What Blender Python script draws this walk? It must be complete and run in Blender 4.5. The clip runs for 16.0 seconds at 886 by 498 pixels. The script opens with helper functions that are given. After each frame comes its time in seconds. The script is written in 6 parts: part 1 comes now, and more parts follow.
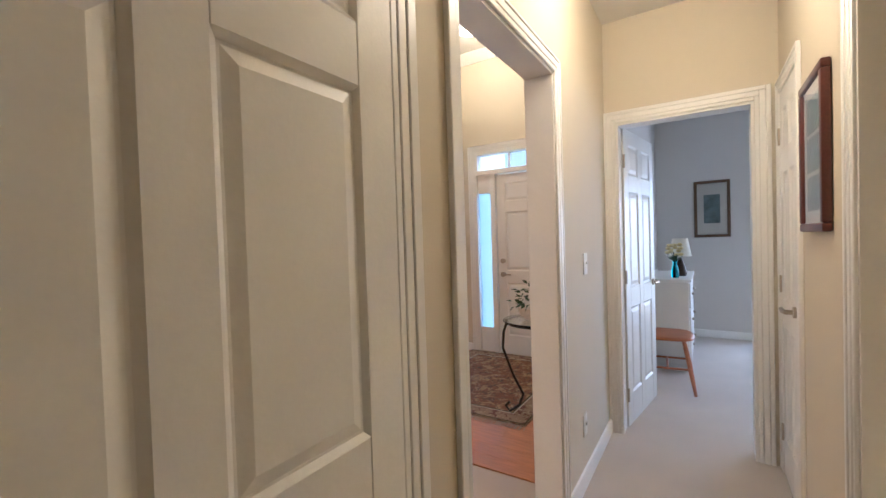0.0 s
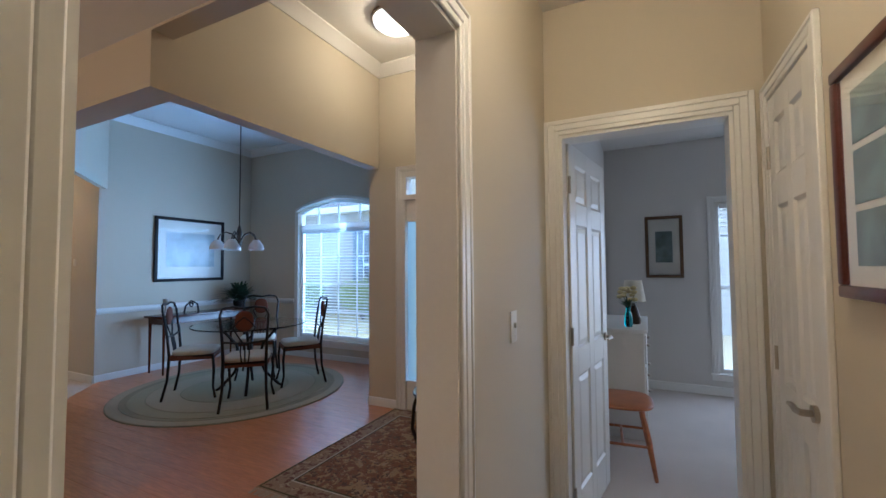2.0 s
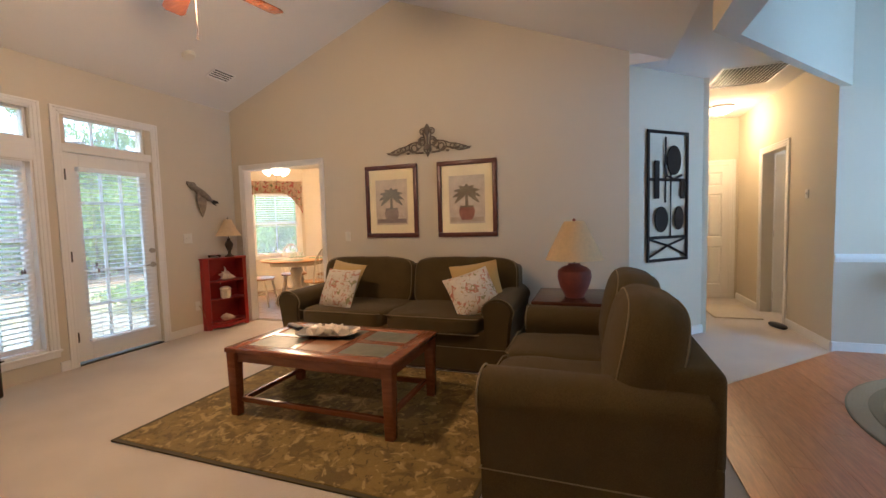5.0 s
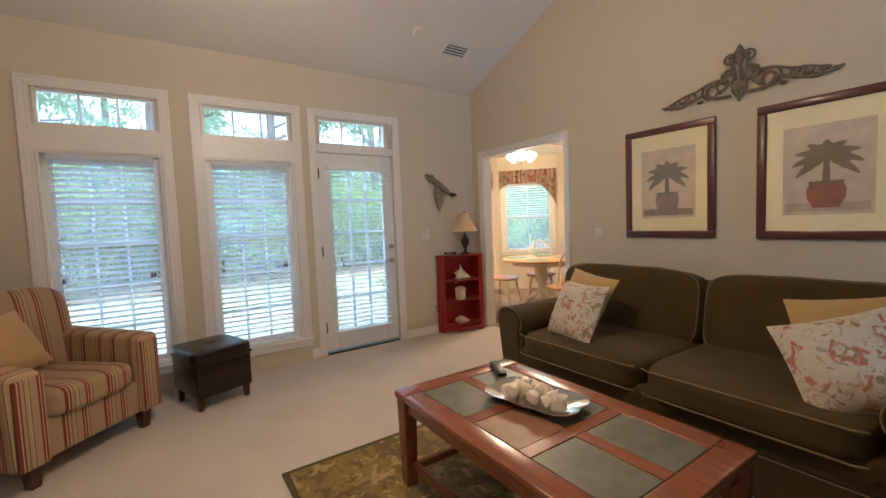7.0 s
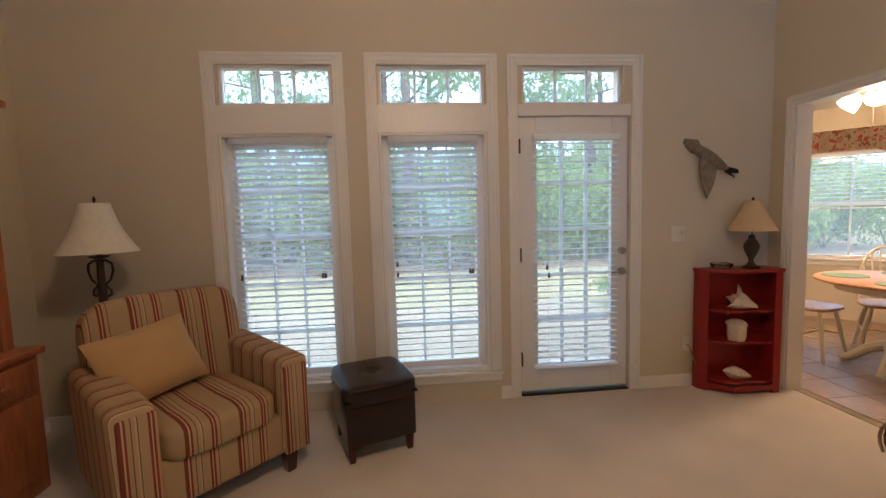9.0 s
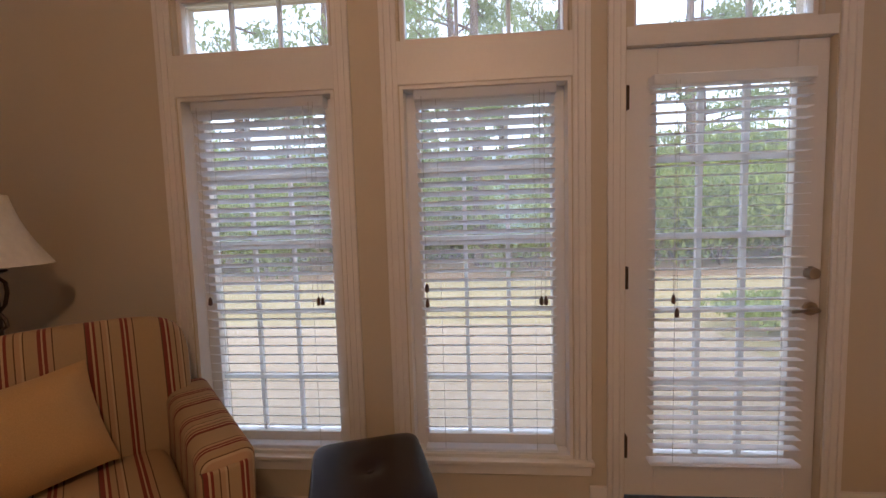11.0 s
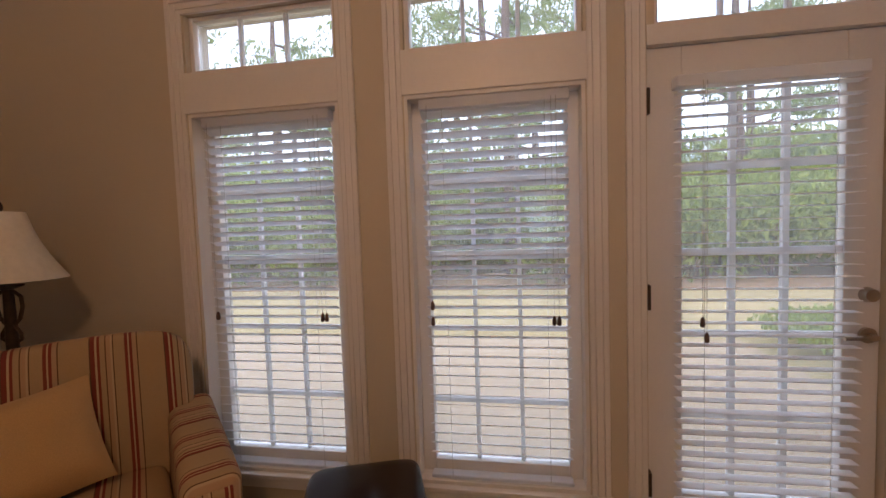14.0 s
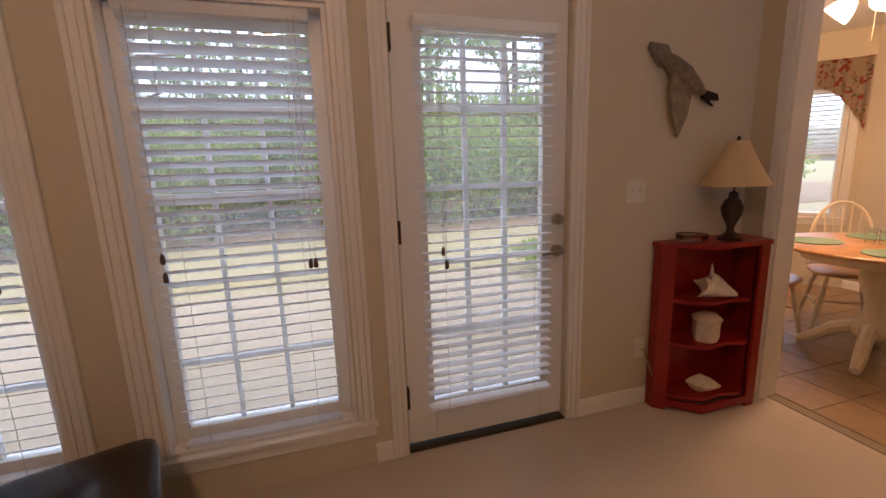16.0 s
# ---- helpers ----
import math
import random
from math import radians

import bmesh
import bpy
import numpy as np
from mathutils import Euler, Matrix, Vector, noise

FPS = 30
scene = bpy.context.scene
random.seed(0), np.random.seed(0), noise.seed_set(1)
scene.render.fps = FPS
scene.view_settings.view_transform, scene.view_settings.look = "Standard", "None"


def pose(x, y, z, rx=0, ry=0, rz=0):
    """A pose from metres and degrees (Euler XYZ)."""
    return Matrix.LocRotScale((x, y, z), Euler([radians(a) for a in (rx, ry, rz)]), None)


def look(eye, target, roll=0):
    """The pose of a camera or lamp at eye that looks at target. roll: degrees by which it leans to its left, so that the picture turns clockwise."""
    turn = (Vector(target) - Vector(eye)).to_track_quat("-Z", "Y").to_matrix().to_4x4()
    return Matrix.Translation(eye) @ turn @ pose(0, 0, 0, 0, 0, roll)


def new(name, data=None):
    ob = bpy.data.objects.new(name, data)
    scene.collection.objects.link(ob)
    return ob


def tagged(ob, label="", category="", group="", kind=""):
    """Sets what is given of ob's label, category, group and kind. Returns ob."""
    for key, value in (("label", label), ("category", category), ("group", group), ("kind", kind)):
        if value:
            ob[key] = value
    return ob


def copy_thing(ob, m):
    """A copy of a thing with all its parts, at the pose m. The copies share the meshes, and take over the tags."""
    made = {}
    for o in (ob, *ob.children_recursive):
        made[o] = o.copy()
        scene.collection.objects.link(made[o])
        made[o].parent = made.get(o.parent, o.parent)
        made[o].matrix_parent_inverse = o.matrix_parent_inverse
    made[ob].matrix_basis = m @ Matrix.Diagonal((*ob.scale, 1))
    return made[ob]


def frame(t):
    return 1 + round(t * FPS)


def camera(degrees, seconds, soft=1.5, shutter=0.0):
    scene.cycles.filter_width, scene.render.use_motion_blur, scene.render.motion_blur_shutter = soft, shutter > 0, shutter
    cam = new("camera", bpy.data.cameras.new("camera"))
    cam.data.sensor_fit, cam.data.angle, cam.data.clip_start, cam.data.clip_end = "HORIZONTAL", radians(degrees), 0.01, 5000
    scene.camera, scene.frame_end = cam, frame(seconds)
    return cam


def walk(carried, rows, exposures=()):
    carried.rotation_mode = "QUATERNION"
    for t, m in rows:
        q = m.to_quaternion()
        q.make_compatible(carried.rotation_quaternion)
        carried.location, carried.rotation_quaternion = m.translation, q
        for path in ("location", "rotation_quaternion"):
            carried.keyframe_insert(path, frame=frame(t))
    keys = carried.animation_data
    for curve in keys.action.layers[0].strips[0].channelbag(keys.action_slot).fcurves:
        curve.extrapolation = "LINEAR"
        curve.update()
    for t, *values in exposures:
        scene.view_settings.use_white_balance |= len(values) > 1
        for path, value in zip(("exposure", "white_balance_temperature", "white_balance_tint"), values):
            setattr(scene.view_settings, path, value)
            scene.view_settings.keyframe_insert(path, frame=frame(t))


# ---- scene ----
cam = camera(93.9, 16.0)
PATH = [
    (0, (1.878, 1.332, 1.316), (0.805, 3.019, 1.274), -1.8),
    (0.5, (1.843, 1.616, 1.352), (1.214, 3.511, 1.467), -0.5),
    (1, (1.781, 1.887, 1.38), (1.391, 3.841, 1.55), 0.4),
    (1.5, (1.78, 2.045, 1.364), (1.245, 3.965, 1.527), 0.2),
    (2, (1.773, 2.139, 1.385), (0.889, 3.931, 1.474), -0.4),
    (2.5, (1.72, 2.212, 1.348), (0.462, 3.767, 1.324), -1.2),
    (3, (1.61, 2.368, 1.314), (0.009, 3.564, 1.229), -1.8),
    (3.5, (1.362, 2.551, 1.329), (-0.501, 3.269, 1.213), -2.0),
    (4, (1.078, 2.706, 1.302), (-0.914, 2.827, 1.163), -2.2),
    (4.2, (0.978, 2.757, 1.294), (-1.016, 2.676, 1.155), -2.1),
    (6.3, (-0.435, 2.584, 1.308), (-1.986, 1.328, 1.179), -1.6),
    (6.5, (-0.514, 2.483, 1.325), (-1.993, 1.143, 1.193), -1.8),
    (7, (-0.752, 2.218, 1.314), (-1.862, 0.559, 1.183), -2.2),
    (7.5, (-0.902, 1.926, 1.325), (-1.583, 0.05, 1.189), -2.0),
    (8, (-0.963, 1.584, 1.367), (-1.329, -0.377, 1.222), -1.1),
    (8.2, (-0.999, 1.47, 1.377), (-1.283, -0.503, 1.213), -1.0),
    (10.3, (-1.464, 0.309, 1.337), (-1.549, -1.682, 1.172), -2.4),
    (10.5, (-1.451, 0.206, 1.324), (-1.456, -1.787, 1.164), -2.3),
    (11, (-1.402, -0.025, 1.357), (-1.235, -2.012, 1.199), -1.7),
    (11.5, (-1.401, -0.135, 1.321), (-1.083, -2.088, 1.03), -1.4),
    (12, (-1.44, -0.144, 1.264), (-1.04, -2.07, 0.899), -1.5),
    (12.5, (-1.508, -0.173, 1.278), (-1.054, -2.096, 0.969), -1.9),
    (13, (-1.544, -0.172, 1.373), (-1.047, -2.099, 1.182), -2.2),
    (13.5, (-1.539, -0.16, 1.39), (-1.045, -2.093, 1.249), -2.2),
    (14, (-1.521, -0.133, 1.378), (-1.186, -2.102, 1.265), -1.9),
    (14.5, (-1.645, -0.135, 1.424), (-1.765, -2.128, 1.31), -1.9),
    (15, (-1.716, -0.134, 1.421), (-2.229, -2.055, 1.209), -2.3),
    (15.5, (-1.745, -0.151, 1.33), (-2.411, -2.003, 0.975), -2.5),
    (16, (-1.739, -0.168, 1.321), (-2.292, -2.052, 0.943), -2.0),
]
EXPOSURES = [(0, 1.92, 4600, 14), (0.7, 1.08, 4300, 15), (1.2, .85, 4400, 16), (2.0, .92, 4650, 12), (2.5, 1.08, 4800, 10), (3.0, 1.28, 4800, 12), (3.5, 1.4, 4650, 11), (4.2, 1.55, 5250, 10), (6.3, 1.55, 4750, 6), (7.0, 1.45, 4600, 3), (7.6, 1.36, 4500, 3), (8.2, 1.24, 4550, 3), (10.3, .75, 5800, 24), (10.7, .68, 5800, 24), (11, .6, 5800, 24), (11.6, .75, 5900, 26), (12.4, .75, 5950, 26), (13, .6, 5950, 26), (14.5, .53, 5950, 26), (15, .52, 5900, 25), (16, .62, 5850, 25)]
walk(cam, [(t, look(eye, target, roll)) for t, eye, target, roll in PATH], EXPOSURES)

# ---- light ----
world = bpy.data.worlds.new("world")
scene.world = world
world.use_nodes = True
sky = world.node_tree.nodes.new("ShaderNodeTexSky")
sky.sky_type, sky.sun_disc, sky.sun_elevation, sky.sun_rotation = "NISHITA", False, radians(62), radians(-15)
sky.air_density, sky.dust_density = 1.2, 2.0
world.node_tree.links.new(sky.outputs[0], world.node_tree.nodes["Background"].inputs[0])
world.node_tree.nodes["Background"].inputs[1].default_value = 0.15
sun_data = bpy.data.lights.new("sun", "SUN")
sun_data.energy, sun_data.angle, sun_data.color = 4.3, radians(178), (.84, .95, 1)
new("sun", sun_data).matrix_basis = look((-.4, 1.2, 9), (0, 0, 0))


def bulb(name, x, y, z, watts, color=(1, .72, .42), radius=.06):
    data = bpy.data.lights.new(name, "POINT")
    data.energy, data.color, data.shadow_soft_size = watts, color, radius
    ob = new(name, data)
    ob.location = (x, y, z)
    return ob


def sky_lamp(name, x, y, z, w, h, watts, tilt, color, spread=180, turn=0):
    """An area lamp added at a window in place of daylight, shining in along -y; a negative tilt turns it up."""
    data = bpy.data.lights.new(name, "AREA")
    data.shape, data.size, data.size_y, data.energy, data.color = "RECTANGLE", w, h, watts, color
    data.spread = radians(spread)
    new(name, data).matrix_basis = pose(x, y, z, -90 + tilt, 0, turn)


# added lamps just inside the dining window, aimed aside to brighten ceiling and west walls
sky_lamp("dining_daylight_fill", -2.45, 7.005, 1.30, 1.4, 1.8, 9, -50, (.32, .62, 1), 100)
sky_lamp("dining_daylight_fill", -2.45, 7.0, 1.30, 1.4, 1.8, 15, -12, (.58, .80, 1), 110, -38)
# added lamp at the unseen right part of the bedroom window
sky_lamp("bedroom_daylight_fill", 3.70, 7.60, 1.2, 1.1, 1.6, 8, 0, (1, .97, .93))

WARM = (1, .59, .27)
SOFTW = (1, .70, .35)
bulb("foyer_bulb", -.03, 4.95, 3.29, 9, SOFTW, .05)
# stays out of view; added because the hall walls are bright
bulb("unseen_hall_bulb", 1.77, 3.03, 2.53, 9.5, SOFTW, .1)
bulb("vanity_bulb", 2.57, 3.35, 2.05, 15, SOFTW, .02)
bulb("vanity_bulb", 2.77, 3.35, 2.05, 15, SOFTW, .02)
bulb("vanity_bulb", 2.97, 3.35, 2.05, 15, SOFTW, .02)
bulb("fan_bulb", -1.40, .59, 2.615, 46, WARM, .10)
bulb("nook_bulb", -5.0, -2.02, 2.08, 28, WARM, .1)
bulb("nook_bulb", -4.77, -1.84, 2.08, 28, WARM, .1)
bulb("corridor_bulb", -6.2, 4.38, 2.5, 14, (1, .62, .28), .1)
# added to brighten the guest bathroom; it has no fixture
bulb("guest_bath_fill", -5.7, 5.6, 2.3, 7, (1, .85, .65), .1)


# ---- materials ----
def mat(name, rgb, rough=.5, metal=0.0, grain=(40, .08), blotch=(2.5, .06), bump=None, spec=.5, coat=0.0, stretch=None, rgb2=None, sheen=0.0):
    m = bpy.data.materials.new(name)
    m.use_nodes = True
    nt, n, l = m.node_tree, m.node_tree.nodes, m.node_tree.links
    b = n["Principled BSDF"]
    b.inputs["Roughness"].default_value, b.inputs["Metallic"].default_value = rough, metal
    b.inputs["Specular IOR Level"].default_value, b.inputs["Coat Weight"].default_value = spec, coat
    b.inputs["Sheen Weight"].default_value = sheen
    co = n.new("ShaderNodeTexCoord").outputs["Object"]
    if stretch:
        mp = n.new("ShaderNodeMapping")
        mp.inputs["Scale"].default_value = stretch
        l.new(co, mp.inputs[0])
        co = mp.outputs[0]

    def noise_at(scale, detail=3):
        t = n.new("ShaderNodeTexNoise")
        t.inputs["Scale"].default_value, t.inputs["Detail"].default_value = scale, detail
        l.new(co, t.inputs["Vector"])
        return t.outputs[0]

    def mix(f, a, c):
        x = n.new("ShaderNodeMix")
        x.data_type = "RGBA"
        l.new(f, x.inputs[0])
        for k, v in ((6, a), (7, c)):
            if isinstance(v, tuple):
                x.inputs[k].default_value = (*v, 1)
            else:
                l.new(v, x.inputs[k])
        return x.outputs[2]

    lo = tuple(max(0, c * (1 - 2 * grain[1])) for c in rgb)
    hi = tuple(min(1, c * (1 + 2 * grain[1])) for c in (rgb2 or rgb))
    col = mix(noise_at(grain[0]), lo, hi)
    blo = n.new("ShaderNodeMix")
    blo.data_type, blo.blend_type = "RGBA", "MULTIPLY"
    blo.inputs[0].default_value = 1
    l.new(col, blo.inputs[6])
    a = blotch[1]
    l.new(mix(noise_at(blotch[0], 2), (1 - 2 * a,) * 3, (1.0,) * 3), blo.inputs[7])
    l.new(blo.outputs[2], b.inputs["Base Color"])
    if bump:
        bp = n.new("ShaderNodeBump")
        bp.inputs["Strength"].default_value, bp.inputs["Distance"].default_value = .6, bump[1]
        l.new(noise_at(bump[0], 4), bp.inputs["Height"])
        l.new(bp.outputs[0], b.inputs["Normal"])
    return m


def ramp_mat(name, axis, period, stops, rough=.85, warp=0.0, bump=None):
    """Stripes across one axis of the object."""
    m = mat(name, (.5, .5, .5), rough, bump=bump or (700, .0006))
    n, l = m.node_tree.nodes, m.node_tree.links
    sep = n.new("ShaderNodeSeparateXYZ")
    l.new(n["Texture Coordinate"].outputs["Object"], sep.inputs[0])
    div, fr, rp = n.new("ShaderNodeMath"), n.new("ShaderNodeMath"), n.new("ShaderNodeValToRGB")
    div.operation, fr.operation, div.inputs[1].default_value = "DIVIDE", "FRACT", period
    l.new(sep.outputs[axis], div.inputs[0])
    l.new(div.outputs[0], fr.inputs[0])
    l.new(fr.outputs[0], rp.inputs[0])
    rp.color_ramp.interpolation = "CONSTANT"
    e = rp.color_ramp.elements
    while len(e) < len(stops):
        e.new(.5)
    for k, (p, c) in enumerate(stops):
        e[k].position, e[k].color = p, (*c, 1)
    gr = n.new("ShaderNodeTexNoise")
    gr.inputs["Scale"].default_value = 300
    mx = n.new("ShaderNodeMix")
    mx.data_type, mx.blend_type = "RGBA", "MULTIPLY"
    mx.inputs[0].default_value = .35
    l.new(rp.outputs[0], mx.inputs[6])
    l.new(gr.outputs[0], mx.inputs[7])
    l.new(mx.outputs[2], n["Principled BSDF"].inputs["Base Color"])
    return m


def blotch_mat(name, base, spots, rough=.9, scale=9.0, bump=(500, .001), soft=.03):
    """A woven pattern of scattered motifs: cells coloured by chance, over a ground colour."""
    m = mat(name, base, rough, bump=bump)
    n, l = m.node_tree.nodes, m.node_tree.links
    prev = n["Principled BSDF"].inputs["Base Color"].links[0].from_socket
    co = n["Texture Coordinate"].outputs["Object"]
    for k, (rgb, size, reach) in enumerate(spots):
        mp = n.new("ShaderNodeMapping")
        mp.inputs["Location"].default_value = (1.7 * k + .3, 2.3 * k, .9 * k)
        l.new(co, mp.inputs[0])
        ns = n.new("ShaderNodeTexNoise")
        ns.inputs["Scale"].default_value, ns.inputs["Detail"].default_value = scale * size, 2.5
        ns.inputs["Distortion"].default_value = 1.2
        l.new(mp.outputs[0], ns.inputs["Vector"])
        rp = n.new("ShaderNodeValToRGB")
        rp.color_ramp.elements[0].position, rp.color_ramp.elements[1].position = reach, reach + soft
        l.new(ns.outputs[0], rp.inputs[0])
        mx = n.new("ShaderNodeMix")
        mx.data_type = "RGBA"
        l.new(rp.outputs[0], mx.inputs[0])
        l.new(prev, mx.inputs[6])
        mx.inputs[7].default_value = (*rgb, 1)
        prev = mx.outputs[2]
    l.new(prev, n["Principled BSDF"].inputs["Base Color"])
    return m


def glow(name, rgb, strength):
    m = bpy.data.materials.new(name)
    m.use_nodes = True
    b = m.node_tree.nodes["Principled BSDF"]
    b.inputs["Base Color"].default_value = (.8, .78, .7, 1)
    b.inputs["Emission Color"].default_value = (*rgb, 1)
    b.inputs["Emission Strength"].default_value = strength
    return m


def clear(name, ior=1.45, tint=(1, 1, 1), rough=0.0):
    m = bpy.data.materials.new(name)
    m.use_nodes = True
    b = m.node_tree.nodes["Principled BSDF"]
    b.inputs["Base Color"].default_value = (*tint, 1)
    b.inputs["Transmission Weight"].default_value, b.inputs["IOR"].default_value, b.inputs["Roughness"].default_value = 1, ior, rough
    return m


def shade_mat(name, rgb):
    """Thin cloth of a lampshade: dull, with a little light through it."""
    m = mat(name, rgb, .9, bump=(500, .0008))
    m.node_tree.nodes["Principled BSDF"].inputs["Transmission Weight"].default_value = .04
    return m


WALL = mat("wall_paint", (.60, .535, .415), .75, grain=(300, .02), blotch=(1.2, .03), bump=(260, .0008))
BEDWALL = mat("bedroom_paint", (.64, .61, .57), .75, grain=(300, .02), blotch=(1.2, .03), bump=(260, .0008))
BATHWALL = mat("bath_paint", (.68, .61, .38), .75, grain=(300, .02), blotch=(1.2, .03))
CEIL = mat("ceiling_paint", (.74, .72, .68), .9, grain=(180, .03), blotch=(1, .02), bump=(160, .002))
TRIM = mat("white_trim_paint", (.78, .76, .72), .35, grain=(60, .015), blotch=(3, .03))
DOORP = mat("white_door_paint", (.76, .74, .70), .38, grain=(90, .015), blotch=(2, .03), bump=(120, .0004))
CARPET = mat("carpet", (.63, .55, .475), .97, grain=(420, .22), blotch=(2.2, .15), bump=(330, .006), spec=.1, sheen=.3)
PLANK = mat("laminate_plank", (.48, .19, .072), .28, grain=(9, .16), blotch=(1.4, .1), stretch=(1, 9, 4), rgb2=(.58, .245, .10), bump=(30, .0003))
SUBFLOOR = mat("joint_shade", (.24, .09, .035), .5)
TILE = mat("floor_tile", (.33, .22, .12), .35, grain=(14, .14), blotch=(3, .12), bump=(40, .0008))
GROUT = mat("grout", (.28, .23, .17), .9)
OLIVE = mat("olive_chenille", (.088, .060, .022), .95, grain=(220, .25), blotch=(5, .16), bump=(260, .004), sheen=.08, spec=.12)
PIPING = mat("piping_cord", (.22, .17, .09), .9)
FLORAL = blotch_mat("floral_print", (.62, .55, .44), [((.42, .17, .11), 1.5, .575), ((.27, .24, .11), 2.0, .60), ((.48, .33, .19), 2.4, .61)], scale=10, soft=.06)
GOLDC = mat("gold_cloth", (.47, .31, .09), .8, grain=(300, .1), bump=(320, .002), sheen=.2)
TANC = mat("tan_cushion_cloth", (.50, .31, .12), .8, grain=(300, .1), blotch=(5, .1), bump=(320, .002), sheen=.2)
CHERRY = mat("cherry_wood", (.19, .052, .016), .25, grain=(7, .18), blotch=(2, .12), stretch=(8, 1, 8), rgb2=(.24, .075, .026), coat=.2)
DARKCHERRY = mat("dark_cherry_wood", (.075, .022, .012), .25, grain=(9, .18), stretch=(8, 1, 8), coat=.2)
FRAMEW = mat("mahogany_frame", (.085, .018, .012), .35, grain=(20, .2), stretch=(1, 6, 6), coat=.3)
SLATE = mat("slate_inlay", (.15, .15, .115), .45, grain=(16, .25), blotch=(6, .2), bump=(40, .0015))
SLATEB = mat("rust_slate_inlay", (.28, .14, .065), .45, grain=(16, .25), blotch=(6, .2), bump=(40, .0015))
LEATHER = mat("dark_brown_leather", (.014, .006, .005), .24, grain=(60, .2), bump=(180, .0012))
PINE = mat("honey_pine", (.36, .105, .030), .45, grain=(6, .2), blotch=(2, .14), stretch=(7, 7, 1), rgb2=(.47, .155, .048), coat=.0)
REDP = mat("red_paint", (.30, .013, .009), .35, grain=(50, .1), blotch=(4, .15))
IRON = mat("black_iron", (.018, .015, .013), .45, .6, grain=(80, .2), bump=(90, .0008))
BRONZE = mat("bronze_iron", (.055, .036, .022), .5, .5, grain=(70, .25), bump=(90, .001))
PEWTER = mat("pewter_iron", (.10, .085, .065), .5, .6, grain=(60, .3), bump=(70, .001))
ANTIQ = mat("antique_bronze_iron", (.17, .135, .095), .6, .25, grain=(60, .35), bump=(70, .001))
NICKEL = mat("satin_nickel", (.45, .40, .33), .28, 1.0, grain=(60, .05))
SILVER = mat("polished_tray", (.75, .74, .72), .12, 1.0, grain=(60, .05))
SHADE = shade_mat("linen_shade", (.88, .82, .70))
SHADEY = shade_mat("pleated_shade", (.74, .55, .30))
TERRA = mat("terracotta_glaze", (.23, .055, .035), .4, grain=(25, .15), blotch=(6, .12))
SHELL = mat("sea_shell", (.72, .62, .50), .45, grain=(30, .15), bump=(60, .002))
BLIND = mat("white_vinyl_slat", (.90, .91, .92), .4, grain=(40, .02), blotch=(4, .02))
SASH = mat("white_vinyl_sash", (.88, .89, .90), .4, grain=(40, .02))
TASSEL = mat("walnut_tassel", (.10, .05, .03), .5)
CORD = mat("blind_cord", (.6, .58, .54), .8)
GLASS = clear("window_glass", 1.45)
GLASSF = clear("front_window_glass", 1.45, (.86, .94, .98))
TABLEGLASS = clear("table_glass", 1.5, (.90, .97, .95))
MIRROR = mat("mirror_silver", (.9, .9, .9), .01, 1.0, grain=(5, 0), blotch=(5, 0))
PLASTIC = mat("ivory_plastic", (.72, .69, .60), .4, grain=(50, .01))
BLACKP = mat("black_plastic", (.015, .015, .016), .4)
PAPER = mat("cream_mat_board", (.68, .60, .37), .9, grain=(200, .02))
PRINT = mat("faded_print_paper", (.50, .42, .32), .9, grain=(15, .1), blotch=(7, .12))
PRINTB = mat("print_shadow_paper", (.40, .32, .23), .9, grain=(15, .12), blotch=(7, .15))
INKG = mat("print_grey_green", (.15, .145, .125), .9, grain=(30, .2))
INKO = mat("print_olive", (.17, .135, .08), .9, grain=(30, .2))
INKP = mat("print_plum", (.21, .165, .145), .9, grain=(20, .25))
INKR = mat("print_rust", (.24, .095, .055), .9, grain=(20, .25))
SEASC = mat("seascape_print", (.36, .50, .58), .6, grain=(5, .2), blotch=(3, .25), rgb2=(.62, .68, .70))
PRTEAL = mat("teal_print", (.22, .30, .30), .6, grain=(12, .35), blotch=(6, .3))
WHITEP = mat("white_mat_board", (.70, .68, .62), .8, grain=(100, .02))
GOLDF = mat("bronze_gilt_frame", (.13, .075, .035), .4, .3, grain=(40, .2))
CREAMW = mat("cream_painted_wood", (.70, .62, .48), .4, grain=(30, .05), blotch=(4, .06))
OAKSEAT = mat("golden_oak", (.42, .20, .065), .35, grain=(8, .2), stretch=(1, 8, 8), rgb2=(.5, .27, .1))
CHAIRW = mat("orange_maple", (.33, .10, .03), .35, grain=(8, .2), stretch=(1, 1, 8), rgb2=(.40, .14, .045))
PLACEMAT = mat("sage_placemat", (.20, .30, .22), .9, grain=(150, .15))
SEATC = mat("ivory_seat_cloth", (.55, .50, .42), .9, grain=(120, .1), bump=(250, .002))
BURG = mat("carved_mahogany", (.15, .045, .02), .85, grain=(120, .15))
FERN = mat("fern_leaf", (.025, .055, .025), .6, grain=(15, .35))
PLANTL = mat("ivy_leaf", (.03, .075, .035), .5, grain=(15, .35))
LEAF = mat("shrub_leaf", (.19, .26, .055), .7, grain=(3, .2), blotch=(.8, .15), rgb2=(.27, .31, .09))
NEEDLE = mat("pine_needles", (.14, .21, .07), .7, grain=(3, .2), blotch=(.6, .15), rgb2=(.20, .25, .12))
BARK = mat("pine_bark", (.17, .11, .08), .95, grain=(9, .3), bump=(14, .03), stretch=(1, 1, .3))
GRASS = mat("dry_winter_lawn", (.48, .35, .11), .95, grain=(60, .22), blotch=(.5, .2), bump=(90, .02), rgb2=(.48, .38, .18))
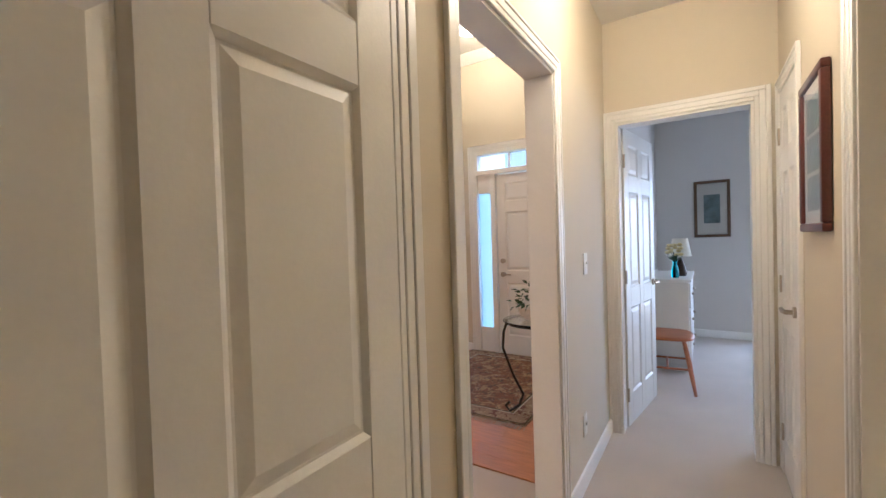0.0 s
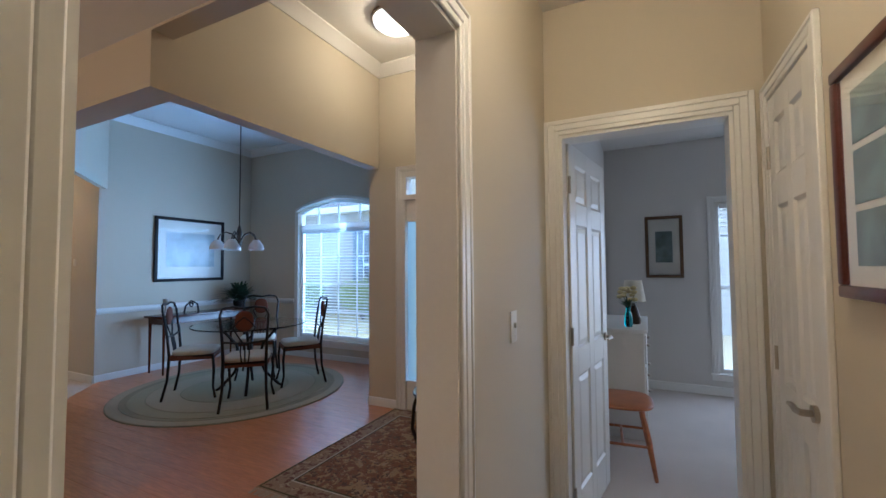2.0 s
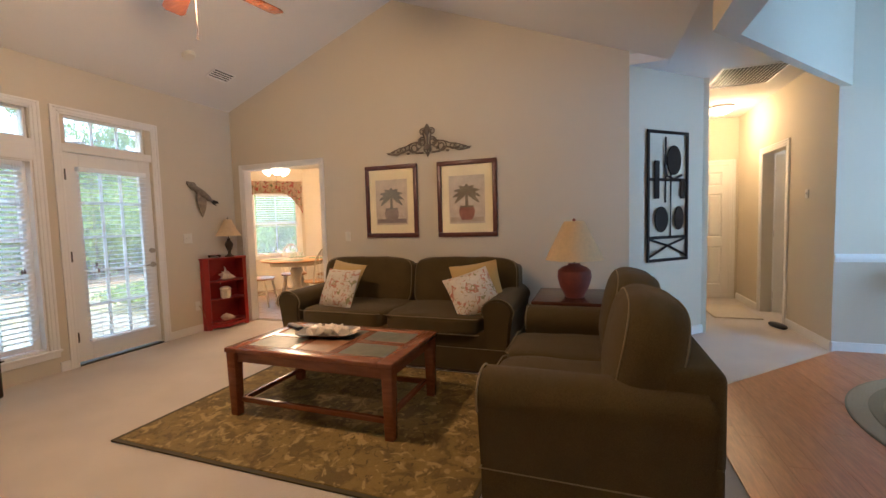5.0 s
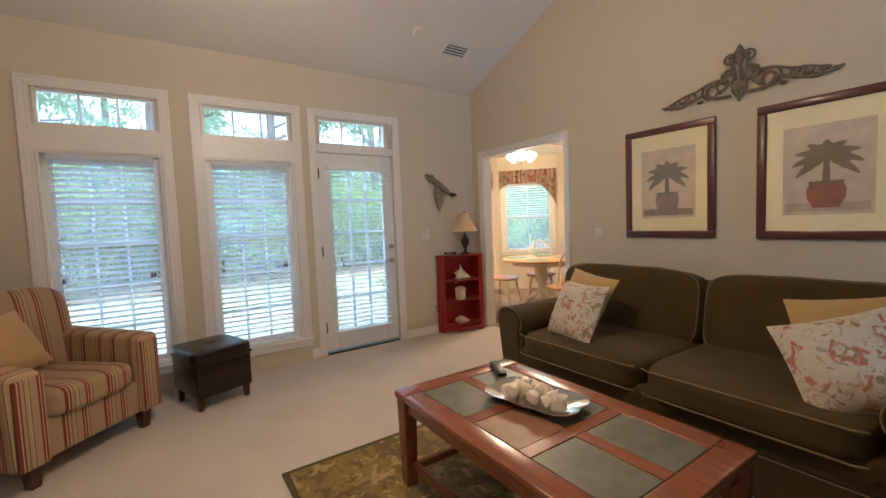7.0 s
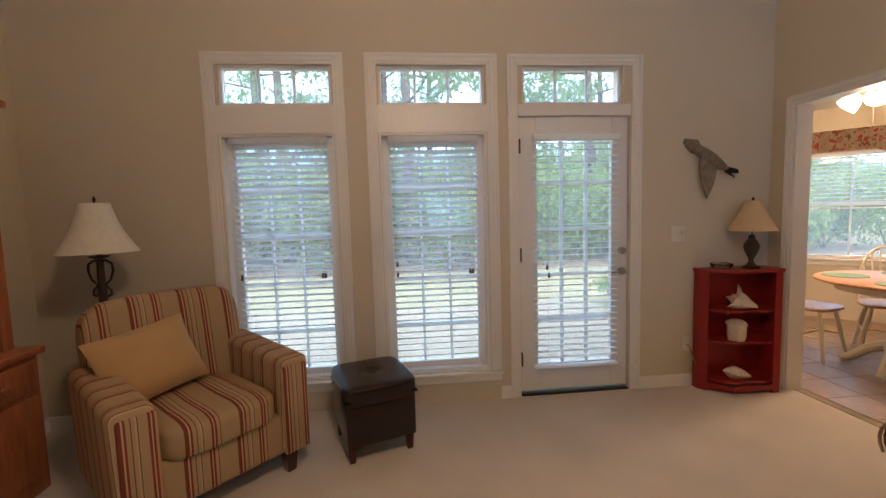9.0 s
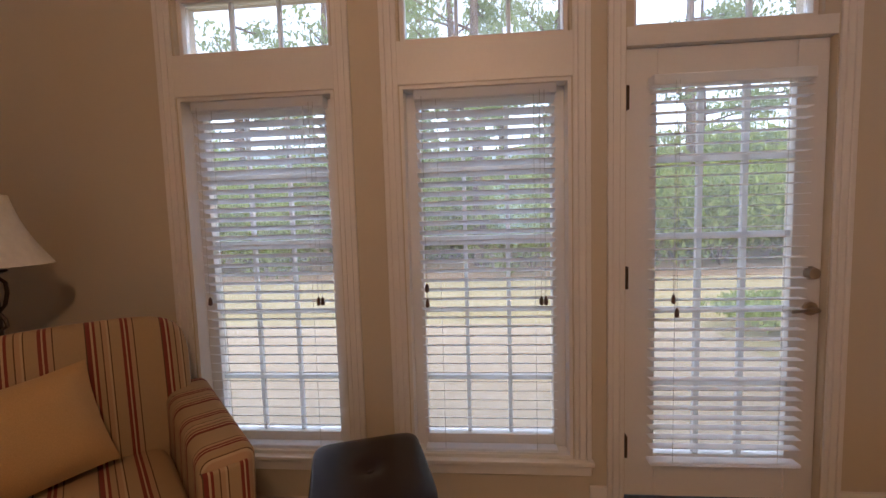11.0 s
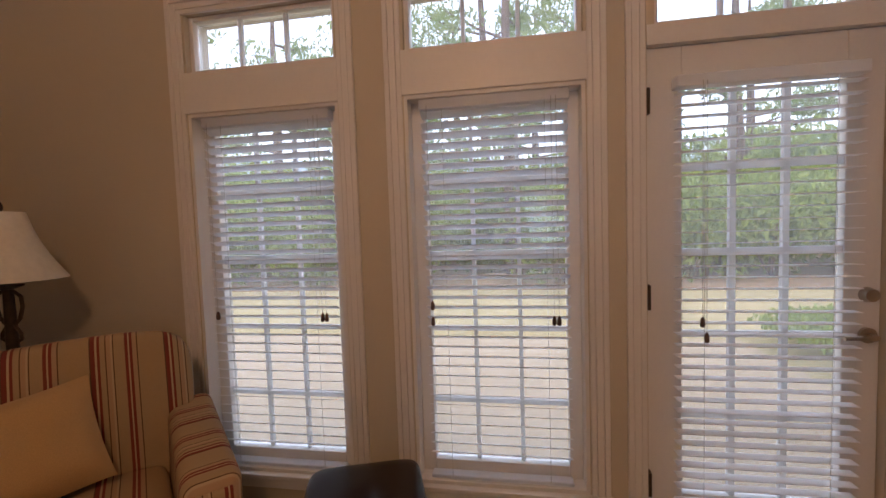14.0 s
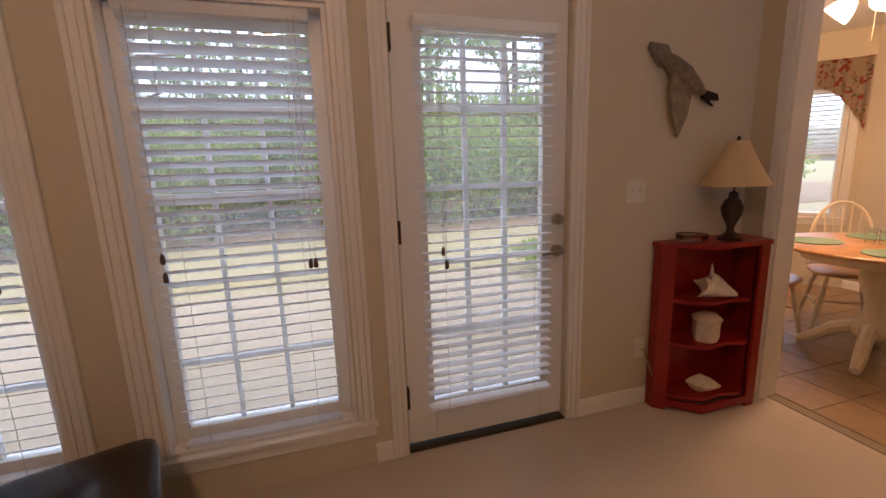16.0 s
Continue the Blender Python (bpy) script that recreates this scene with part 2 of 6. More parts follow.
PATIO = mat("patio_concrete", (.42, .31, .18), .9, grain=(60, .1), blotch=(.7, .12), bump=(120, .002))
STRAW = mat("pine_straw", (.38, .23, .11), .95, grain=(70, .3), blotch=(1, .2), bump=(80, .03))
SIDING = mat("cream_siding", (.40, .37, .31), .6, grain=(20, .03))
SHUTTER = mat("blue_grey_shutter", (.09, .13, .17), .6)
ROOFM = mat("grey_shingle", (.12, .11, .10), .9, grain=(20, .25))
VALANCE = blotch_mat("floral_valance", (.50, .38, .26), [((.36, .06, .05), 1.8, .55), ((.14, .15, .06), 2.4, .60), ((.60, .40, .20), 2.8, .63)], scale=8)
RUGORI = blotch_mat("oriental_rug_pile", (.19, .075, .035), [((.31, .20, .09), 1.3, .53), ((.09, .045, .03), 2.3, .57), ((.33, .24, .14), 3.0, .62), ((.13, .11, .06), 3.9, .64)], scale=9, bump=(300, .004))
RUGBORD = blotch_mat("oriental_rug_border", (.28, .19, .11), [((.13, .05, .035), 1.6, .54), ((.36, .28, .17), 2.4, .6)], scale=9, bump=(300, .004))
FRINGE = mat("rug_fringe_cotton", (.50, .43, .32), .95, grain=(100, .1))
RUGGOLD = blotch_mat("gold_shag_rug", (.22, .145, .035), [((.13, .085, .02), .8, .50), ((.34, .24, .075), 1.5, .55), ((.10, .065, .018), 2.6, .58)], scale=8, bump=(160, .012), soft=.09)
RUGEDGE = mat("rug_binding", (.075, .058, .025), .95, grain=(200, .2))
RUGR1 = mat("sage_braid", (.34, .32, .22), .95, grain=(150, .15), bump=(160, .006))
RUGR2 = mat("tan_braid", (.40, .35, .25), .95, grain=(150, .15), bump=(160, .006))
RUGR3 = mat("moss_braid", (.28, .26, .18), .95, grain=(150, .15), bump=(160, .006))
TEAL = clear("teal_glass", 1.45, (.05, .45, .55), .05)
FLOWER = mat("cream_petals", (.65, .55, .28), .8)
LIT = glow("lit_glass", (1, .86, .64), 1.1)
LITV = glow("lit_vanity_shade", (1, .86, .62), 1.3)
LITN = glow("lit_frosted_shade", (1, .86, .66), 1.3)
FROST = mat("frosted_glass_shade", (.78, .80, .82), .35, grain=(20, .03))
COUNTER = mat("cultured_marble", (.68, .62, .48), .2, grain=(6, .06))


def let_light_through(m, share, rgb=(.9, .9, .88)):
    """Mixes in translucency, so that the stuff glows a little when lit from behind."""
    n, l = m.node_tree.nodes, m.node_tree.links
    b, o = n["Principled BSDF"], n["Material Output"]
    tr, mx = n.new("ShaderNodeBsdfTranslucent"), n.new("ShaderNodeMixShader")
    tr.inputs[0].default_value = (*rgb, 1)
    mx.inputs[0].default_value = share
    l.new(b.outputs[0], mx.inputs[1])
    l.new(tr.outputs[0], mx.inputs[2])
    l.new(mx.outputs[0], o.inputs[0])


let_light_through(BLIND, .5, (.98, .99, 1))
# sash bars made to glow so they look lit; solid vinyl passes no light
let_light_through(SASH, .55)
# pale haze put into clean panes, imitating glare at bright windows
let_light_through(GLASS, .09)
let_light_through(GLASSF, .04)
let_light_through(SHADE, .25)
let_light_through(SHADEY, .2)
let_light_through(LEAF, .6, (.46, .53, .12))
let_light_through(NEEDLE, .55, (.38, .46, .16))
S0, S1, S2, S3, S4 = (.44, .30, .15), (.22, .035, .022), (.55, .40, .22), (.13, .06, .03), (.48, .30, .16)
STOPS = [(0, S0), (.20, S3), (.215, S1), (.27, S2), (.30, S1), (.335, S0), (.40, S3), (.415, S4), (.47, S2), (.50, S3), (.515, S0), (.66, S1), (.70, S2), (.72, S1), (.76, S4), (.82, S3), (.835, S0)]
STRIPEX = ramp_mat("striped_cloth_across", 0, .235, STOPS)
STRIPEY = ramp_mat("striped_cloth_along", 1, .235, STOPS)


# ---- building tools ----
def B():
    return bmesh.new()


def xf(verts, m):
    for v in verts:
        v.co = m @ v.co


def bx(bm, x0, x1, y0, y1, z0, z1, bev=0.0, seg=2, m=None):
    vs = bmesh.ops.create_cube(bm, size=1)["verts"]
    for v in vs:
        v.co = Vector((x0 + (v.co.x + .5) * (x1 - x0), y0 + (v.co.y + .5) * (y1 - y0), z0 + (v.co.z + .5) * (z1 - z0)))
    if bev:
        es = list({e for v in vs for e in v.link_edges})
        out = bmesh.ops.bevel(bm, geom=es, offset=bev, segments=seg, affect="EDGES", profile=.5)
        vs = list({v for f in out["faces"] for v in f.verts} | {v for v in vs if v.is_valid})
    if m:
        xf(vs, m)
    return bm


def prism(bm, pts, h0, h1, axis="z"):
    """A solid over a flat outline: axis is the way it is drawn out."""
    def at(a, b, h):
        return {"z": (a, b, h), "x": (h, a, b), "y": (a, h, b)}[axis]
    lo = [bm.verts.new(at(a, b, h0)) for a, b in pts]
    hi = [bm.verts.new(at(a, b, h1)) for a, b in pts]
    bm.faces.new(lo[::-1])
    bm.faces.new(hi)
    for k in range(len(pts)):
        j = (k + 1) % len(pts)
        bm.faces.new((lo[k], lo[j], hi[j], hi[k]))
    bmesh.ops.recalc_face_normals(bm, faces=bm.faces[:])
    return bm


def tube(bm, pts, r, n=8, closed=False):
    pts = [Vector(p) for p in pts]
    rs = r if isinstance(r, (list, tuple)) else [r] * len(pts)
    rings, side = [], None
    for k, p in enumerate(pts):
        a = pts[k - 1] if k or closed else p
        c = pts[(k + 1) % len(pts)] if k < len(pts) - 1 or closed else p
        d = (c - a).normalized()
        if side is None:
            side = d.orthogonal().normalized()
        side = (side - d * side.dot(d))
        side = side.normalized() if side.length > 1e-6 else d.orthogonal().normalized()
        up = d.cross(side)
        rings.append([bm.verts.new(p + rs[k] * (math.cos(2 * math.pi * j / n) * side + math.sin(2 * math.pi * j / n) * up)) for j in range(n)])
    for k in range(len(rings) if closed else len(rings) - 1):
        a, c = rings[k], rings[(k + 1) % len(rings)]
        for j in range(n):
            bm.faces.new((a[j], a[(j + 1) % n], c[(j + 1) % n], c[j]))
    if not closed:
        bm.faces.new(rings[0][::-1])
        bm.faces.new(rings[-1])
    return bm


def lathe(bm, prof, n=28, at=(0, 0, 0), cap=True, wave=0.0, waves=0):
    rings = []
    for r, z in prof:
        rings.append([bm.verts.new((at[0] + r * (1 + wave * math.cos(waves * 2 * math.pi * j / n)) * math.cos(2 * math.pi * j / n),
                                    at[1] + r * (1 + wave * math.cos(waves * 2 * math.pi * j / n)) * math.sin(2 * math.pi * j / n), at[2] + z)) for j in range(n)])
    for a, c in zip(rings, rings[1:]):
        for j in range(n):
            bm.faces.new((a[j], a[(j + 1) % n], c[(j + 1) % n], c[j]))
    if cap:
        bm.faces.new(rings[0][::-1])
        bm.faces.new(rings[-1])
    bmesh.ops.recalc_face_normals(bm, faces=bm.faces[:])
    return bm


def puffy(bm, c, s, p=5.0, n=8, m=None, sag=0.0):
    """A stuffed block: a cube rounded to a superellipsoid, of half sizes s about c."""
    vs = {}

    def vert(a, b, d):
        key = (round(a, 4), round(b, 4), round(d, 4))
        if key not in vs:
            k = (abs(a) ** p + abs(b) ** p + abs(d) ** p) ** (1 / p)
            q = Vector((a / k * s[0] + c[0], b / k * s[1] + c[1], d / k * s[2] + c[2]))
            q.z += sag * (noise.noise(q * 5 + Vector(c)))
            vs[key] = bm.verts.new(q)
        return vs[key]

    g = [2 * k / n - 1 for k in range(n + 1)]
    for ax in range(3):
        for sg in (-1, 1):
            for i in range(n):
                for j in range(n):
                    quad = []
                    for u, v in ((g[i], g[j]), (g[i + 1], g[j]), (g[i + 1], g[j + 1]), (g[i], g[j + 1])):
                        q = [u, v]
                        q.insert(ax, sg)
                        quad.append(vert(*q))
                    bm.faces.new(quad if (sg > 0) != (ax == 1) else quad[::-1])
    if m:
        xf(vs.values(), m)
    return bm


def pillow(bm, w, h, t, m, n=12):
    """A square cushion with pinched edges and pulled corners."""
    top, bot = {}, {}
    for i in range(n + 1):
        for j in range(n + 1):
            u, v = 2 * i / n - 1, 2 * j / n - 1
            d = t * (max(0, (1 - u * u) * (1 - v * v)) ** .45)
            k = 1 - .06 * (1 - u * u) - .0 * v
            kk = 1 - .06 * (1 - v * v)
            x, y = u * w * kk, v * h * k
            wr = .006 * noise.noise(Vector((u * 3, v * 3, w * 9)))
            top[i, j] = bm.verts.new((x, y, d + wr))
            bot[i, j] = top[i, j] if i in (0, n) or j in (0, n) else bm.verts.new((x, y, -d + wr))
    for i in range(n):
        for j in range(n):
            for s, f in ((top, 1), (bot, -1)):
                q = [s[i, j], s[i + 1, j], s[i + 1, j + 1], s[i, j + 1]]
                if len(set(q)) > 2:
                    try:
                        bm.faces.new(q[::f])
                    except ValueError:
                        pass
    xf(list({*top.values(), *bot.values()}), m)
    return bm


def mesh_of(name, bm, material):
    me = bpy.data.meshes.new(name)
    bm.to_mesh(me)
    bm.free()
    me.materials.append(material)
    me.shade_smooth()
    me.set_sharp_from_angle(angle=radians(38))
    return me


def part(name, bm, material, parent, label=""):
    ob = new(name, mesh_of(name, bm, material))
    ob.parent = parent
    return tagged(ob, label)


def thing(name, x=0, y=0, z=0, rz=0, label="", category="", group="", rx=0, ry=0):
    ob = new(name)
    ob.empty_display_size = .1
    ob.matrix_basis = pose(x, y, z, rx, ry, rz)
    return tagged(ob, label, category, group)


def solo(name, bm, material, x=0, y=0, z=0, rz=0, label="", category="", group="", rx=0, ry=0):
    ob = new(name, mesh_of(name, bm, material))
    ob.matrix_basis = pose(x, y, z, rx, ry, rz)
    return tagged(ob, label, category, group)


def setting(name, bm, material, label=""):
    return tagged(new(name, mesh_of(name, bm, material)), label, kind="structure")


def again(src, name, parent, loc=(0, 0, 0), rz=0):
    """Another part on the same mesh."""
    ob = new(name, src.data)
    ob.parent = parent
    ob.matrix_basis = pose(*loc, 0, 0, rz)
    return ob


def slab(bm, axis, f0, f1, u0, u1, z0, z1, holes=()):
    """A wall with through openings (u from, to, z from, to). axis: the way its thickness goes."""
    us = sorted({u0, u1, *(v for h in holes for v in h[:2])})
    zs = sorted({z0, z1, *(v for h in holes for v in h[2:])})
    for a, b in zip(us, us[1:]):
        run = None
        for c, d in zip(zs, zs[1:]):
            open_here = any(h[0] <= a and b <= h[1] and h[2] <= c and d <= h[3] for h in holes)
            if not open_here:
                run = (run[0], d) if run else (c, d)
            if (open_here or d == z1) and run:
                bx(bm, *((f0, f1, a, b) if axis == "x" else (a, b, f0, f1)), *run)
                run = None
    return bm


# ---- structure ----
XS, WY, HW, HE, HEND = -4.0, -1.90, 1.20, 2.225, 4.24
YF, YD, XD = 5.62, 7.03, -4.32
RIDGE, TOPZ = .6, 3.84
w = B()
slab(w, "x", XS - .12, XS, WY - .16, 3.09, 0, 2.74, [(-1.715, -.47, 0, 2.08)])
prism(w, [(WY - .16, 2.74), (3.09, 2.74), (3.09, 2.87), (RIDGE, TOPZ + .01), (WY - .16, 2.80)], XS - .12, XS, "x")
setting("wall_west", w, WALL, "beige painted gable wall behind the olive sofa")
w = B()
slab(w, "y", WY - .16, WY, XS, 1.32, 0, 2.86, [(-.77, -.02, .22, 1.94), (-.765, -.025, 2.13, 2.40), (-1.82, -1.07, .22, 1.94), (-1.815, -1.075, 2.13, 2.40), (-2.885, -2.05, 0, 2.06), (-2.83, -2.08, 2.13, 2.40)])
setting("wall_south", w, WALL, "beige painted wall with tall windows and glazed door")
w = B()
slab(w, "x", HW, HW + .12, WY, 7.46, 0, 2.74, [(2.308, 3.15, 0, 2.04)])
prism(w, [(WY, 2.74), (3.44, 2.74), (RIDGE, TOPZ + .01), (WY, 2.86)], HW, HW + .12, "x")
slab(w, "x", HW, HW + .12, 3.44, 7.46, 2.74, 3.46)
setting("wall_hall_west", w, WALL, "beige painted partition between hall and living room")
w = B()
slab(w, "x", HE, HE + .12, .5, HEND, 0, 2.72, [(2.10, 2.87, 0, 2.04), (3.69, 4.17, 0, 2.04)])
setting("wall_hall_east", w, WALL, "beige painted hall wall with bathroom doorway")
setting("wall_hall_end", slab(B(), "y", HEND, HEND + .12, HW + .12, 4.6, 0, 2.80, [(1.39, 2.115, 0, 2.04)]), WALL, "beige painted wall round the bedroom doorway")
setting("wall_hall_south", slab(B(), "y", .38, .5, HW + .12, HE + .12, 0, 2.72), WALL, "plain beige painted hall wall")
setting("wall_foyer_front", slab(B(), "y", YF, YF + .14, -.79, HW, 0, 3.46, [(-.40, .87, 0, 2.33)]), WALL, "beige painted wall round the front door")
setting("wall_dining_east", slab(B(), "x", -.79, -.67, YF + .14, YD, 0, 3.46), WALL, "plain beige painted dining wall")
w = B()
slab(w, "y", YD, YD + .14, XD - .12, -.67, 0, 3.46, [(-3.2, -1.7, .30, 2.42)])
arc = [(-3.2 + 1.5 * k / 12, 2.27 + .15 * math.sin(math.pi * k / 12) ** .8) for k in range(13)]
prism(w, [(-3.2, 2.421)] + [(-3.2, 2.27)] + arc[1:6] + [(-2.45, 2.4205)], YD, YD + .14, "y")
prism(w, [(-1.7, 2.421)] + [(-2.45, 2.4205)] + arc[7:12] + [(-1.7, 2.27)], YD, YD + .14, "y")
setting("wall_dining_north", w, WALL, "beige painted dining wall with arched window")
setting("wall_dining_west", slab(B(), "x", XD - .12, XD, 4.83, YD, 0, 3.46), WALL, "beige painted dining wall with white chair rail")
w = slab(B(), "y", 4.83, 4.95, -7.0, XD - .12, 0, 2.74, [(-6.05, -5.34, 0, 2.05)])
setting("wall_corridor_north", w, WALL, "beige painted corridor wall with doorway")
setting("wall_corridor_south", slab(B(), "y", 3.80, 3.925, -7.0, -4.75, 0, 2.74), WALL, "beige painted corridor wall")
setting("wall_corridor_end", slab(B(), "x", -7.12, -7.0, 3.80, 4.95, 0, 2.74), WALL, "beige painted corridor end wall")
setting("wall_diagonal", prism(B(), [(-4.0, 3.09), (-4.8, 3.925), (-4.88, 3.84), (-4.12, 3.04)], 0, 2.74), WALL, "beige painted angled wall at the corridor mouth")
setting("header_beam", prism(B(), [(-.79, 3.44), (-.79, 3.62), (-2.68, 3.62), (-4.32, 4.92), (-4.32, 4.84), (-2.56, 3.44)], 2.40, 3.46), WALL, "beige painted angled header over the dining room opening")
setting("foyer_beam", slab(B(), "x", -.79, -.67, 3.44, YF, 2.40, 3.46), WALL, "beige painted header between foyer and dining room")
setting("foyer_lintel", slab(B(), "y", 3.44, 3.56, -.67, HW, 2.72, 3.46), WALL, "beige painted lintel over the foyer opening")
# bedroom, bathroom
# opening widened past x 3.3, unseen, to let in more light
w = slab(B(), "y", 7.46, 7.60, HW, 4.72, 0, 2.80, [(2.44, 4.30, .23, 2.07)])
setting("wall_bedroom_north", w, BEDWALL, "pale grey bedroom wall with window")
setting("wall_bedroom_east", slab(B(), "x", 4.6, 4.72, HEND, 7.46, 0, 2.80), BEDWALL, "pale grey bedroom wall")
setting("wall_bedroom_west", slab(B(), "x", HW + .123, HW + .13, HEND + .125, 7.455, 0, 2.78), BEDWALL, "pale grey bedroom wall")
setting("wall_bath_north", slab(B(), "y", 3.48, 3.60, HE + .12, 4.2, 0, 2.72), BATHWALL, "yellow green painted bathroom wall")
setting("wall_bath_east", slab(B(), "x", 4.2, 4.32, 1.0, 3.60, 0, 2.72), BATHWALL, "yellow green painted bathroom wall")
setting("wall_bath_south", slab(B(), "y", .88, 1.0, HE + .12, 4.32, 0, 2.72), BATHWALL, "yellow green painted bathroom wall")
w = slab(B(), "y", 6.6, 6.72, -7.0, XD - .12, 0, 2.74)
slab(w, "x", -7.12, -7.0, 4.95, 6.72, 0, 2.74)
setting("wall_guest_bath", w, TRIM, "plain white wall seen through the corridor doorway")
# breakfast nook
NK = -4.12
setting("wall_nook_east", slab(B(), "x", NK, XS, -3.77, WY - .16, 0, 2.5), WALL, "plain nook wall")
setting("wall_nook_south", slab(B(), "y", -3.77, -3.65, -5.95, NK, 0, 2.5, [(-5.72, -4.90, .72, 1.97)]), WALL, "nook wall with window")
setting("wall_nook_west", slab(B(), "x", -6.84, -6.72, -2.88, 1.5, 0, 2.5), WALL, "plain nook wall")
setting("wall_nook_north", slab(B(), "y", 1.5, 1.62, -6.84, NK, 0, 2.5), WALL, "plain nook wall")
nd = setting("wall_nook_diagonal", slab(B(), "y", 0, .12, -.06, 1.14, 0, 2.5, [(.12, .96, .72, 1.97)]), WALL, "angled nook wall with window")
nd.matrix_basis = pose(-5.95, -3.65, 0, 0, 0, 135)
# ceilings
c = B()
prism(c, [(WY - .16, 2.80), (RIDGE, TOPZ), (3.44, 2.735), (3.44, 2.84), (RIDGE, TOPZ + .12), (WY - .16, 2.92)], XS - .12, HW + .12, "x")
setting("ceiling_living", c, CEIL, "white vaulted living room ceiling")
setting("ceiling_corridor", prism(B(), [(-2.56, 3.44), (-4.31, 4.84), (-7.0, 4.84), (-7.0, 3.92), (-4.8, 3.92), (-4.0, 3.09), (-3.99, 3.44)], 2.74, 2.84), CEIL, "white corridor ceiling")
setting("ceiling_guest_bath", bx(B(), -7.0, XD - .12, 4.84, 6.72, 2.74, 2.84), CEIL, "white ceiling")
setting("ceiling_foyer", bx(B(), -.67, HW, 3.56, YF, 3.44, 3.54), CEIL, "white foyer ceiling")
setting("ceiling_dining", prism(B(), [(XD, 4.93), (-2.68, 3.62), (-.79, 3.62), (-.79, YD), (XD, YD)], 3.40, 3.5), CEIL, "white dining room ceiling")
setting("ceiling_hall", bx(B(), HW + .12, HE, .5, HEND, 2.70, 2.8), CEIL, "white hall ceiling")
setting("ceiling_bath", bx(B(), HE + .12, 4.2, 1.0, 3.48, 2.55, 2.65), CEIL, "white bathroom ceiling")
setting("ceiling_bedroom", bx(B(), HW + .12, 4.6, HEND + .12, 7.46, 2.78, 2.88), CEIL, "white bedroom ceiling")
setting("ceiling_nook", prism(B(), [(NK, -3.65), (-5.95, -3.65), (-6.72, -2.88), (-6.72, 1.5), (NK, 1.5)], 2.46, 2.56), CEIL, "white nook ceiling")
# floors
f = B()
bx(f, -7.12, 4.72, WY - .16, 7.6, -.12, 0)
bx(f, -6.84, XS, -3.77, WY - .16, -.12, 0)
setting("floor_carpet", f, CARPET, "beige cut pile carpet")
setting("floor_foyer_base", prism(B(), [(HW, 3.42), (HW, YF), (-.67, YF), (-.67, YD), (XD, YD), (XD, 4.87), (-2.87, 3.42)], 0, .004), SUBFLOOR, "dark joints under the laminate")
setting("floor_nook_base", prism(B(), [(XS - .06, -1.715), (XS - .06, -.47), (NK - .002, -.47), (NK - .002, 1.5), (-6.72, 1.5), (-6.72, -2.88), (-5.95, -3.65), (NK - .002, -3.65), (NK - .002, -1.715)], 0, .004), GROUT, "grout under the nook tiles")


def run_along(name, segs, prof, material, label):
    """Moulding: a profile (out, up) drawn along wall lines given as start, end; it stands off to the left of the way."""
    for a, b in segs:
        bm = B()
        d = Vector((b[0] - a[0], b[1] - a[1], 0))
        n = Vector((-d.y, d.x, 0)).normalized()
        lo = [bm.verts.new(Vector((*a, 0)) + n * o + Vector((0, 0, u))) for o, u in prof]
        hi = [bm.verts.new(Vector((*b, 0)) + n * o + Vector((0, 0, u))) for o, u in prof]
        bm.faces.new(lo)
        bm.faces.new(hi[::-1])
        for k in range(len(prof)):
            j = (k + 1) % len(prof)
            bm.faces.new((lo[k], hi[k], hi[j], lo[j]))
        bmesh.ops.recalc_face_normals(bm, faces=bm.faces[:])
        setting(name, bm, material, label)


BASE = [(0, 0), (.014, 0), (.014, .075), (.009, .088), (0, .092)]
run_along("baseboard", [
    ((.07, WY), (HW, WY)), ((-.985, WY), (-.855, WY)), ((-1.97, WY), (-1.895, WY)), ((XS, WY), (-2.965, WY)),
    ((XS, 3.09), (XS, -.41)), ((XS, -1.775), (XS, WY)), ((HW, WY), (HW, 2.22)), ((HW, 3.24), (HW, YF)),
    ((-4.8, 3.925), (-4.0, 3.09)), ((XD, 4.83), (-5.26, 4.83)), ((XD, YD), (XD, 4.83)), ((-.79, YD), (XD, YD)), ((-.79, YF), (-.79, YD)),
    ((-.45, YF), (-.79, YF)), ((HW, YF), (.95, YF)), ((HW + .12, HEND), (HW + .12, 3.21)), ((HW + .12, 2.240), (HW + .12, 2.103)),
    ((HE, 2.95), (HE, 3.61)), ((4.6, 7.46), (HW + .13, 7.46)), ((-6.13, 4.83), (-7, 4.83)), ((-6.72, 1.5), (-6.72, -2.88))], BASE, TRIM, "white painted baseboard")
CROWN = [(0, 0), (0, -.10), (.012, -.10), (.03, -.075), (.07, -.03), (.095, -.012), (.095, 0)]
run_along("crown_moulding", [((-.67, 3.56), (-.67, YF)), ((-.67, YF), (HW, YF)), ((HW, YF), (HW, 3.56)), ((HW, 3.56), (-.67, 3.56))], [(-o, u + 3.44) for o, u in CROWN], TRIM, "white crown moulding of the foyer")
run_along("crown_moulding", [((XD, YD), (XD, 4.95)), ((-.79, YD), (XD, YD)), ((-.79, 3.62), (-.79, YD)), ((-2.68, 3.62), (-.79, 3.62)), ((XD, 4.93), (-2.68, 3.62))], [(o, u + 3.40) for o, u in CROWN], TRIM, "white crown moulding of the dining room")
RAIL = [(0, 0), (.012, .0), (.03, .03), (.03, .05), (.012, .075), (0, .075)]
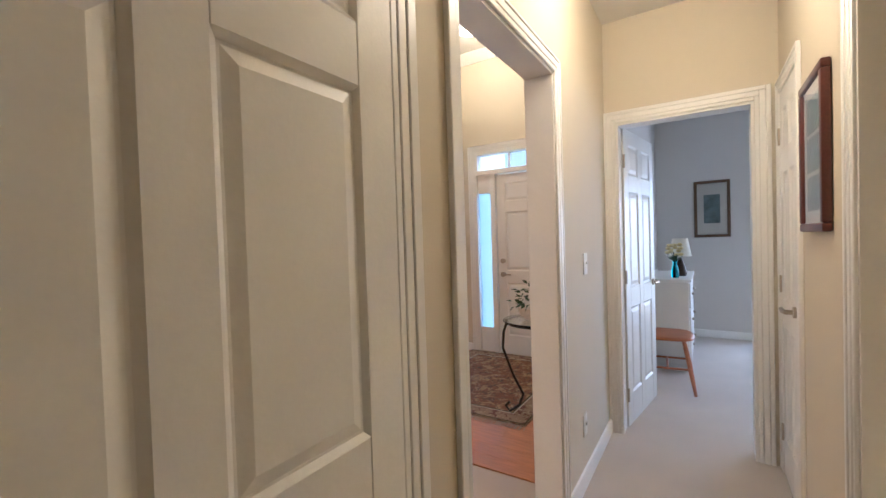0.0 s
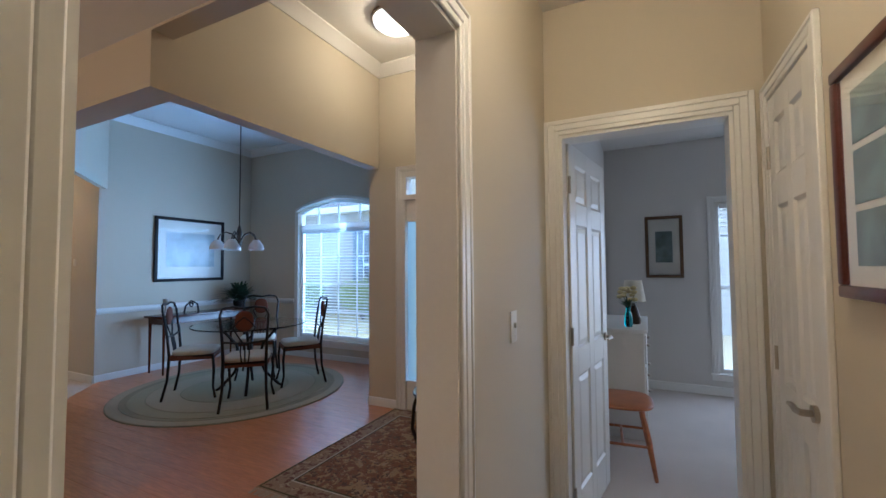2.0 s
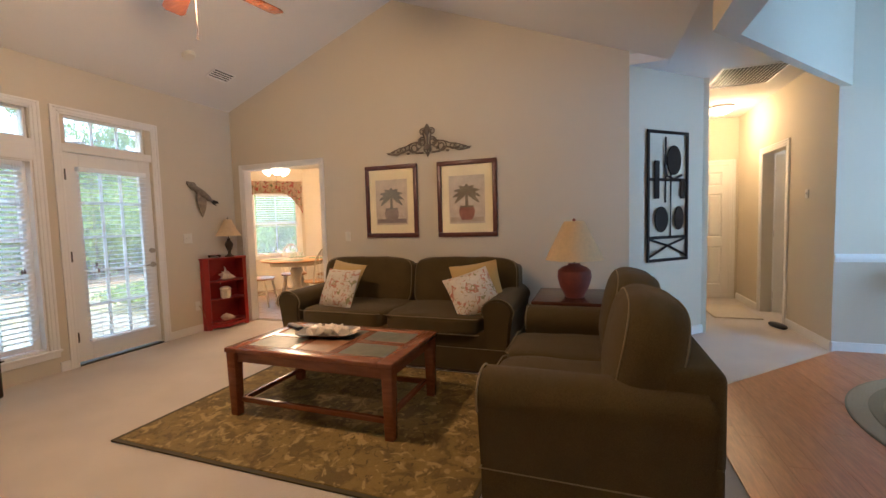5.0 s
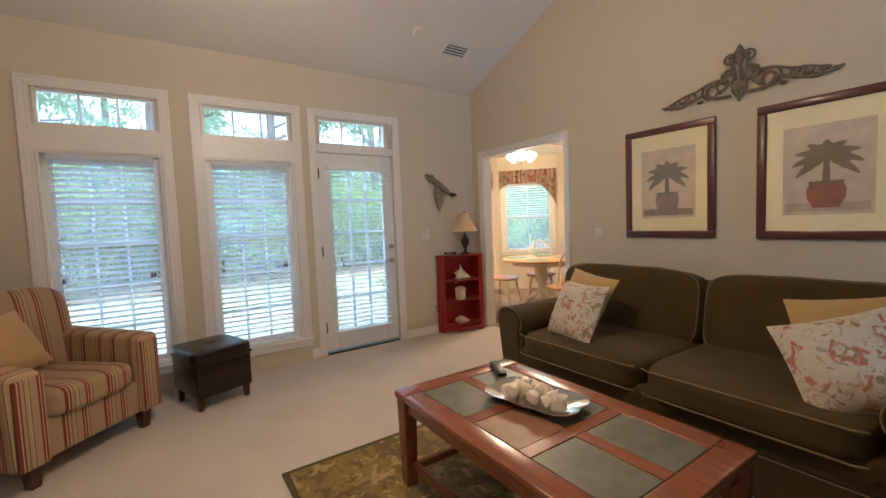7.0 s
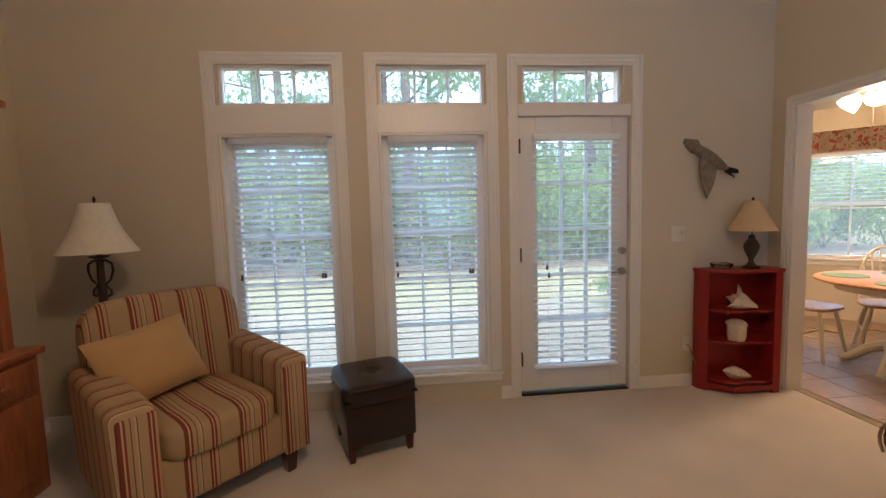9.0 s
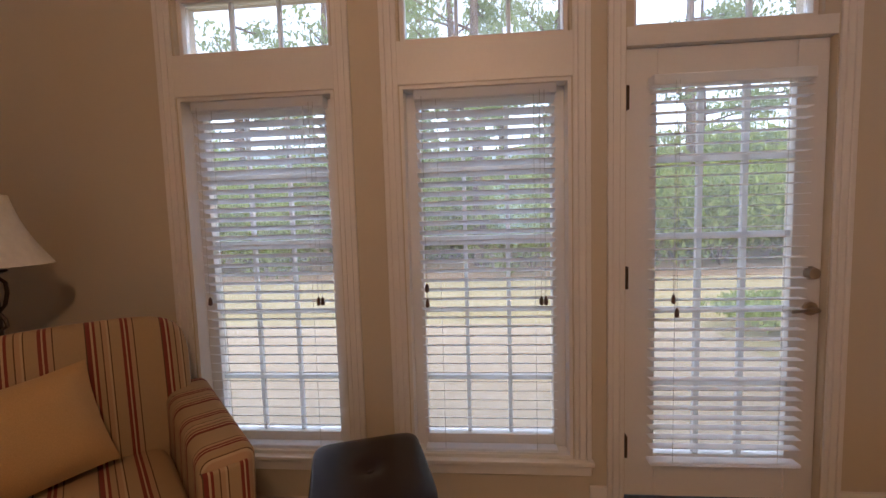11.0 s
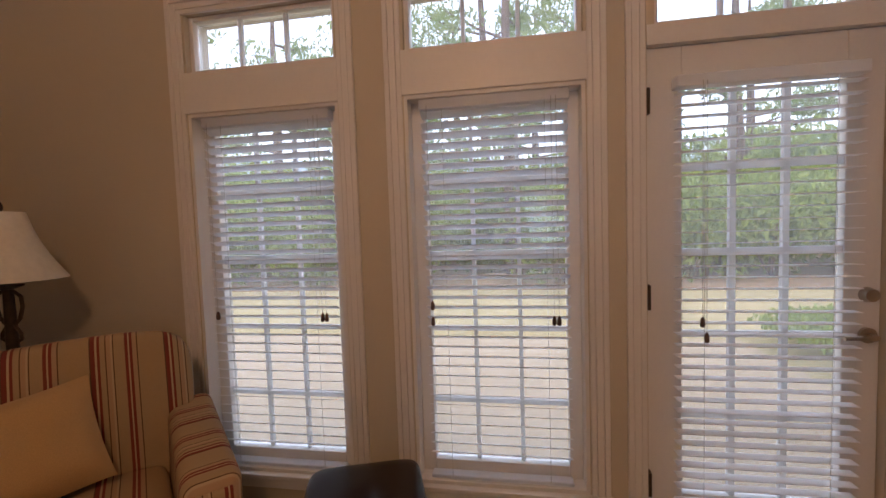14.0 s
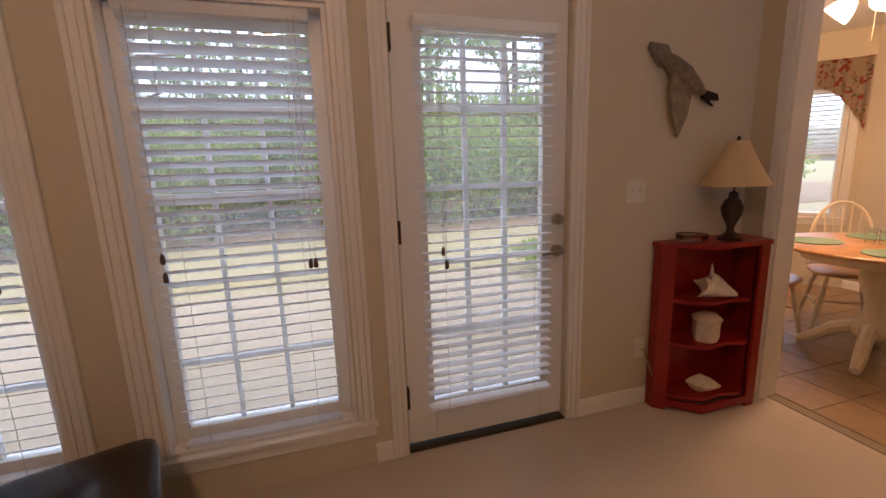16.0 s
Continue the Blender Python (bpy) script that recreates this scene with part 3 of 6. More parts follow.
run_along("chair_rail", [((XD, YD), (XD, 4.83)), ((-3.28, YD), (XD, YD)), ((-.79, YD), (-1.62, YD))], [(o, u + .83) for o, u in RAIL], TRIM, "white chair rail")


def casing(name, axis, face, out, u0, u1, z1, wid=.075, z0=0.0, sill=False, label="white moulded door casing"):
    """Moulded trim round an opening, standing out from a wall face."""
    bm = B()

    def piece(a0, a1, c0, c1, t):
        f0, f1 = sorted((face, face + out * t))
        bx(bm, *((f0, f1, a0, a1) if axis == "x" else (a0, a1, f0, f1)), c0, c1, .003, 1)

    for a, s in ((u0, -1), (u1, 1)):
        for o, q, t in ((0, .022, .0125), (.022, .052, .0150), (.052, wid, .0185)):
            lo, hi = sorted((a + s * o, a + s * q))
            piece(lo, hi, z0, z1 + q, t)
    for o, q, t in ((0, .022, .0127), (.022, .052, .0152), (.052, wid, .0187)):
        piece(u0 - o, u1 + o, z1 + o, z1 + q, t)
    if sill:
        piece(u0 - wid, u1 + wid, z0 - .075, z0 - .02, .016)
        piece(u0 - wid - .01, u1 + wid + .01, z0 - .022, z0, .035)
    return setting(name, bm, TRIM, label)


def lining(name, axis, f0, f1, u0, u1, z0, z1, t=.015, material=None, bottom=False):
    bm = B()

    def piece(a0, a1, c0, c1):
        bx(bm, *((f0, f1, a0, a1) if axis == "x" else (a0, a1, f0, f1)), c0, c1)

    piece(u0, u0 + t, z0, z1)
    piece(u1 - t, u1, z0, z1)
    piece(u0 + t, u1 - t, z1 - t, z1)
    if bottom:
        piece(u0 + t, u1 - t, z0, z0 + t)
    return setting(name, bm, material or TRIM, "white painted jamb")


casing("trim_hall_opening", "x", HW + .12, 1, 2.308, 3.15, 2.04, .065)
casing("trim_hall_opening", "x", HW, -1, 2.308, 3.15, 2.04, .075)
lining("jamb_hall_opening", "x", HW - .001, HW + .121, 2.308, 3.15, 0, 2.04, .012)
casing("trim_bedroom_door", "y", HEND, -1, 1.39, 2.115, 2.04)
lining("jamb_bedroom_door", "y", HEND - .002, HEND + .122, 1.39, 2.115, 0, 2.04)
casing("trim_bath_door", "x", HE, -1, 2.10, 2.87, 2.04)
lining("jamb_bath_door", "x", HE - .002, HE + .122, 2.10, 2.87, 0, 2.04)
casing("trim_closet_door", "x", HE, -1, 3.69, 4.165, 2.04, .068)
casing("trim_kitchen_opening", "x", XS, 1, -1.715, -.47, 2.08, .056)
lining("jamb_kitchen_opening", "x", XS - .122, XS + .002, -1.715, -.47, 0, 2.08)
casing("trim_hall_west_door", "x", HW + .12, 1, 1.17, 2.015, 2.04, .085)
casing("trim_corridor_door", "y", 4.83, -1, -6.05, -5.34, 2.05)
casing("trim_corridor_end_door", "x", -7.0, 1, 4.03, 4.72, 2.04)


def slope(bm, x0, x1, z0, z1, ya, yb, inset, field=False):
    """Four slanting faces from a rectangle at depth ya to a smaller one at yb, with its flat middle if field."""
    inset = min(inset, (x1 - x0) * .3)
    a = [bm.verts.new((x, ya, z)) for x, z in ((x0, z0), (x1, z0), (x1, z1), (x0, z1))]
    b = [bm.verts.new((x, yb, z)) for x, z in ((x0 + inset, z0 + inset), (x1 - inset, z0 + inset), (x1 - inset, z1 - inset), (x0 + inset, z1 - inset))]
    for k in range(4):
        bm.faces.new([bm.verts.new(v.co) for v in (a[k], a[k - 3], b[k - 3], b[k])])
    if field:
        bm.faces.new([bm.verts.new(v.co) for v in b])
    for v in a + b:
        bm.verts.remove(v)


def door(name, x, y, rz, wid, label, hinge_col=NICKEL, lever=True, h=2.025, flip=1):
    """A six panel door: its leaf runs along local x from the hinges."""
    d = tagged(thing(name, x, y, .008, rz, label, ""), kind="structure")
    bm = B()
    bx(bm, 0, wid, -.008, .008, 0, h)
    st, mu = .10 if wid > .6 else .075, .09 if wid > .6 else .06
    pw = (wid - 2 * st - mu) / 2
    rows = ((.21, .80), (.94, 1.60), (1.72, h - .10))
    for a, c in ((0, st), (st + pw, st + pw + mu), (wid - st, wid)):
        bx(bm, a, c, -.0178, .0178, .0, h, .002, 1)
    zz = [0] + [v for r in rows for v in r] + [h]
    for z0, z1 in zip(zz[::2], zz[1::2]):
        for a in (st, st + pw + mu):
            bx(bm, a, a + pw, -.0175, .0175, z0, z1, .002, 1)
    for z0, z1 in rows:
        for a in (st, st + pw + mu):
            for sd in (-1, 1):
                slope(bm, a - .001, a + pw + .001, z0 - .001, z1 + .001, sd * .0176, sd * .0085, .012)
                slope(bm, a + .016, a + pw - .016, z0 + .016, z1 - .016, sd * .0079, sd * .0148, .024, True)
    part("leaf", bm, DOORP, d)
    for hz in (.22, 1.02, 1.80):
        part("hinge", tube(B(), [(-.004, flip * .02, hz - .045), (-.004, flip * .02, hz + .045)], .008, 8), hinge_col, d, "brushed metal hinge")
    if lever:
        kx = wid - .065
        for s in (-1, 1):
            lv = B()
            tube(lv, [(kx, s * .018, .93), (kx, s * .03, .93)], .026, 14)
            tube(lv, [(kx, s * .03, .93), (kx, s * .058, .93), (kx - .02, s * .064, .93), (kx - .06, s * .064, .935), (kx - .105, s * .062, .928)], [.011, .011, .010, .009, .007], 8)
            part("door_lever", lv, NICKEL, d, "satin nickel lever")
    return d


door("door_1", 1.402, HEND + .105, 81.5, .715, "white six panel bedroom door standing open", flip=-1)
door("door_2", HE + .01, 4.16, -90, .465, "closed narrow white panelled closet door with lever", flip=-1)
door("door_3", HW + .118, 1.17, 90, .84, "closed white six panel door in the hall", lever=False)
door("door_4", -6.985, 4.04, 90, .675, "closed panelled door at the corridor end", lever=False)
door("door_5", -6.03, 4.96, 62, .69, "white door standing open into the guest bathroom", lever=False)


def sash_window(name, x0, x1, z0, z1, y, cols, bars, label, thick_bar=None, out=-1, glass=GLASS, fw=.04):
    """A vinyl sash with muntins and one pane each lite, in a wall whose thickness goes along y."""
    wn = tagged(thing(name, 0, 0, 0, 0, label), kind="structure")
    fr = B()
    bx(fr, x0, x0 + fw, y - .03, y + .03, z0, z1, .003, 1)
    bx(fr, x1 - fw, x1, y - .03, y + .03, z0, z1, .003, 1)
    bx(fr, x0 + fw, x1 - fw, y - .03, y + .03, z0, z0 + fw, .003, 1)
    bx(fr, x0 + fw, x1 - fw, y - .03, y + .03, z1 - fw, z1, .003, 1)
    part("window_frame", fr, TRIM, wn)
    xs = [x0 + fw + (x1 - x0 - 2 * fw) * k / cols for k in range(cols + 1)]
    zs = [z0 + fw, *bars, z1 - fw]
    for k in xs[1:-1]:
        part("muntin", bx(B(), k - .009, k + .009, y - .014, y + .014, z0 + fw, z1 - fw, .003, 1), SASH, wn)
    for k in bars:
        t = .022 if k == thick_bar else .010
        part("muntin", bx(B(), x0 + fw, x1 - fw, y - .0155, y + .0155, k - t, k + t, .003, 1), SASH, wn)
    for a, b in zip(xs, xs[1:]):
        for c0, c1 in zip(zs, zs[1:]):
            p = part("pane", bx(B(), a + .007, b - .007, y - .002, y + .002, c0 + .008, c1 - .008), glass, wn)
            p.visible_shadow = False
    return wn


BARS = (.57, .905, 1.24, 1.575)
for k, (a, b) in enumerate(((-.77, -.02), (-1.82, -1.07))):
    sash_window(f"window_{k + 1}", a + .015, b - .015, .235, 1.925, WY - .105, 3, BARS, "tall white sash window with muntins behind a blind", 1.24, fw=.058)
    lining("jamb_window", "y", WY - .16, WY + .002, a, b, .22, 1.94, .015, bottom=True)
    sash_window(f"window_{k + 3}", a + .005, b - .005, 2.13, 2.40, WY - .06, 3, (), "white transom window of three lites", fw=.022)
    bm = B()
    bx(bm, a - .005, b + .005, WY, WY + .012, 1.942, 2.128)
    setting("trim_mullion", bm, TRIM, "white panel between window and transom")
    casing("trim_window", "y", WY, 1, a - .005, b + .005, 2.395, .075, .22, True, "white moulded window casing")
sash_window("window_5", -2.83, -2.08, 2.13, 2.40, WY - .06, 3, (), "white transom window over the patio door", fw=.022)
casing("trim_patio_door", "y", WY, 1, -2.89, -2.045, 2.395, .075)
setting("trim_mullion", bx(B(), -2.884, -2.051, WY - .14, WY + .004, 2.0515, 2.129), TRIM, "white rail over the patio door")

# patio door with fifteen lites
pd = tagged(thing("door_6", 0, 0, 0, 0, "closed white glazed patio door with blind and lever"), kind="structure")
Y0 = WY - .05
bm = B()
bx(bm, -2.879, -2.755, Y0 - .022, Y0 + .022, .03, 2.05, .003, 1)
bx(bm, -2.188, -2.056, Y0 - .022, Y0 + .022, .03, 2.05, .003, 1)
bx(bm, -2.755, -2.188, Y0 - .022, Y0 + .022, .03, .235, .003, 1)
bx(bm, -2.755, -2.188, Y0 - .022, Y0 + .022, 1.90, 2.05, .003, 1)
part("leaf", bm, DOORP, pd)
for q in (-2.566, -2.378):
    part("muntin", bx(B(), q - .011, q + .011, Y0 - .012, Y0 + .012, .235, 1.90), SASH, pd)
for q in BARS:
    part("muntin", bx(B(), -2.755, -2.188, Y0 - .0135, Y0 + .0135, q - .012, q + .012), SASH, pd)
for a, b in ((-2.755, -2.566), (-2.566, -2.378), (-2.378, -2.188)):
    for c0, c1 in zip((.235, *BARS), (*BARS, 1.90)):
        part("pane", bx(B(), a + .009, b - .009, Y0 - .002, Y0 + .002, c0 + .010, c1 - .010), GLASS, pd).visible_shadow = False
part("threshold", bx(B(), -2.885, -2.05, WY - .12, WY + .004, .0, .014, .004, 1), BRONZE, pd, "dark metal threshold")
for q in (.28, 1.06, 1.84):
    part("hinge", bx(B(), -2.062, -2.05, WY - .03, WY + .004, q - .05, q + .05), BRONZE, pd, "dark bronze hinge")
bm = B()
tube(bm, [(-2.835, Y0 + .022, .91), (-2.835, Y0 + .034, .91)], .03, 16)
tube(bm, [(-2.835, Y0 + .034, .91), (-2.835, Y0 + .07, .91), (-2.815, Y0 + .076, .91), (-2.775, Y0 + .076, .913), (-2.73, Y0 + .072, .905)], [.012, .012, .011, .010, .007], 8)
part("door_lever", bm, NICKEL, pd, "satin nickel lever")
part("deadbolt", tube(B(), [(-2.835, Y0 + .022, 1.065), (-2.835, Y0 + .05, 1.065)], [.03, .024], 16), NICKEL, pd, "satin nickel deadbolt")


def blind(name, x0, x1, z0, z1, y, tilt, label, rz=0, wid=.05, pitch=.0445, at=(0, 0, 0), tass=(), cords=True):
    """A blind of flat slats; tilt lifts the edge that faces the room (+y)."""
    bl = thing(name, *at, rz, label, "window blind", "white slatted blinds")
    part("headrail", bx(B(), x0, x1, y - .03, y + .03, z1 - .045, z1, .004, 1), BLIND, bl)
    n = int((z1 - .06 - z0 - .03) / pitch)
    src = B()
    bx(src, x0 + .005, x1 - .005, -wid / 2, wid / 2, -.0014, .0014)
    xf(src.verts, pose(0, 0, 0, tilt))
    first = None
    for k in range(n):
        z = z1 - .065 - k * pitch
        if first is None:
            first = part("slat", src, BLIND, bl)
            first.matrix_basis = pose(0, y, z)
        else:
            again(first, "slat", bl, (0, y, z))
    part("bottom_rail", bx(B(), x0 + .003, x1 - .003, y - .027, y + .027, z0, z0 + .018, .004, 1), BLIND, bl)
    if cords:
        for q in (x0 + .10, x1 - .10):
            part("ladder_cord", tube(B(), [(q, y + wid / 2, z0 + .01), (q, y + wid / 2, z1 - .04)], .0011, 5), CORD, bl)
    for q, tz in tass:
        part("pull_cord", tube(B(), [(q, y + .034, tz + .02), (q, y + .034, z1 - .03)], .0012, 5), CORD, bl)
        part("tassel", lathe(B(), [(.003, .028), (.008, .018), (.010, -.004), (.007, -.012)], 8, (q, y + .034, tz)), TASSEL, bl, "dark wooden tassel")
    return bl


blind("window_blind", -.715, -.072, .235, 1.924, WY - .040, 24, "white slatted blind lowered over the tall window", tass=((-.645, .965), (-.665, .965), (-.105, .97)))
blind("window_blind", -1.76, -1.13, .235, 1.924, WY - .040, 24, "white slatted blind lowered over the tall window", tass=((-1.705, .955), (-1.685, .955), (-1.165, 1.02), (-1.165, .95)))
blind("window_blind", -2.785, -2.146, .215, 1.918, WY + .012, 1, "white slatted blind fixed on the glazed patio door", tass=((-2.235, .965), (-2.25, .905)), wid=.045)

# dining window
sash_window("window_6", -3.2, -1.7, .30, 2.0, YD + .07, 4, (.72, 1.14, 1.56), "large white picture window facing the street", glass=GLASSF, fw=.05)
ar = tagged(thing("window_7", 0, 0, 0, 0, "white arched transom window over the dining window"), kind="structure")
bm = B()
bx(bm, -3.2, -1.7, YD + .03, YD + .11, 2.0, 2.07, .004, 1)
tube(bm, [(q, YD + .07, z) for q, z in arc], .028, 6)
part("window_frame", bm, SASH, ar)
for q in (-2.85, -2.45, -2.05):
    part("muntin", bx(B(), q - .009, q + .009, YD + .056, YD + .084, 2.07, 2.36), SASH, ar)
part("pane", prism(B(), [(-3.19, 2.07), (-1.71, 2.07)] + arc[::-1], YD + .068, YD + .072, "y"), GLASSF, ar).visible_shadow = False
bm = B()
for s, q in ((-1, -3.2), (1, -1.7)):
    bx(bm, *sorted((q, q + s * .075)), YD - .018, YD, .25, 2.27, .003, 1)
tube(bm, [(-3.237, YD - .008, 2.27)] + [(q + (q + 2.45) * .05, YD - .008, z + .036) for q, z in arc] + [(-1.663, YD - .008, 2.27)], .034, 6)
bx(bm, -3.30, -1.60, YD - .035, YD, .262, .30, .004, 1)
bx(bm, -3.27, -1.63, YD - .016, YD, .19, .262, .004, 1)
setting("trim_dining_window", bm, TRIM, "white casing and sill of the arched window")
blind("window_blind", -3.14, -1.76, .36, 1.98, YD + .012, 4, "white slatted blind lowered and open over the dining window", tass=())

# front door unit
fd = tagged(thing("door_7", 0, 0, 0, 0, "closed white panelled front door with sidelight and transom"), kind="structure")
bm = B()
for q in ((-.40, -.355), (-.185, -.125), (.785, .87)):
    bx(bm, *q, YF - .01, YF + .12, 0, 2.05, .003, 1)
bx(bm, -.40, .87, YF - .012, YF + .12, 2.05, 2.10, .003, 1)
bx(bm, -.40, .87, YF - .01, YF + .12, 2.28, 2.33, .003, 1)
for q in ((-.40, -.345), (.80, .87)):
    bx(bm, *q, YF - .008, YF + .118, 2.10, 2.28)
bx(bm, -.355, -.185, YF + .02, YF + .08, 0, .29)
bx(bm, -.355, -.185, YF + .02, YF + .08, 1.84, 2.05)
part("door_frame", bm, TRIM, fd)
part("sidelight_pane", bx(B(), -.355, -.185, YF + .045, YF + .05, .29, 1.84), clear("frosted_sidelight", 1.3, (.50, .72, .88), .45), fd, "frosted glass sidelight").visible_shadow = False
for a, b in ((-.345, .03), (.045, .42), (.435, .80)):
    part("transom_pane", bx(B(), a, b, YF + .045, YF + .05, 2.10, 2.28), GLASSF, fd).visible_shadow = False
for q in (.0375, .4275):
    part("muntin", bx(B(), q - .0075, q + .0075, YF + .03, YF + .065, 2.10, 2.28), TRIM, fd)
fl = door("door_8", .782, YF + .035, 180, .90, "closed white panelled front door leaf with nickel lever", lever=False)
fl.location.z = .012
bm = B()
tube(bm, [(.835, .018, .90), (.835, .05, .90)], .028, 14)
tube(bm, [(.835, .05, .90), (.80, .062, .90), (.735, .06, .90)], .009, 8)
part("door_lever", bm, NICKEL, fl, "satin nickel lever")
part("deadbolt", tube(B(), [(.835, .018, 1.05), (.835, .045, 1.05)], .028, 14), NICKEL, fl, "satin nickel deadbolt")
casing("trim_front_door", "y", YF, -1, -.40, .87, 2.33, .06)

# bedroom and nook windows
# the unseen right part is added to brighten the bedroom
sash_window("window_8", 2.44, 4.30, .23, 2.07, 7.53, 4, (1.15,), "white bedroom window", 1.15)
casing("trim_bedroom_window", "y", 7.46, -1, 2.44, 4.30, 2.07, .07, .23, True, "white bedroom window casing")
blind("window_blind", 2.49, 4.25, 1.70, 2.05, 7.475, 15, "white slatted blind raised on the bedroom window")
sash_window("window_9", -5.72, -4.90, .72, 1.97, -3.71, 2, (1.36,), "white nook window", 1.36)
casing("trim_nook_window", "y", -3.65, 1, -5.72, -4.90, 1.97, .07, .72, True, "white nook window casing")
nw = sash_window("window_10", .12, .96, .72, 1.97, .06, 2, (1.36,), "white nook window in the angled wall", 1.36)
nw.matrix_basis = pose(-5.95, -3.65, 0, 0, 0, 135)
nc = casing("trim_nook_window", "y", 0, -1, .12, .96, 1.97, .07, .72, True, "white nook window casing")
nc.matrix_basis = pose(-5.95, -3.65, 0, 0, 0, 135)
blind("window_blind", -.90, -.18, 1.30, 1.95, -.02, 12, "white slatted blind half raised on the nook window", rz=315, at=(-5.95, -3.65, 0))


# ---- living room ----
def sofa(name, x, y, rz, L, D, seats, label, back_h=.90, plump=(.115, .265, .66, 5.5), boxed=False):
    """A slipcovered rolled-arm couch; it faces local -y."""
    s = thing(name, x, y, 0, rz, label, "sofa", "olive seating")
    aw = .23
    bm = B()
    bx(bm, -L / 2 + .03, L / 2 - .03, -D / 2 + .06, D / 2 - .02, .20, .36, .03, 3)
    bx(bm, -L / 2 + .04, L / 2 - .04, D / 2 - .26, D / 2 - .01, .30, back_h - .06, .05, 3)
    part("frame", bm, OLIVE, s)
    for q in ((-L / 2 + .02, L / 2 - .02, -D / 2 + .055, -D / 2 + .075), (-L / 2 + .015, -L / 2 + .035, -D / 2 + .055, D / 2 - .01), (L / 2 - .035, L / 2 - .015, -D / 2 + .055, D / 2 - .01), (-L / 2 + .02, L / 2 - .02, D / 2 - .03, D / 2 - .01)):
        part("skirt", bx(B(), *q, .012, .215, .004, 1), OLIVE, s)
    cord = B()
    e = .004
    tube(cord, [(-L / 2 + .012, D / 2 - .02, .217), (-L / 2 + .012, -D / 2 + .052, .217), (L / 2 - .012, -D / 2 + .052, .217), (L / 2 - .012, D / 2 - .02, .217)], e, 5)
    part("skirt_piping", cord, PIPING, s)
    for sd in (-1, 1):
        bm = B()
        cx = sd * (L / 2 - aw / 2)
        prof = []
        for k in range(17):
            a = math.pi * (-.15 + 1.30 * k / 16)
            prof.append((cx + sd * .02 + .135 * math.cos(a), .535 + .11 * math.sin(a)))
        prof = [(cx + .10, .20)] + prof + [(cx - .10, .20)]
        prism(bm, prof, -D / 2 + .05, D / 2 - .06, "y")
        ends = [ed for ed in bm.edges if abs(ed.verts[0].co.y - ed.verts[1].co.y) < 1e-5]
        bmesh.ops.bevel(bm, geom=ends, offset=.02, segments=2, affect="EDGES")
        part("arm", bm, OLIVE, s)
        ap = B()
        tube(ap, [(u, -D / 2 + .055, v) for u, v in prof[1:-1]], .0055, 5)
        part("arm_piping", ap, PIPING, s)
    sw = (L - 2 * aw) / seats
    for k in range(seats):
        cx = -L / 2 + aw + sw * (k + .5)
        bm = B()
        puffy(bm, (cx, -.10, .405), (sw / 2 - .004, D / 2 - .10, .085), 7, 10, sag=.012)
        part("seat_cushion", bm, OLIVE, s)
        pp = B()
        yy, hw = -.10 - (D / 2 - .10) * .985, sw / 2 - .02
        tube(pp, [(cx - hw, yy + .02, .475), (cx - hw * .9, yy, .475), (cx + hw * .9, yy, .475), (cx + hw, yy + .02, .475)], .005, 5)
        tube(pp, [(cx - hw, yy + .02, .34), (cx - hw * .9, yy, .34), (cx + hw * .9, yy, .34), (cx + hw, yy + .02, .34)], .005, 5)
        part("cushion_piping", pp, PIPING, s)
        bm = B()
        bw = sw / 2 + (.10 if seats > 1 else .04)
        bc = cx + (0 if seats == 1 else (-.10 if k == 0 else .10))
        puffy(bm, (0, 0, 0), (bw - .006, plump[0], plump[1]), plump[3], 10, m=pose(bc, D / 2 - .27, plump[2], -11), sag=.015)
        part("back_cushion", bm, OLIVE, s)
        pp = B()
        m = pose(bc, D / 2 - .27, plump[2], -11)
        pw = plump[3]
        for d in (-.72, .72) if boxed else (-.72,):
            rim = (1 - abs(d) ** pw) ** (1 / pw) * 1.004
            q = []
            for k2 in range(37):
                a = radians(-50 + 280 * k2 / 36)
                q.append((rim * math.copysign(abs(math.cos(a)) ** (2 / pw), math.cos(a)), rim * math.copysign(abs(math.sin(a)) ** (2 / pw), math.sin(a))))
            tube(pp, [m @ Vector((u * (bw - .006), d * plump[0], v * plump[1])) for u, v in q], .0045, 5)
        part("cushion_piping", pp, PIPING, s)
    return s


sofa("sofa", -3.38, .95, 90, 2.31, 1.10, 2, "olive brown two seat sofa with pale piping against the wall")
sofa("loveseat", -2.03, 2.73, 0, 1.58, 1.0, 2, "olive brown loveseat with skirt and pale piping", .78, (.155, .275, .69, 3.2), True)


def cushion_on(name, x, y, z, rx, rz, material, label, w=.23, t=.085, spin=0):
    bm = B()
    pillow(bm, w, w, t, Matrix.Identity(4))
    xf(bm.verts, pose(0, 0, 0, 0, 0, spin))
    return solo(name, bm, material, x, y, z, rz, label, "pillow", "throw pillows", rx=rx)


cushion_on("throw_pillow", -3.225, .315, .705, 62, 82, GOLDC, "gold throw pillow tucked behind a floral one", .22, .07, -7)
cushion_on("throw_pillow", -3.115, .34, .655, 62, 82, FLORAL, "cream floral throw pillow leaning on the sofa back", .21, .085)
cushion_on("throw_pillow", -3.27, 1.74, .695, 62, 110, GOLDC, "gold throw pillow tucked behind a floral one", .23, .07, 8)
cushion_on("throw_pillow", -3.13, 1.74, .64, 58, 114, FLORAL, "cream floral throw pillow leaning on the sofa arm", .22, .09, 18)


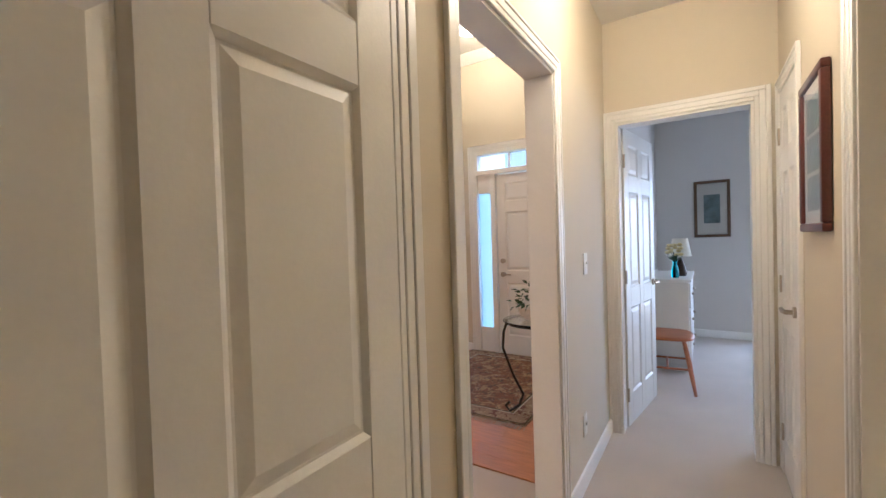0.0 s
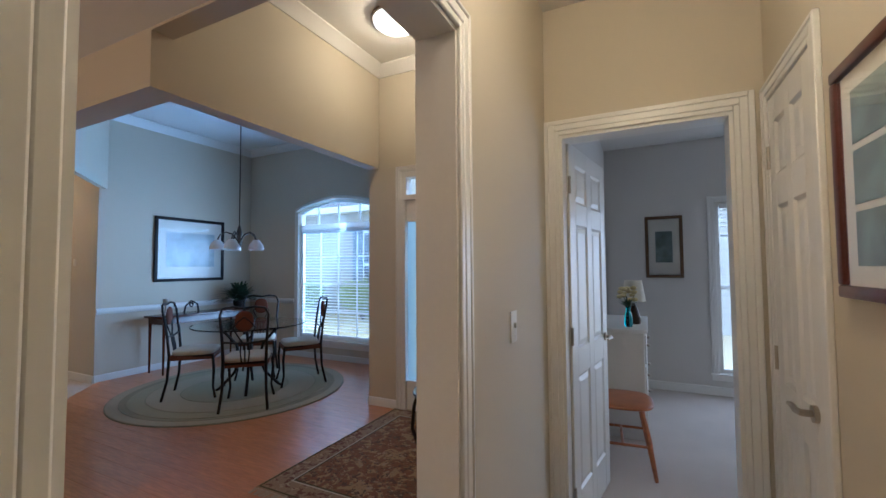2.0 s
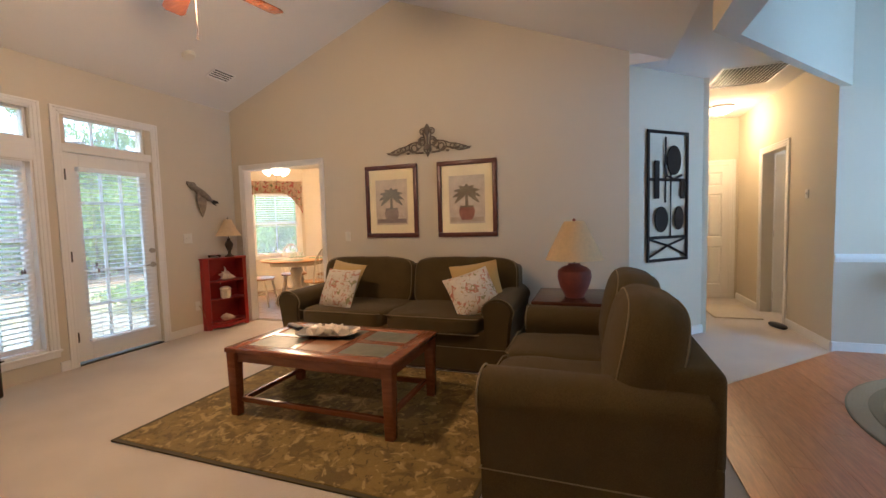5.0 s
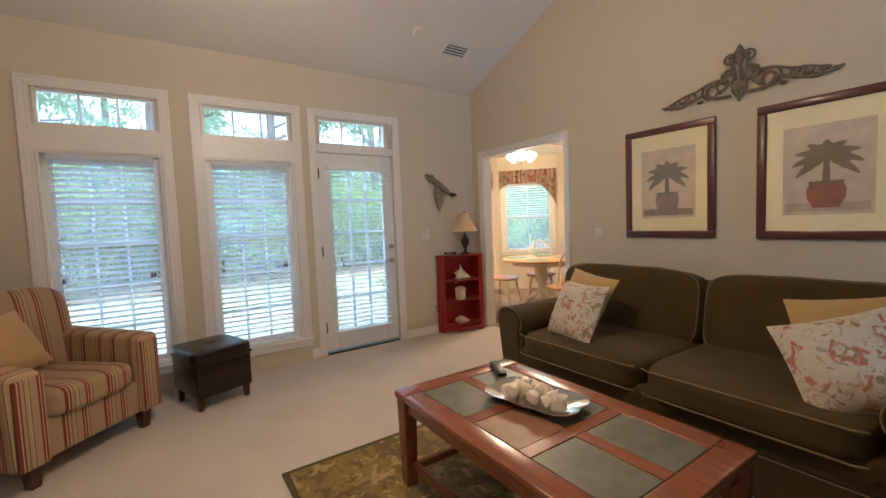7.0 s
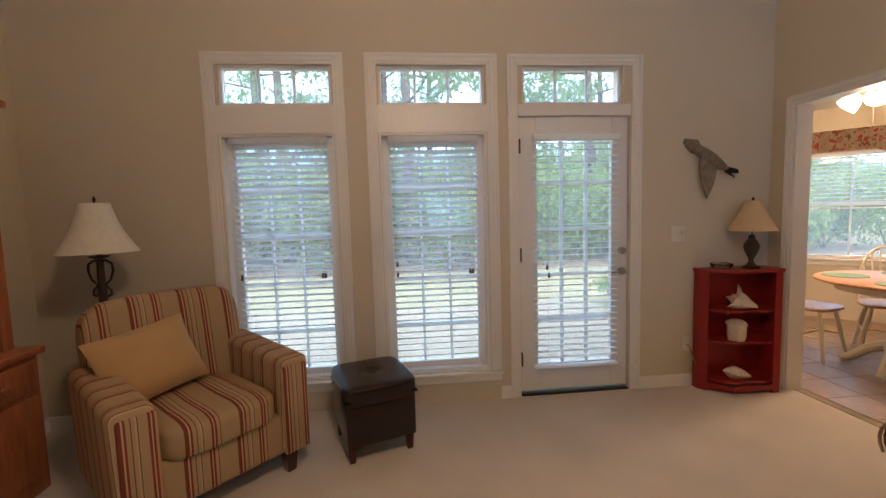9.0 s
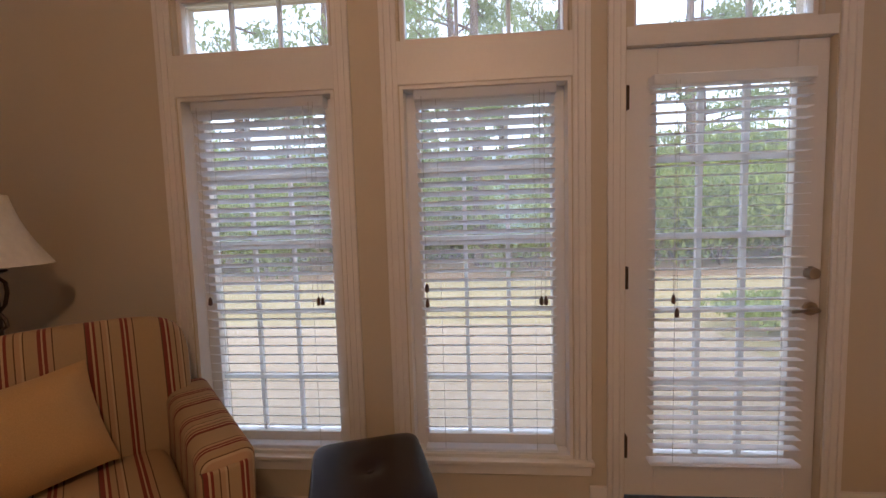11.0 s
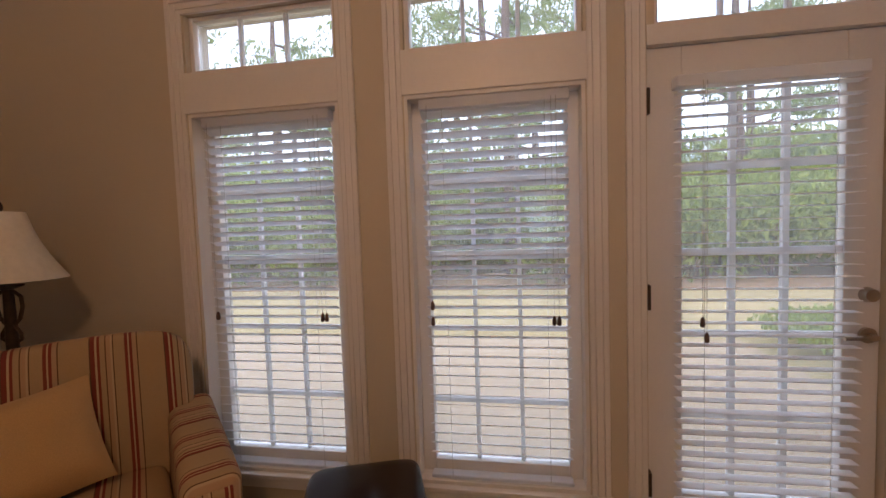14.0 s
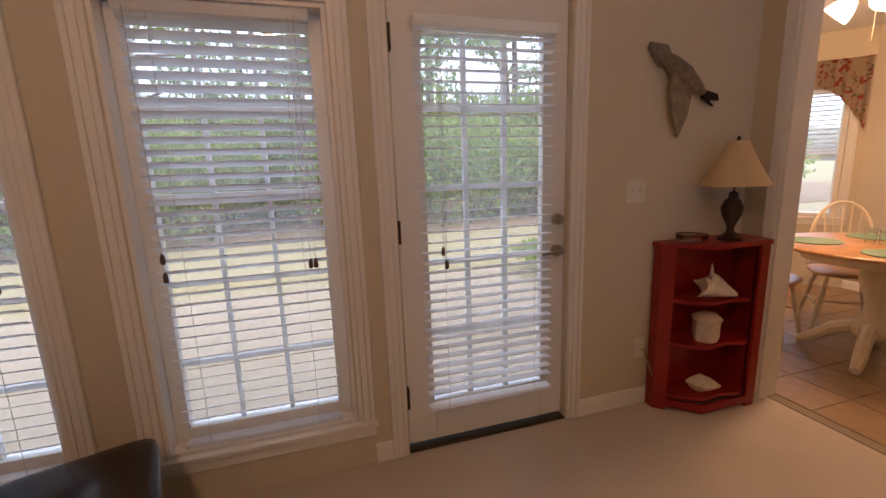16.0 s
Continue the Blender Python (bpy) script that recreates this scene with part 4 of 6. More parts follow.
def coffee_table():
    t = thing("coffee_table", -2.02, 1.03, 0, 0, "cherry wood coffee table with slate tile inlay", "coffee table")
    hx, hy, h = .375, .635, .488
    b = .105
    for q in ((-hx, hx, -hy, -hy + b), (-hx, hx, hy - b, hy), (-hx, -hx + b, -hy + b, hy - b), (hx - b, hx, -hy + b, hy - b)):
        part("top_rail", bx(B(), *q, h - .035, h, .008, 3), CHERRY, t)
    for q in ((-hx + b, hx - b, -.19, -.13), (-hx + b, hx - b, .13, .19), (-.03, .03, -hy + b, -.19), (-.03, .03, .19, hy - b)):
        part("top_bar", bx(B(), *q, h - .012, h - .0015, .002, 1), CHERRY, t)
    part("tabletop", bx(B(), -hx + b, hx - b, -hy + b, hy - b, h - .034, h - .012), CHERRY, t)
    tiles = [(-hx + b, -.03, -hy + b, -.19), (.03, hx - b, -hy + b, -.19), (-hx + b, -.005, -.13, .13), (.005, hx - b, -.13, .13), (-hx + b, -.03, .19, hy - b), (.03, hx - b, .19, hy - b)]
    for k, (a, c, d, e) in enumerate(tiles):
        part("tile", bx(B(), a + .003, c - .003, d + .003, e - .003, h - .012, h - .003, .002, 1), SLATEB if k == 3 else SLATE, t)
    bm = B()
    bx(bm, -hx + .03, hx - .03, -hy + .03, -hy + .05, h - .10, h - .035)
    bx(bm, -hx + .03, hx - .03, hy - .05, hy - .03, h - .10, h - .035)
    bx(bm, -hx + .03, -hx + .05, -hy + .05, hy - .05, h - .10, h - .035)
    bx(bm, hx - .05, hx - .03, -hy + .05, hy - .05, h - .10, h - .035)
    part("apron", bm, CHERRY, t)
    for sx in (-1, 1):
        for sy in (-1, 1):
            bm = bx(B(), -.037, .037, -.037, .037, .013, h - .035, .005, 2)
            for v in bm.verts:
                if v.co.z < .2:
                    v.co.x *= .78
                    v.co.y *= .78
            xf(bm.verts, pose(sx * (hx - .045), sy * (hy - .045), 0))
            part("leg", bm, CHERRY, t)
    bm = B()
    for sx in (-1, 1):
        bx(bm, sx * (hx - .06) - .015, sx * (hx - .06) + .015, -hy + .08, hy - .08, .10, .135, .004, 1)
    for sy in (-1, 1):
        bx(bm, -hx + .075, hx - .075, sy * (hy - .09) - .015, sy * (hy - .09) + .015, .10, .135, .004, 1)
    part("stretcher", bm, CHERRY, t)


coffee_table()


def tray():
    t = thing("serving_tray", -2.09, .92, .488, 12, "silver rectangular tray heaped with sea shells", "tray")
    bm = B()
    n, rings = 40, []
    for sc, z in ((.70, .004), (.72, .002), (1.0, .030), (1.0, .034), (.72, .008)):
        ring = []
        for k in range(n):
            a = 2 * math.pi * k / n
            c, s = math.cos(a), math.sin(a)
            q = (abs(c) ** 5 + abs(s) ** 5) ** (-1 / 5)
            wv = 1 + (.02 * math.cos(10 * a) if sc == 1.0 else 0)
            ring.append(bm.verts.new((.135 * sc * q * c * wv, .225 * sc * q * s * wv, z)))
        rings.append(ring)
    for a, c in zip(rings[1:], rings[2:]):
        for k in range(n):
            bm.faces.new((a[k], a[(k + 1) % n], c[(k + 1) % n], c[k]))
    bm.faces.new(rings[1][::-1])
    bm.faces.new(rings[-1])
    part("dish", bm, SILVER, t)
    rnd = random.Random(4)
    for k in range(16):
        bm = B()
        r = rnd.uniform(.022, .042)
        lathe(bm, [(.001, r * 1.5), (r * .35, r), (r * .8, r * .45), (r, 0), (r * .8, -r * .4), (.002, -r * .7)], 9, wave=.12, waves=3)
        xf(bm.verts, pose(rnd.uniform(-.075, .075), rnd.uniform(-.145, .145), .036 + rnd.uniform(0, .02), rnd.uniform(40, 130), rnd.uniform(-40, 40), rnd.uniform(0, 360)))
        part("shell", bm, SHELL, t)


tray()


def remote():
    r = thing("remote_control", -2.22, .52, .488, 62, "black remote control lying on the coffee table", "remote control")
    part("body", bx(B(), -.10, .10, -.026, .026, .001, .022, .007, 2), BLACKP, r)
    for i in range(5):
        for j in (-1, 0, 1):
            part("button", bx(B(), -.07 + i * .03, -.055 + i * .03, j * .014 - .004, j * .014 + .004, .021, .0245, .001, 1), mat_btn, r)


mat_btn = mat("grey_button", (.10, .10, .11), .5)
remote()


def area_rug(name, x, y, hx, hy, field, border, bw, label, fringe=False, th=.012, base_z=0.0):
    r = thing(name, x, y, base_z, 0, label, "rug")
    part("field", bx(B(), -hx + bw, hx - bw, -hy + bw, hy - bw, .0, th + .0015, .003, 1), field, r)
    bm = B()
    bx(bm, -hx, hx, -hy, -hy + bw, 0, th, .003, 1)
    bx(bm, -hx, hx, hy - bw, hy, 0, th, .003, 1)
    bx(bm, -hx, -hx + bw, -hy + bw, hy - bw, 0, th, .003, 1)
    bx(bm, hx - bw, hx, -hy + bw, hy - bw, 0, th, .003, 1)
    part("border", bm, border, r)
    if fringe:
        for inset, wd, mt in ((.012, .012, RUGEDGE), (bw - .022, .010, FRINGE), (bw - .010, .012, RUGEDGE)):
            x1, y1 = hx - inset, hy - inset
            bm = B()
            for q in ((-x1, x1, -y1, -y1 + wd), (-x1, x1, y1 - wd, y1), (-x1, -x1 + wd, -y1 + wd, y1 - wd), (x1 - wd, x1, -y1 + wd, y1 - wd)):
                bx(bm, *q, th - .003, th + .0012)
            part("guard_stripe", bm, mt, r)
    if fringe:
        rnd = random.Random(2)
        for sy in (-1, 1):
            bm = B()
            k = -hx
            while k < hx:
                q = rnd.uniform(-.012, .012)
                tube(bm, [(k, sy * hy, .006), (k + q * .5, sy * (hy + .03), .004), (k + q, sy * (hy + .06), .003)], .0025, 4)
                k += .011
            part("fringe", bm, FRINGE, r, "cream cotton fringe")
    return r


area_rug("area_rug", -2.02, 1.10, .84, 1.15, RUGGOLD, RUGEDGE, .03, "olive and gold shag rug under the coffee table", th=.011)


def end_table():
    t = thing("end_table", -3.47, 2.59, 0, 0, "dark cherry end table beside the sofa", "end table")
    part("tabletop", bx(B(), -.37, .37, -.335, .335, .565, .60, .010, 3), DARKCHERRY, t)
    part("cabinet", bx(B(), -.32, .32, -.285, .285, .30, .565, .004, 1), DARKCHERRY, t)
    part("drawer", bx(B(), .32, .332, -.24, .24, .36, .53, .005, 2), DARKCHERRY, t)
    part("shelf", bx(B(), -.31, .31, -.28, .28, .12, .145, .004, 1), DARKCHERRY, t)
    for sx in (-1, 1):
        for sy in (-1, 1):
            part("leg", bx(B(), sx * .30 - .025, sx * .30 + .025, sy * .265 - .025, sy * .265 + .025, 0, .32, .005, 1), DARKCHERRY, t)


end_table()


def shade(bm, r0, r1, z0, z1, bell=0.0, n=40, pleat=0.0, t=.002):
    prof = []
    for k in range(9):
        f = k / 8
        prof.append((r0 + (r1 - r0) * f - bell * math.sin(math.pi * f) * (r0 - r1), z0 + (z1 - z0) * f))
    rings = []
    for off in (0, -t):
        for r, z in (prof if off == 0 else prof[::-1]):
            rings.append([bm.verts.new(((r + off) * (1 + pleat * (j % 2)) * math.cos(2 * math.pi * j / n), (r + off) * (1 + pleat * (j % 2)) * math.sin(2 * math.pi * j / n), z)) for j in range(n)])
    for a, c in zip(rings, rings[1:] + rings[:1]):
        for j in range(n):
            bm.faces.new((a[j], a[(j + 1) % n], c[(j + 1) % n], c[j]))
    bmesh.ops.recalc_face_normals(bm, faces=bm.faces[:])
    return bm


def table_lamp():
    t = thing("table_lamp", -3.37, 2.60, .60, 0, "terracotta ginger jar lamp with a pleated tan shade", "table lamp")
    part("base", lathe(B(), [(.075, 0), (.085, .01), (.09, .03), (.125, .10), (.145, .18), (.14, .235), (.105, .268), (.055, .286), (.05, .30)], 32), TERRA, t)
    part("stem", tube(B(), [(0, 0, .29), (0, 0, .67)], .007, 8), BRONZE, t)
    part("shade", shade(B(), .245, .085, .335, .67, 0, 120, .012), SHADEY, t, "pleated tan lampshade")
    part("finial", lathe(B(), [(.004, .665), (.016, .675), (.014, .685), (.003, .695)], 12), TERRA, t)


table_lamp()


def palm_print(name, y, z, hw, hh, ink, pot, lab):
    """A framed print; its face looks to local -y, turned to face the room."""
    p = thing(name, XS, y, z, 90, lab, "picture", "palm prints")
    fw = .05
    bm = B()
    for a in ((-hw, hw, -hh, -hh + fw), (-hw, hw, hh - fw, hh), (-hw, -hw + fw, -hh + fw, hh - fw), (hw - fw, hw, -hh + fw, hh - fw)):
        bx(bm, a[0], a[1], -.032, -.002, a[2], a[3], .007, 2)
    part("frame", bm, FRAMEW, p, "dark mahogany frame")
    part("mat_board", bx(B(), -hw + fw, hw - fw, -.014, -.004, -hh + fw, hh - fw), PAPER, p, "cream mat board")
    part("print", bx(B(), -.205, .205, -.016, -.0135, -.275, .255), PRINT, p, "faded tan print")
    pt = B()
    wide = [(-.072, -.09), (.072, -.09), (.090, -.125), (.086, -.18), (.058, -.235), (-.058, -.235), (-.086, -.18), (-.090, -.125)]
    prism(pt, wide, -.0185, -.0158, "y")
    part("pot_motif", pt, pot, p)
    part("pot_rim_motif", prism(B(), [(-.080, -.095), (.080, -.095), (.078, -.078), (-.078, -.078)], -.0192, -.0158, "y"), ink, p)
    part("ground_motif", bx(B(), -.19, .19, -.017, -.0155, -.255, -.205), INKP if ink is INKG else PRINTB, p)
    tr = B()
    prism(tr, [(-.018, -.08), (.018, -.08), (.012, .075), (-.012, .075)], -.0185, -.0158, "y")
    part("trunk_motif", tr, ink, p)
    for k in range(9):
        a = radians(-28 + 29.5 * k)
        ln = .17 if 1 < k < 7 else .16
        bm = B()
        up, lo = [], []
        for j in range(8):
            f = j / 7
            x = ln * f * math.cos(a)
            zz = .065 + ln * f * math.sin(a) * .85 - .05 * f * f
            ww = .026 * math.sin(math.pi * min(1, f * .88 + .10)) * (1 - .25 * (j % 2))
            up.append((x - (ww + .002) * math.sin(a), zz + (ww + .002) * math.cos(a)))
            lo.append((x + (ww + .002) * math.sin(a), zz - (ww + .002) * math.cos(a)))
        prism(bm, up + lo[::-1], -.0188 - .0002 * k, -.0158, "y")
        part("frond_motif", bm, ink, p)
    g = part("glazing", bx(B(), -hw + fw, hw - fw, -.0235, -.0215, -hh + fw, hh - fw), clear("picture_glass", 1.3), p)
    g.visible_shadow = False


palm_print("framed_print", .522, 1.553, .338, .424, INKG, INKP, "palm print with a plum pot in a mahogany frame")
palm_print("framed_print", 1.447, 1.547, .342, .422, INKO, INKR, "palm print with a rust pot in a mahogany frame")


def spiral(c, r0, turns, start, n=26, y=0.0, sx=1, grow=.35):
    pts = []
    for k in range(n + 1):
        f = k / n
        a = start + turns * 2 * math.pi * f
        r = r0 * (grow + (1 - grow) * f) if grow < 1 else r0
        pts.append((c[0] + sx * r * math.cos(a), y, c[1] + r * math.sin(a)))
    return pts


def medallion():
    m = thing("wall_ornament", XS, 1.0, 2.085, 90, "dark scrolled iron ornament over the palm prints", "wall decoration")
    c = B()
    for sx in (-1, 1):
        tube(c, spiral((sx * .06, .12), .055, 1.3, 0, sx=sx, y=-.02), .008, 6)
        tube(c, spiral((sx * .055, .235), .04, 1.2, 1, sx=sx, y=-.02), .007, 6)
        tube(c, [(0, -.02, -.03), (sx * .04, -.02, .03), (sx * .03, -.02, .14), (sx * .05, -.02, .22), (0, -.02, .315)], .009, 6)
    tube(c, [(0, -.02, -.045), (0, -.02, .32)], .010, 6)
    puffy(c, (0, -.02, .25), (.03, .014, .06), 2.2, 6)
    puffy(c, (0, -.02, .06), (.045, .014, .035), 2.2, 6)
    part("crest", c, ANTIQ, m)
    for sx in (-1, 1):
        bm = B()
        tube(bm, [(sx * u, -.02, v) for u, v in ((.05, .0), (.14, .005), (.22, .05), (.30, .03), (.38, .0), (.46, .012), (.515, .03))], [.011, .011, .010, .010, .009, .008, .006], 6)
        tube(bm, spiral((sx * .17, .06), .062, 1.4, -1.2, sx=sx, y=-.02), .008, 6)
        tube(bm, spiral((sx * .30, .055), .042, 1.3, -1.2, sx=sx, y=-.02), .007, 6)
        tube(bm, spiral((sx * .40, .038), .030, 1.2, -1.2, sx=sx, y=-.02), .006, 6)
        tube(bm, spiral((sx * .10, .085), .045, 1.2, .6, sx=sx, y=-.02), .007, 6)
        tube(bm, [(sx * u, -.02, v) for u, v in ((.06, .10), (.13, .125), (.20, .115), (.27, .085), (.36, .07), (.46, .035))], [.008, .009, .008, .007, .006, .005], 6)
        for u, v in ((.12, .04), (.24, .005), (.36, .03), (.44, .035), (.09, .15), (.48, .02)):
            puffy(bm, (sx * u, -.02, v), (.022, .01, .013), 2, 5)
        part("scroll", bm, ANTIQ, m)


medallion()


def metal_art():
    a = thing("metal_wall_art", -4.36, 3.467, 1.49, 133.8 - 0, "tall black metal wall art of ovals and bars", "wall decoration")
    hw, hh = .30, .66
    fr = B()
    for q in ((-hw, hw, -hh, -hh + .03), (-hw, hw, hh - .03, hh), (-hw, -hw + .03, -hh + .03, hh - .03), (hw - .03, hw, -hh + .03, hh - .03)):
        bx(fr, q[0], q[1], -.03, -.012, q[2], q[3], .003, 1)
    part("frame", fr, IRON, a)
    for cx, cz, rx, rz_ in ((.08, .37, .105, .15), (-.10, -.23, .095, .13), (.16, -.22, .07, .12)):
        part("disc", prism(B(), [(cx + rx * math.cos(t * math.pi / 12), cz + rz_ * math.sin(t * math.pi / 12)) for t in range(24)], -.028, -.018, "y"), IRON, a)
    for q in ((-.20, -.13, -.02, .36), (.19, .25, -.02, .16), (-.27, .27, .155, .185), (-.27, .27, -.43, -.40), (-.05, -.03, -.06, .60), (.03, .045, -.43, .25)):
        part("bar", bx(B(), q[0], q[1], -.026, -.016, q[2], q[3], .002, 1), IRON, a)
    for s in (-1, 1):
        part("curved_bar", tube(B(), [(-.27, -.02 - .002 * s, -.52 + s * .09), (0, -.02 - .002 * s, -.50), (.27, -.02 - .002 * s, -.52 - s * .09)], .012, 6), IRON, a)
    part("curved_bar", tube(B(), [(-.05, -.02, .34), (-.02, -.02, .21), (.09, -.02, .18), (.2, -.02, .22)], .012, 6), IRON, a)


metal_art()


def striped_chair():
    c = thing("armchair", -.095, -1.20, 0, 226, "tan armchair with red and cream stripes by the window", "armchair")
    W, D = .84, .74
    bm = bx(B(), -W / 2 + .04, W / 2 - .04, -D / 2 + .03, D / 2 - .04, .12, .34, .02, 3)
    part("frame", bm, STRIPEX, c)
    bm = B()
    puffy(bm, (0, -.06, .40), (W / 2 - .15, D / 2 - .05, .085), 6, 10, sag=.01)
    part("seat_cushion", bm, STRIPEX, c)
    bm = puffy(B(), (0, 0, 0), (W / 2 - .045, .12, .40), 6, 14)
    for v in bm.verts:
        v.co.z += .02 * math.cos(v.co.x * 3.4) * (v.co.z > .2)
        v.co.x *= 1 + .10 * v.co.z
    xf(bm.verts, pose(0, D / 2 - .04, .565, -9))
    part("backrest", bm, STRIPEX, c)
    for s in (-1, 1):
        bm = B()
        cx = s * (W / 2 - .07)
        bx(bm, cx - .085, cx + .085, -D / 2, D / 2 - .02, .12, .635, .042, 5)
        for v in bm.verts:
            if v.co.z > .4:
                v.co.z += .06 * (v.co.y + D / 2)
                v.co.x += s * .012
        part("arm", bm, STRIPEY, c)
        bm = B()
        bx(bm, cx - .072, cx + .072, -D / 2 - .010, -D / 2 + .02, .125, .60, .012, 3)
        part("arm_front", bm, STRIPEX, c)
    for sx in (-1, 1):
        for sy in (-1, 1):
            bm = bx(B(), -.035, .035, -.035, .035, 0, .125, .004, 1)
            for v in bm.verts:
                if v.co.z < .06:
                    v.co.x *= .72
                    v.co.y *= .72
            xf(bm.verts, pose(sx * (W / 2 - .09), sy * (D / 2 - .07) - .01, 0))
            part("leg", bm, DARKCHERRY, c, "dark wooden block foot")


striped_chair()
bm = pillow(B(), .235, .19, .09, Matrix.Rotation(radians(8), 4, "Z"))
solo("throw_pillow", bm, TANC, .105, -1.185, .67, 226 + 6, "tan lumbar pillow on the striped armchair", "pillow", "throw pillows", rx=64)


def ottoman():
    o = thing("ottoman", -.99, -1.45, 0, 19, "dark brown leather cube ottoman with tufted top", "ottoman")
    part("body", bx(B(), -.20, .20, -.22, .22, .10, .37, .015, 3), LEATHER, o)
    bm = puffy(B(), (0, 0, .385), (.215, .235, .06), 8, 14)
    for v in bm.verts:
        d = math.hypot(v.co.x, v.co.y)
        if v.co.z > .385:
            v.co.z -= .022 * math.exp(-(d / .035) ** 2)
    part("lid", bm, LEATHER, o)
    part("button", lathe(B(), [(.001, .432), (.012, .430), (.014, .424), (.002, .42)], 12), LEATHER, o)
    part("lid_seam", tube(B(), [(-.207, -.227, .365), (.207, -.227, .365), (.207, .227, .365), (-.207, .227, .365)], .005, 5, True), LEATHER, o)
    for sx in (-1, 1):
        for sy in (-1, 1):
            bm = bx(B(), -.022, .022, -.022, .022, 0, .11, .003, 1)
            for v in bm.verts:
                if v.co.z < .05:
                    v.co.x *= .75
                    v.co.y *= .75
            xf(bm.verts, pose(sx * .17, sy * .17, 0))
            part("leg", bm, DARKCHERRY, o, "dark wooden tapered foot")


ottoman()


def floor_lamp():
    f = thing("floor_lamp", .50, -1.48, 0, 0, "iron scroll floor lamp with a cream bell shade", "floor lamp")
    part("base", lathe(B(), [(.13, 0), (.135, .012), (.10, .03), (.04, .05), (.02, .08)], 28), BRONZE, f)
    part("pole", tube(B(), [(0, 0, .06), (0, 0, .92)], .014, 10), BRONZE, f)
    part("scroll_post", tube(B(), [(0, 0, .9), (0, 0, 1.21)], [.022, .017], 10), BRONZE, f)
    for s in (-1, 1):
        bm = tube(B(), [(0, 0, 1.16), (s * .03, 0, 1.17), (s * .062, 0, 1.15), (s * .066, 0, 1.11), (s * .05, 0, 1.06), (s * .02, 0, 1.03), (s * .045, 0, 1.0), (s * .05, 0, .975), (s * .03, 0, .965)], .007, 6)
        part("scroll", bm, BRONZE, f)
    part("bobeche", lathe(B(), [(.012, 1.175), (.05, 1.19), (.05, 1.197), (.012, 1.20)], 20), BRONZE, f)
    part("shade", shade(B(), .192, .072, 1.215, 1.49, .14, 48), SHADE, f, "cream bell lampshade")
    part("finial", lathe(B(), [(.004, 1.49), (.009, 1.51), (.003, 1.53)], 10), BRONZE, f)


floor_lamp()


def hutch():
    h = thing("hutch", 1.195, -.62, 0, 0, "honey pine hutch with open shelves over a cupboard", "hutch")
    W2, d0, d1 = .64, -.50, -.40
    part("cupboard", bx(B(), d0, -.005, -W2, W2, .0, .72, .006, 2), PINE, h)
    part("countertop", bx(B(), d0 - .03, -.003, -W2 - .02, W2 + .02, .72, .755, .008, 3), PINE, h)
    for k in (-1, 0, 1):
        dr = part("drawer", bx(B(), d0 - .016, d0, k * .415 - .195, k * .415 + .195, .54, .69, .006, 2), PINE, h)
        part("knob", lathe(B(), [(.008, 0), (.010, .012), (.020, .022), (.016, .034), (.002, .038)], 14), PINE, dr).matrix_basis = pose(d0 - .016, k * .415, .615, 0, -90, 0)
        part("cupboard_door", bx(B(), d0 - .014, d0, k * .415 - .195, k * .415 + .195, .09, .51, .006, 2), PINE, h)
    for s in (-1, 1):
        part("side_panel", bx(B(), d1, -.005, *sorted((s * (W2 - .03), s * (W2 - .055))), .755, 1.93, .003, 1), PINE, h)
        part("stile", bx(B(), d1 - .018, d1, *sorted((s * (W2 - .02), s * (W2 - .085))), .755, 1.93, .004, 1), PINE, h)
    part("back_panel", bx(B(), -.02, -.006, -W2 + .06, W2 - .06, .755, 1.93), PINE, h)
    for z in (1.14, 1.48):
        part("shelf", bx(B(), d1 + .03, -.02, -W2 + .055, W2 - .055, z, z + .022, .004, 1), PINE, h)
    val = [(-W2 + .085, 1.93), (-W2 + .085, 1.70)] + [(-W2 + .085 + (2 * W2 - .17) * k / 14, 1.74 + .10 * math.sin(math.pi * k / 14) ** .7) for k in range(1, 14)] + [(W2 - .085, 1.70), (W2 - .085, 1.93)]
    part("valance", prism(B(), val, d1 - .018, d1, "x"), PINE, h)
    bm = bx(B(), d1 - .03, -.003, -W2 - .0, W2 + .0, 1.93, 1.96, .006, 2)
    bx(bm, d1 - .065, -.003, -W2 - .035, W2 + .035, 1.96, 2.0, .012, 3)
    part("cornice", bm, PINE, h)
    return h


hutch()
solo("glass_jar", lathe(B(), [(.045, 0), (.06, .02), (.06, .10), (.035, .13), (.04, .145)], 20), mat("grey_green_glaze", (.09, .12, .09), .3), .98, -1.06, 1.502, 0, "grey green glazed jar on the hutch shelf", "jar")
solo("ginger_pot", lathe(B(), [(.05, 0), (.075, .04), (.08, .09), (.05, .12)], 20), SHELL, .97, -1.03, 1.2375, 0, "pale round pot on a woven box on the hutch shelf", "pot")
solo("woven_box", bx(B(), -.07, .07, -.09, .09, 0, .075, .012, 2), TANC, .97, -1.04, 1.162, 8, "tan woven box on the hutch shelf", "box")
solo("small_dish", lathe(B(), [(.03, 0), (.055, .015), (.058, .02), (.03, .01)], 20), SHELL, .95, -1.19, 1.162, 0, "small pale dish on the hutch shelf", "dish")
bm = lathe(B(), [(.02, 0), (.05, .01), (.07, .03), (.05, .035)], 18, wave=.15, waves=5)
solo("sea_shell", bm, SHELL, .93, -1.18, .756, 25, "large pale sea shell on the hutch counter", "shell", "sea shells")
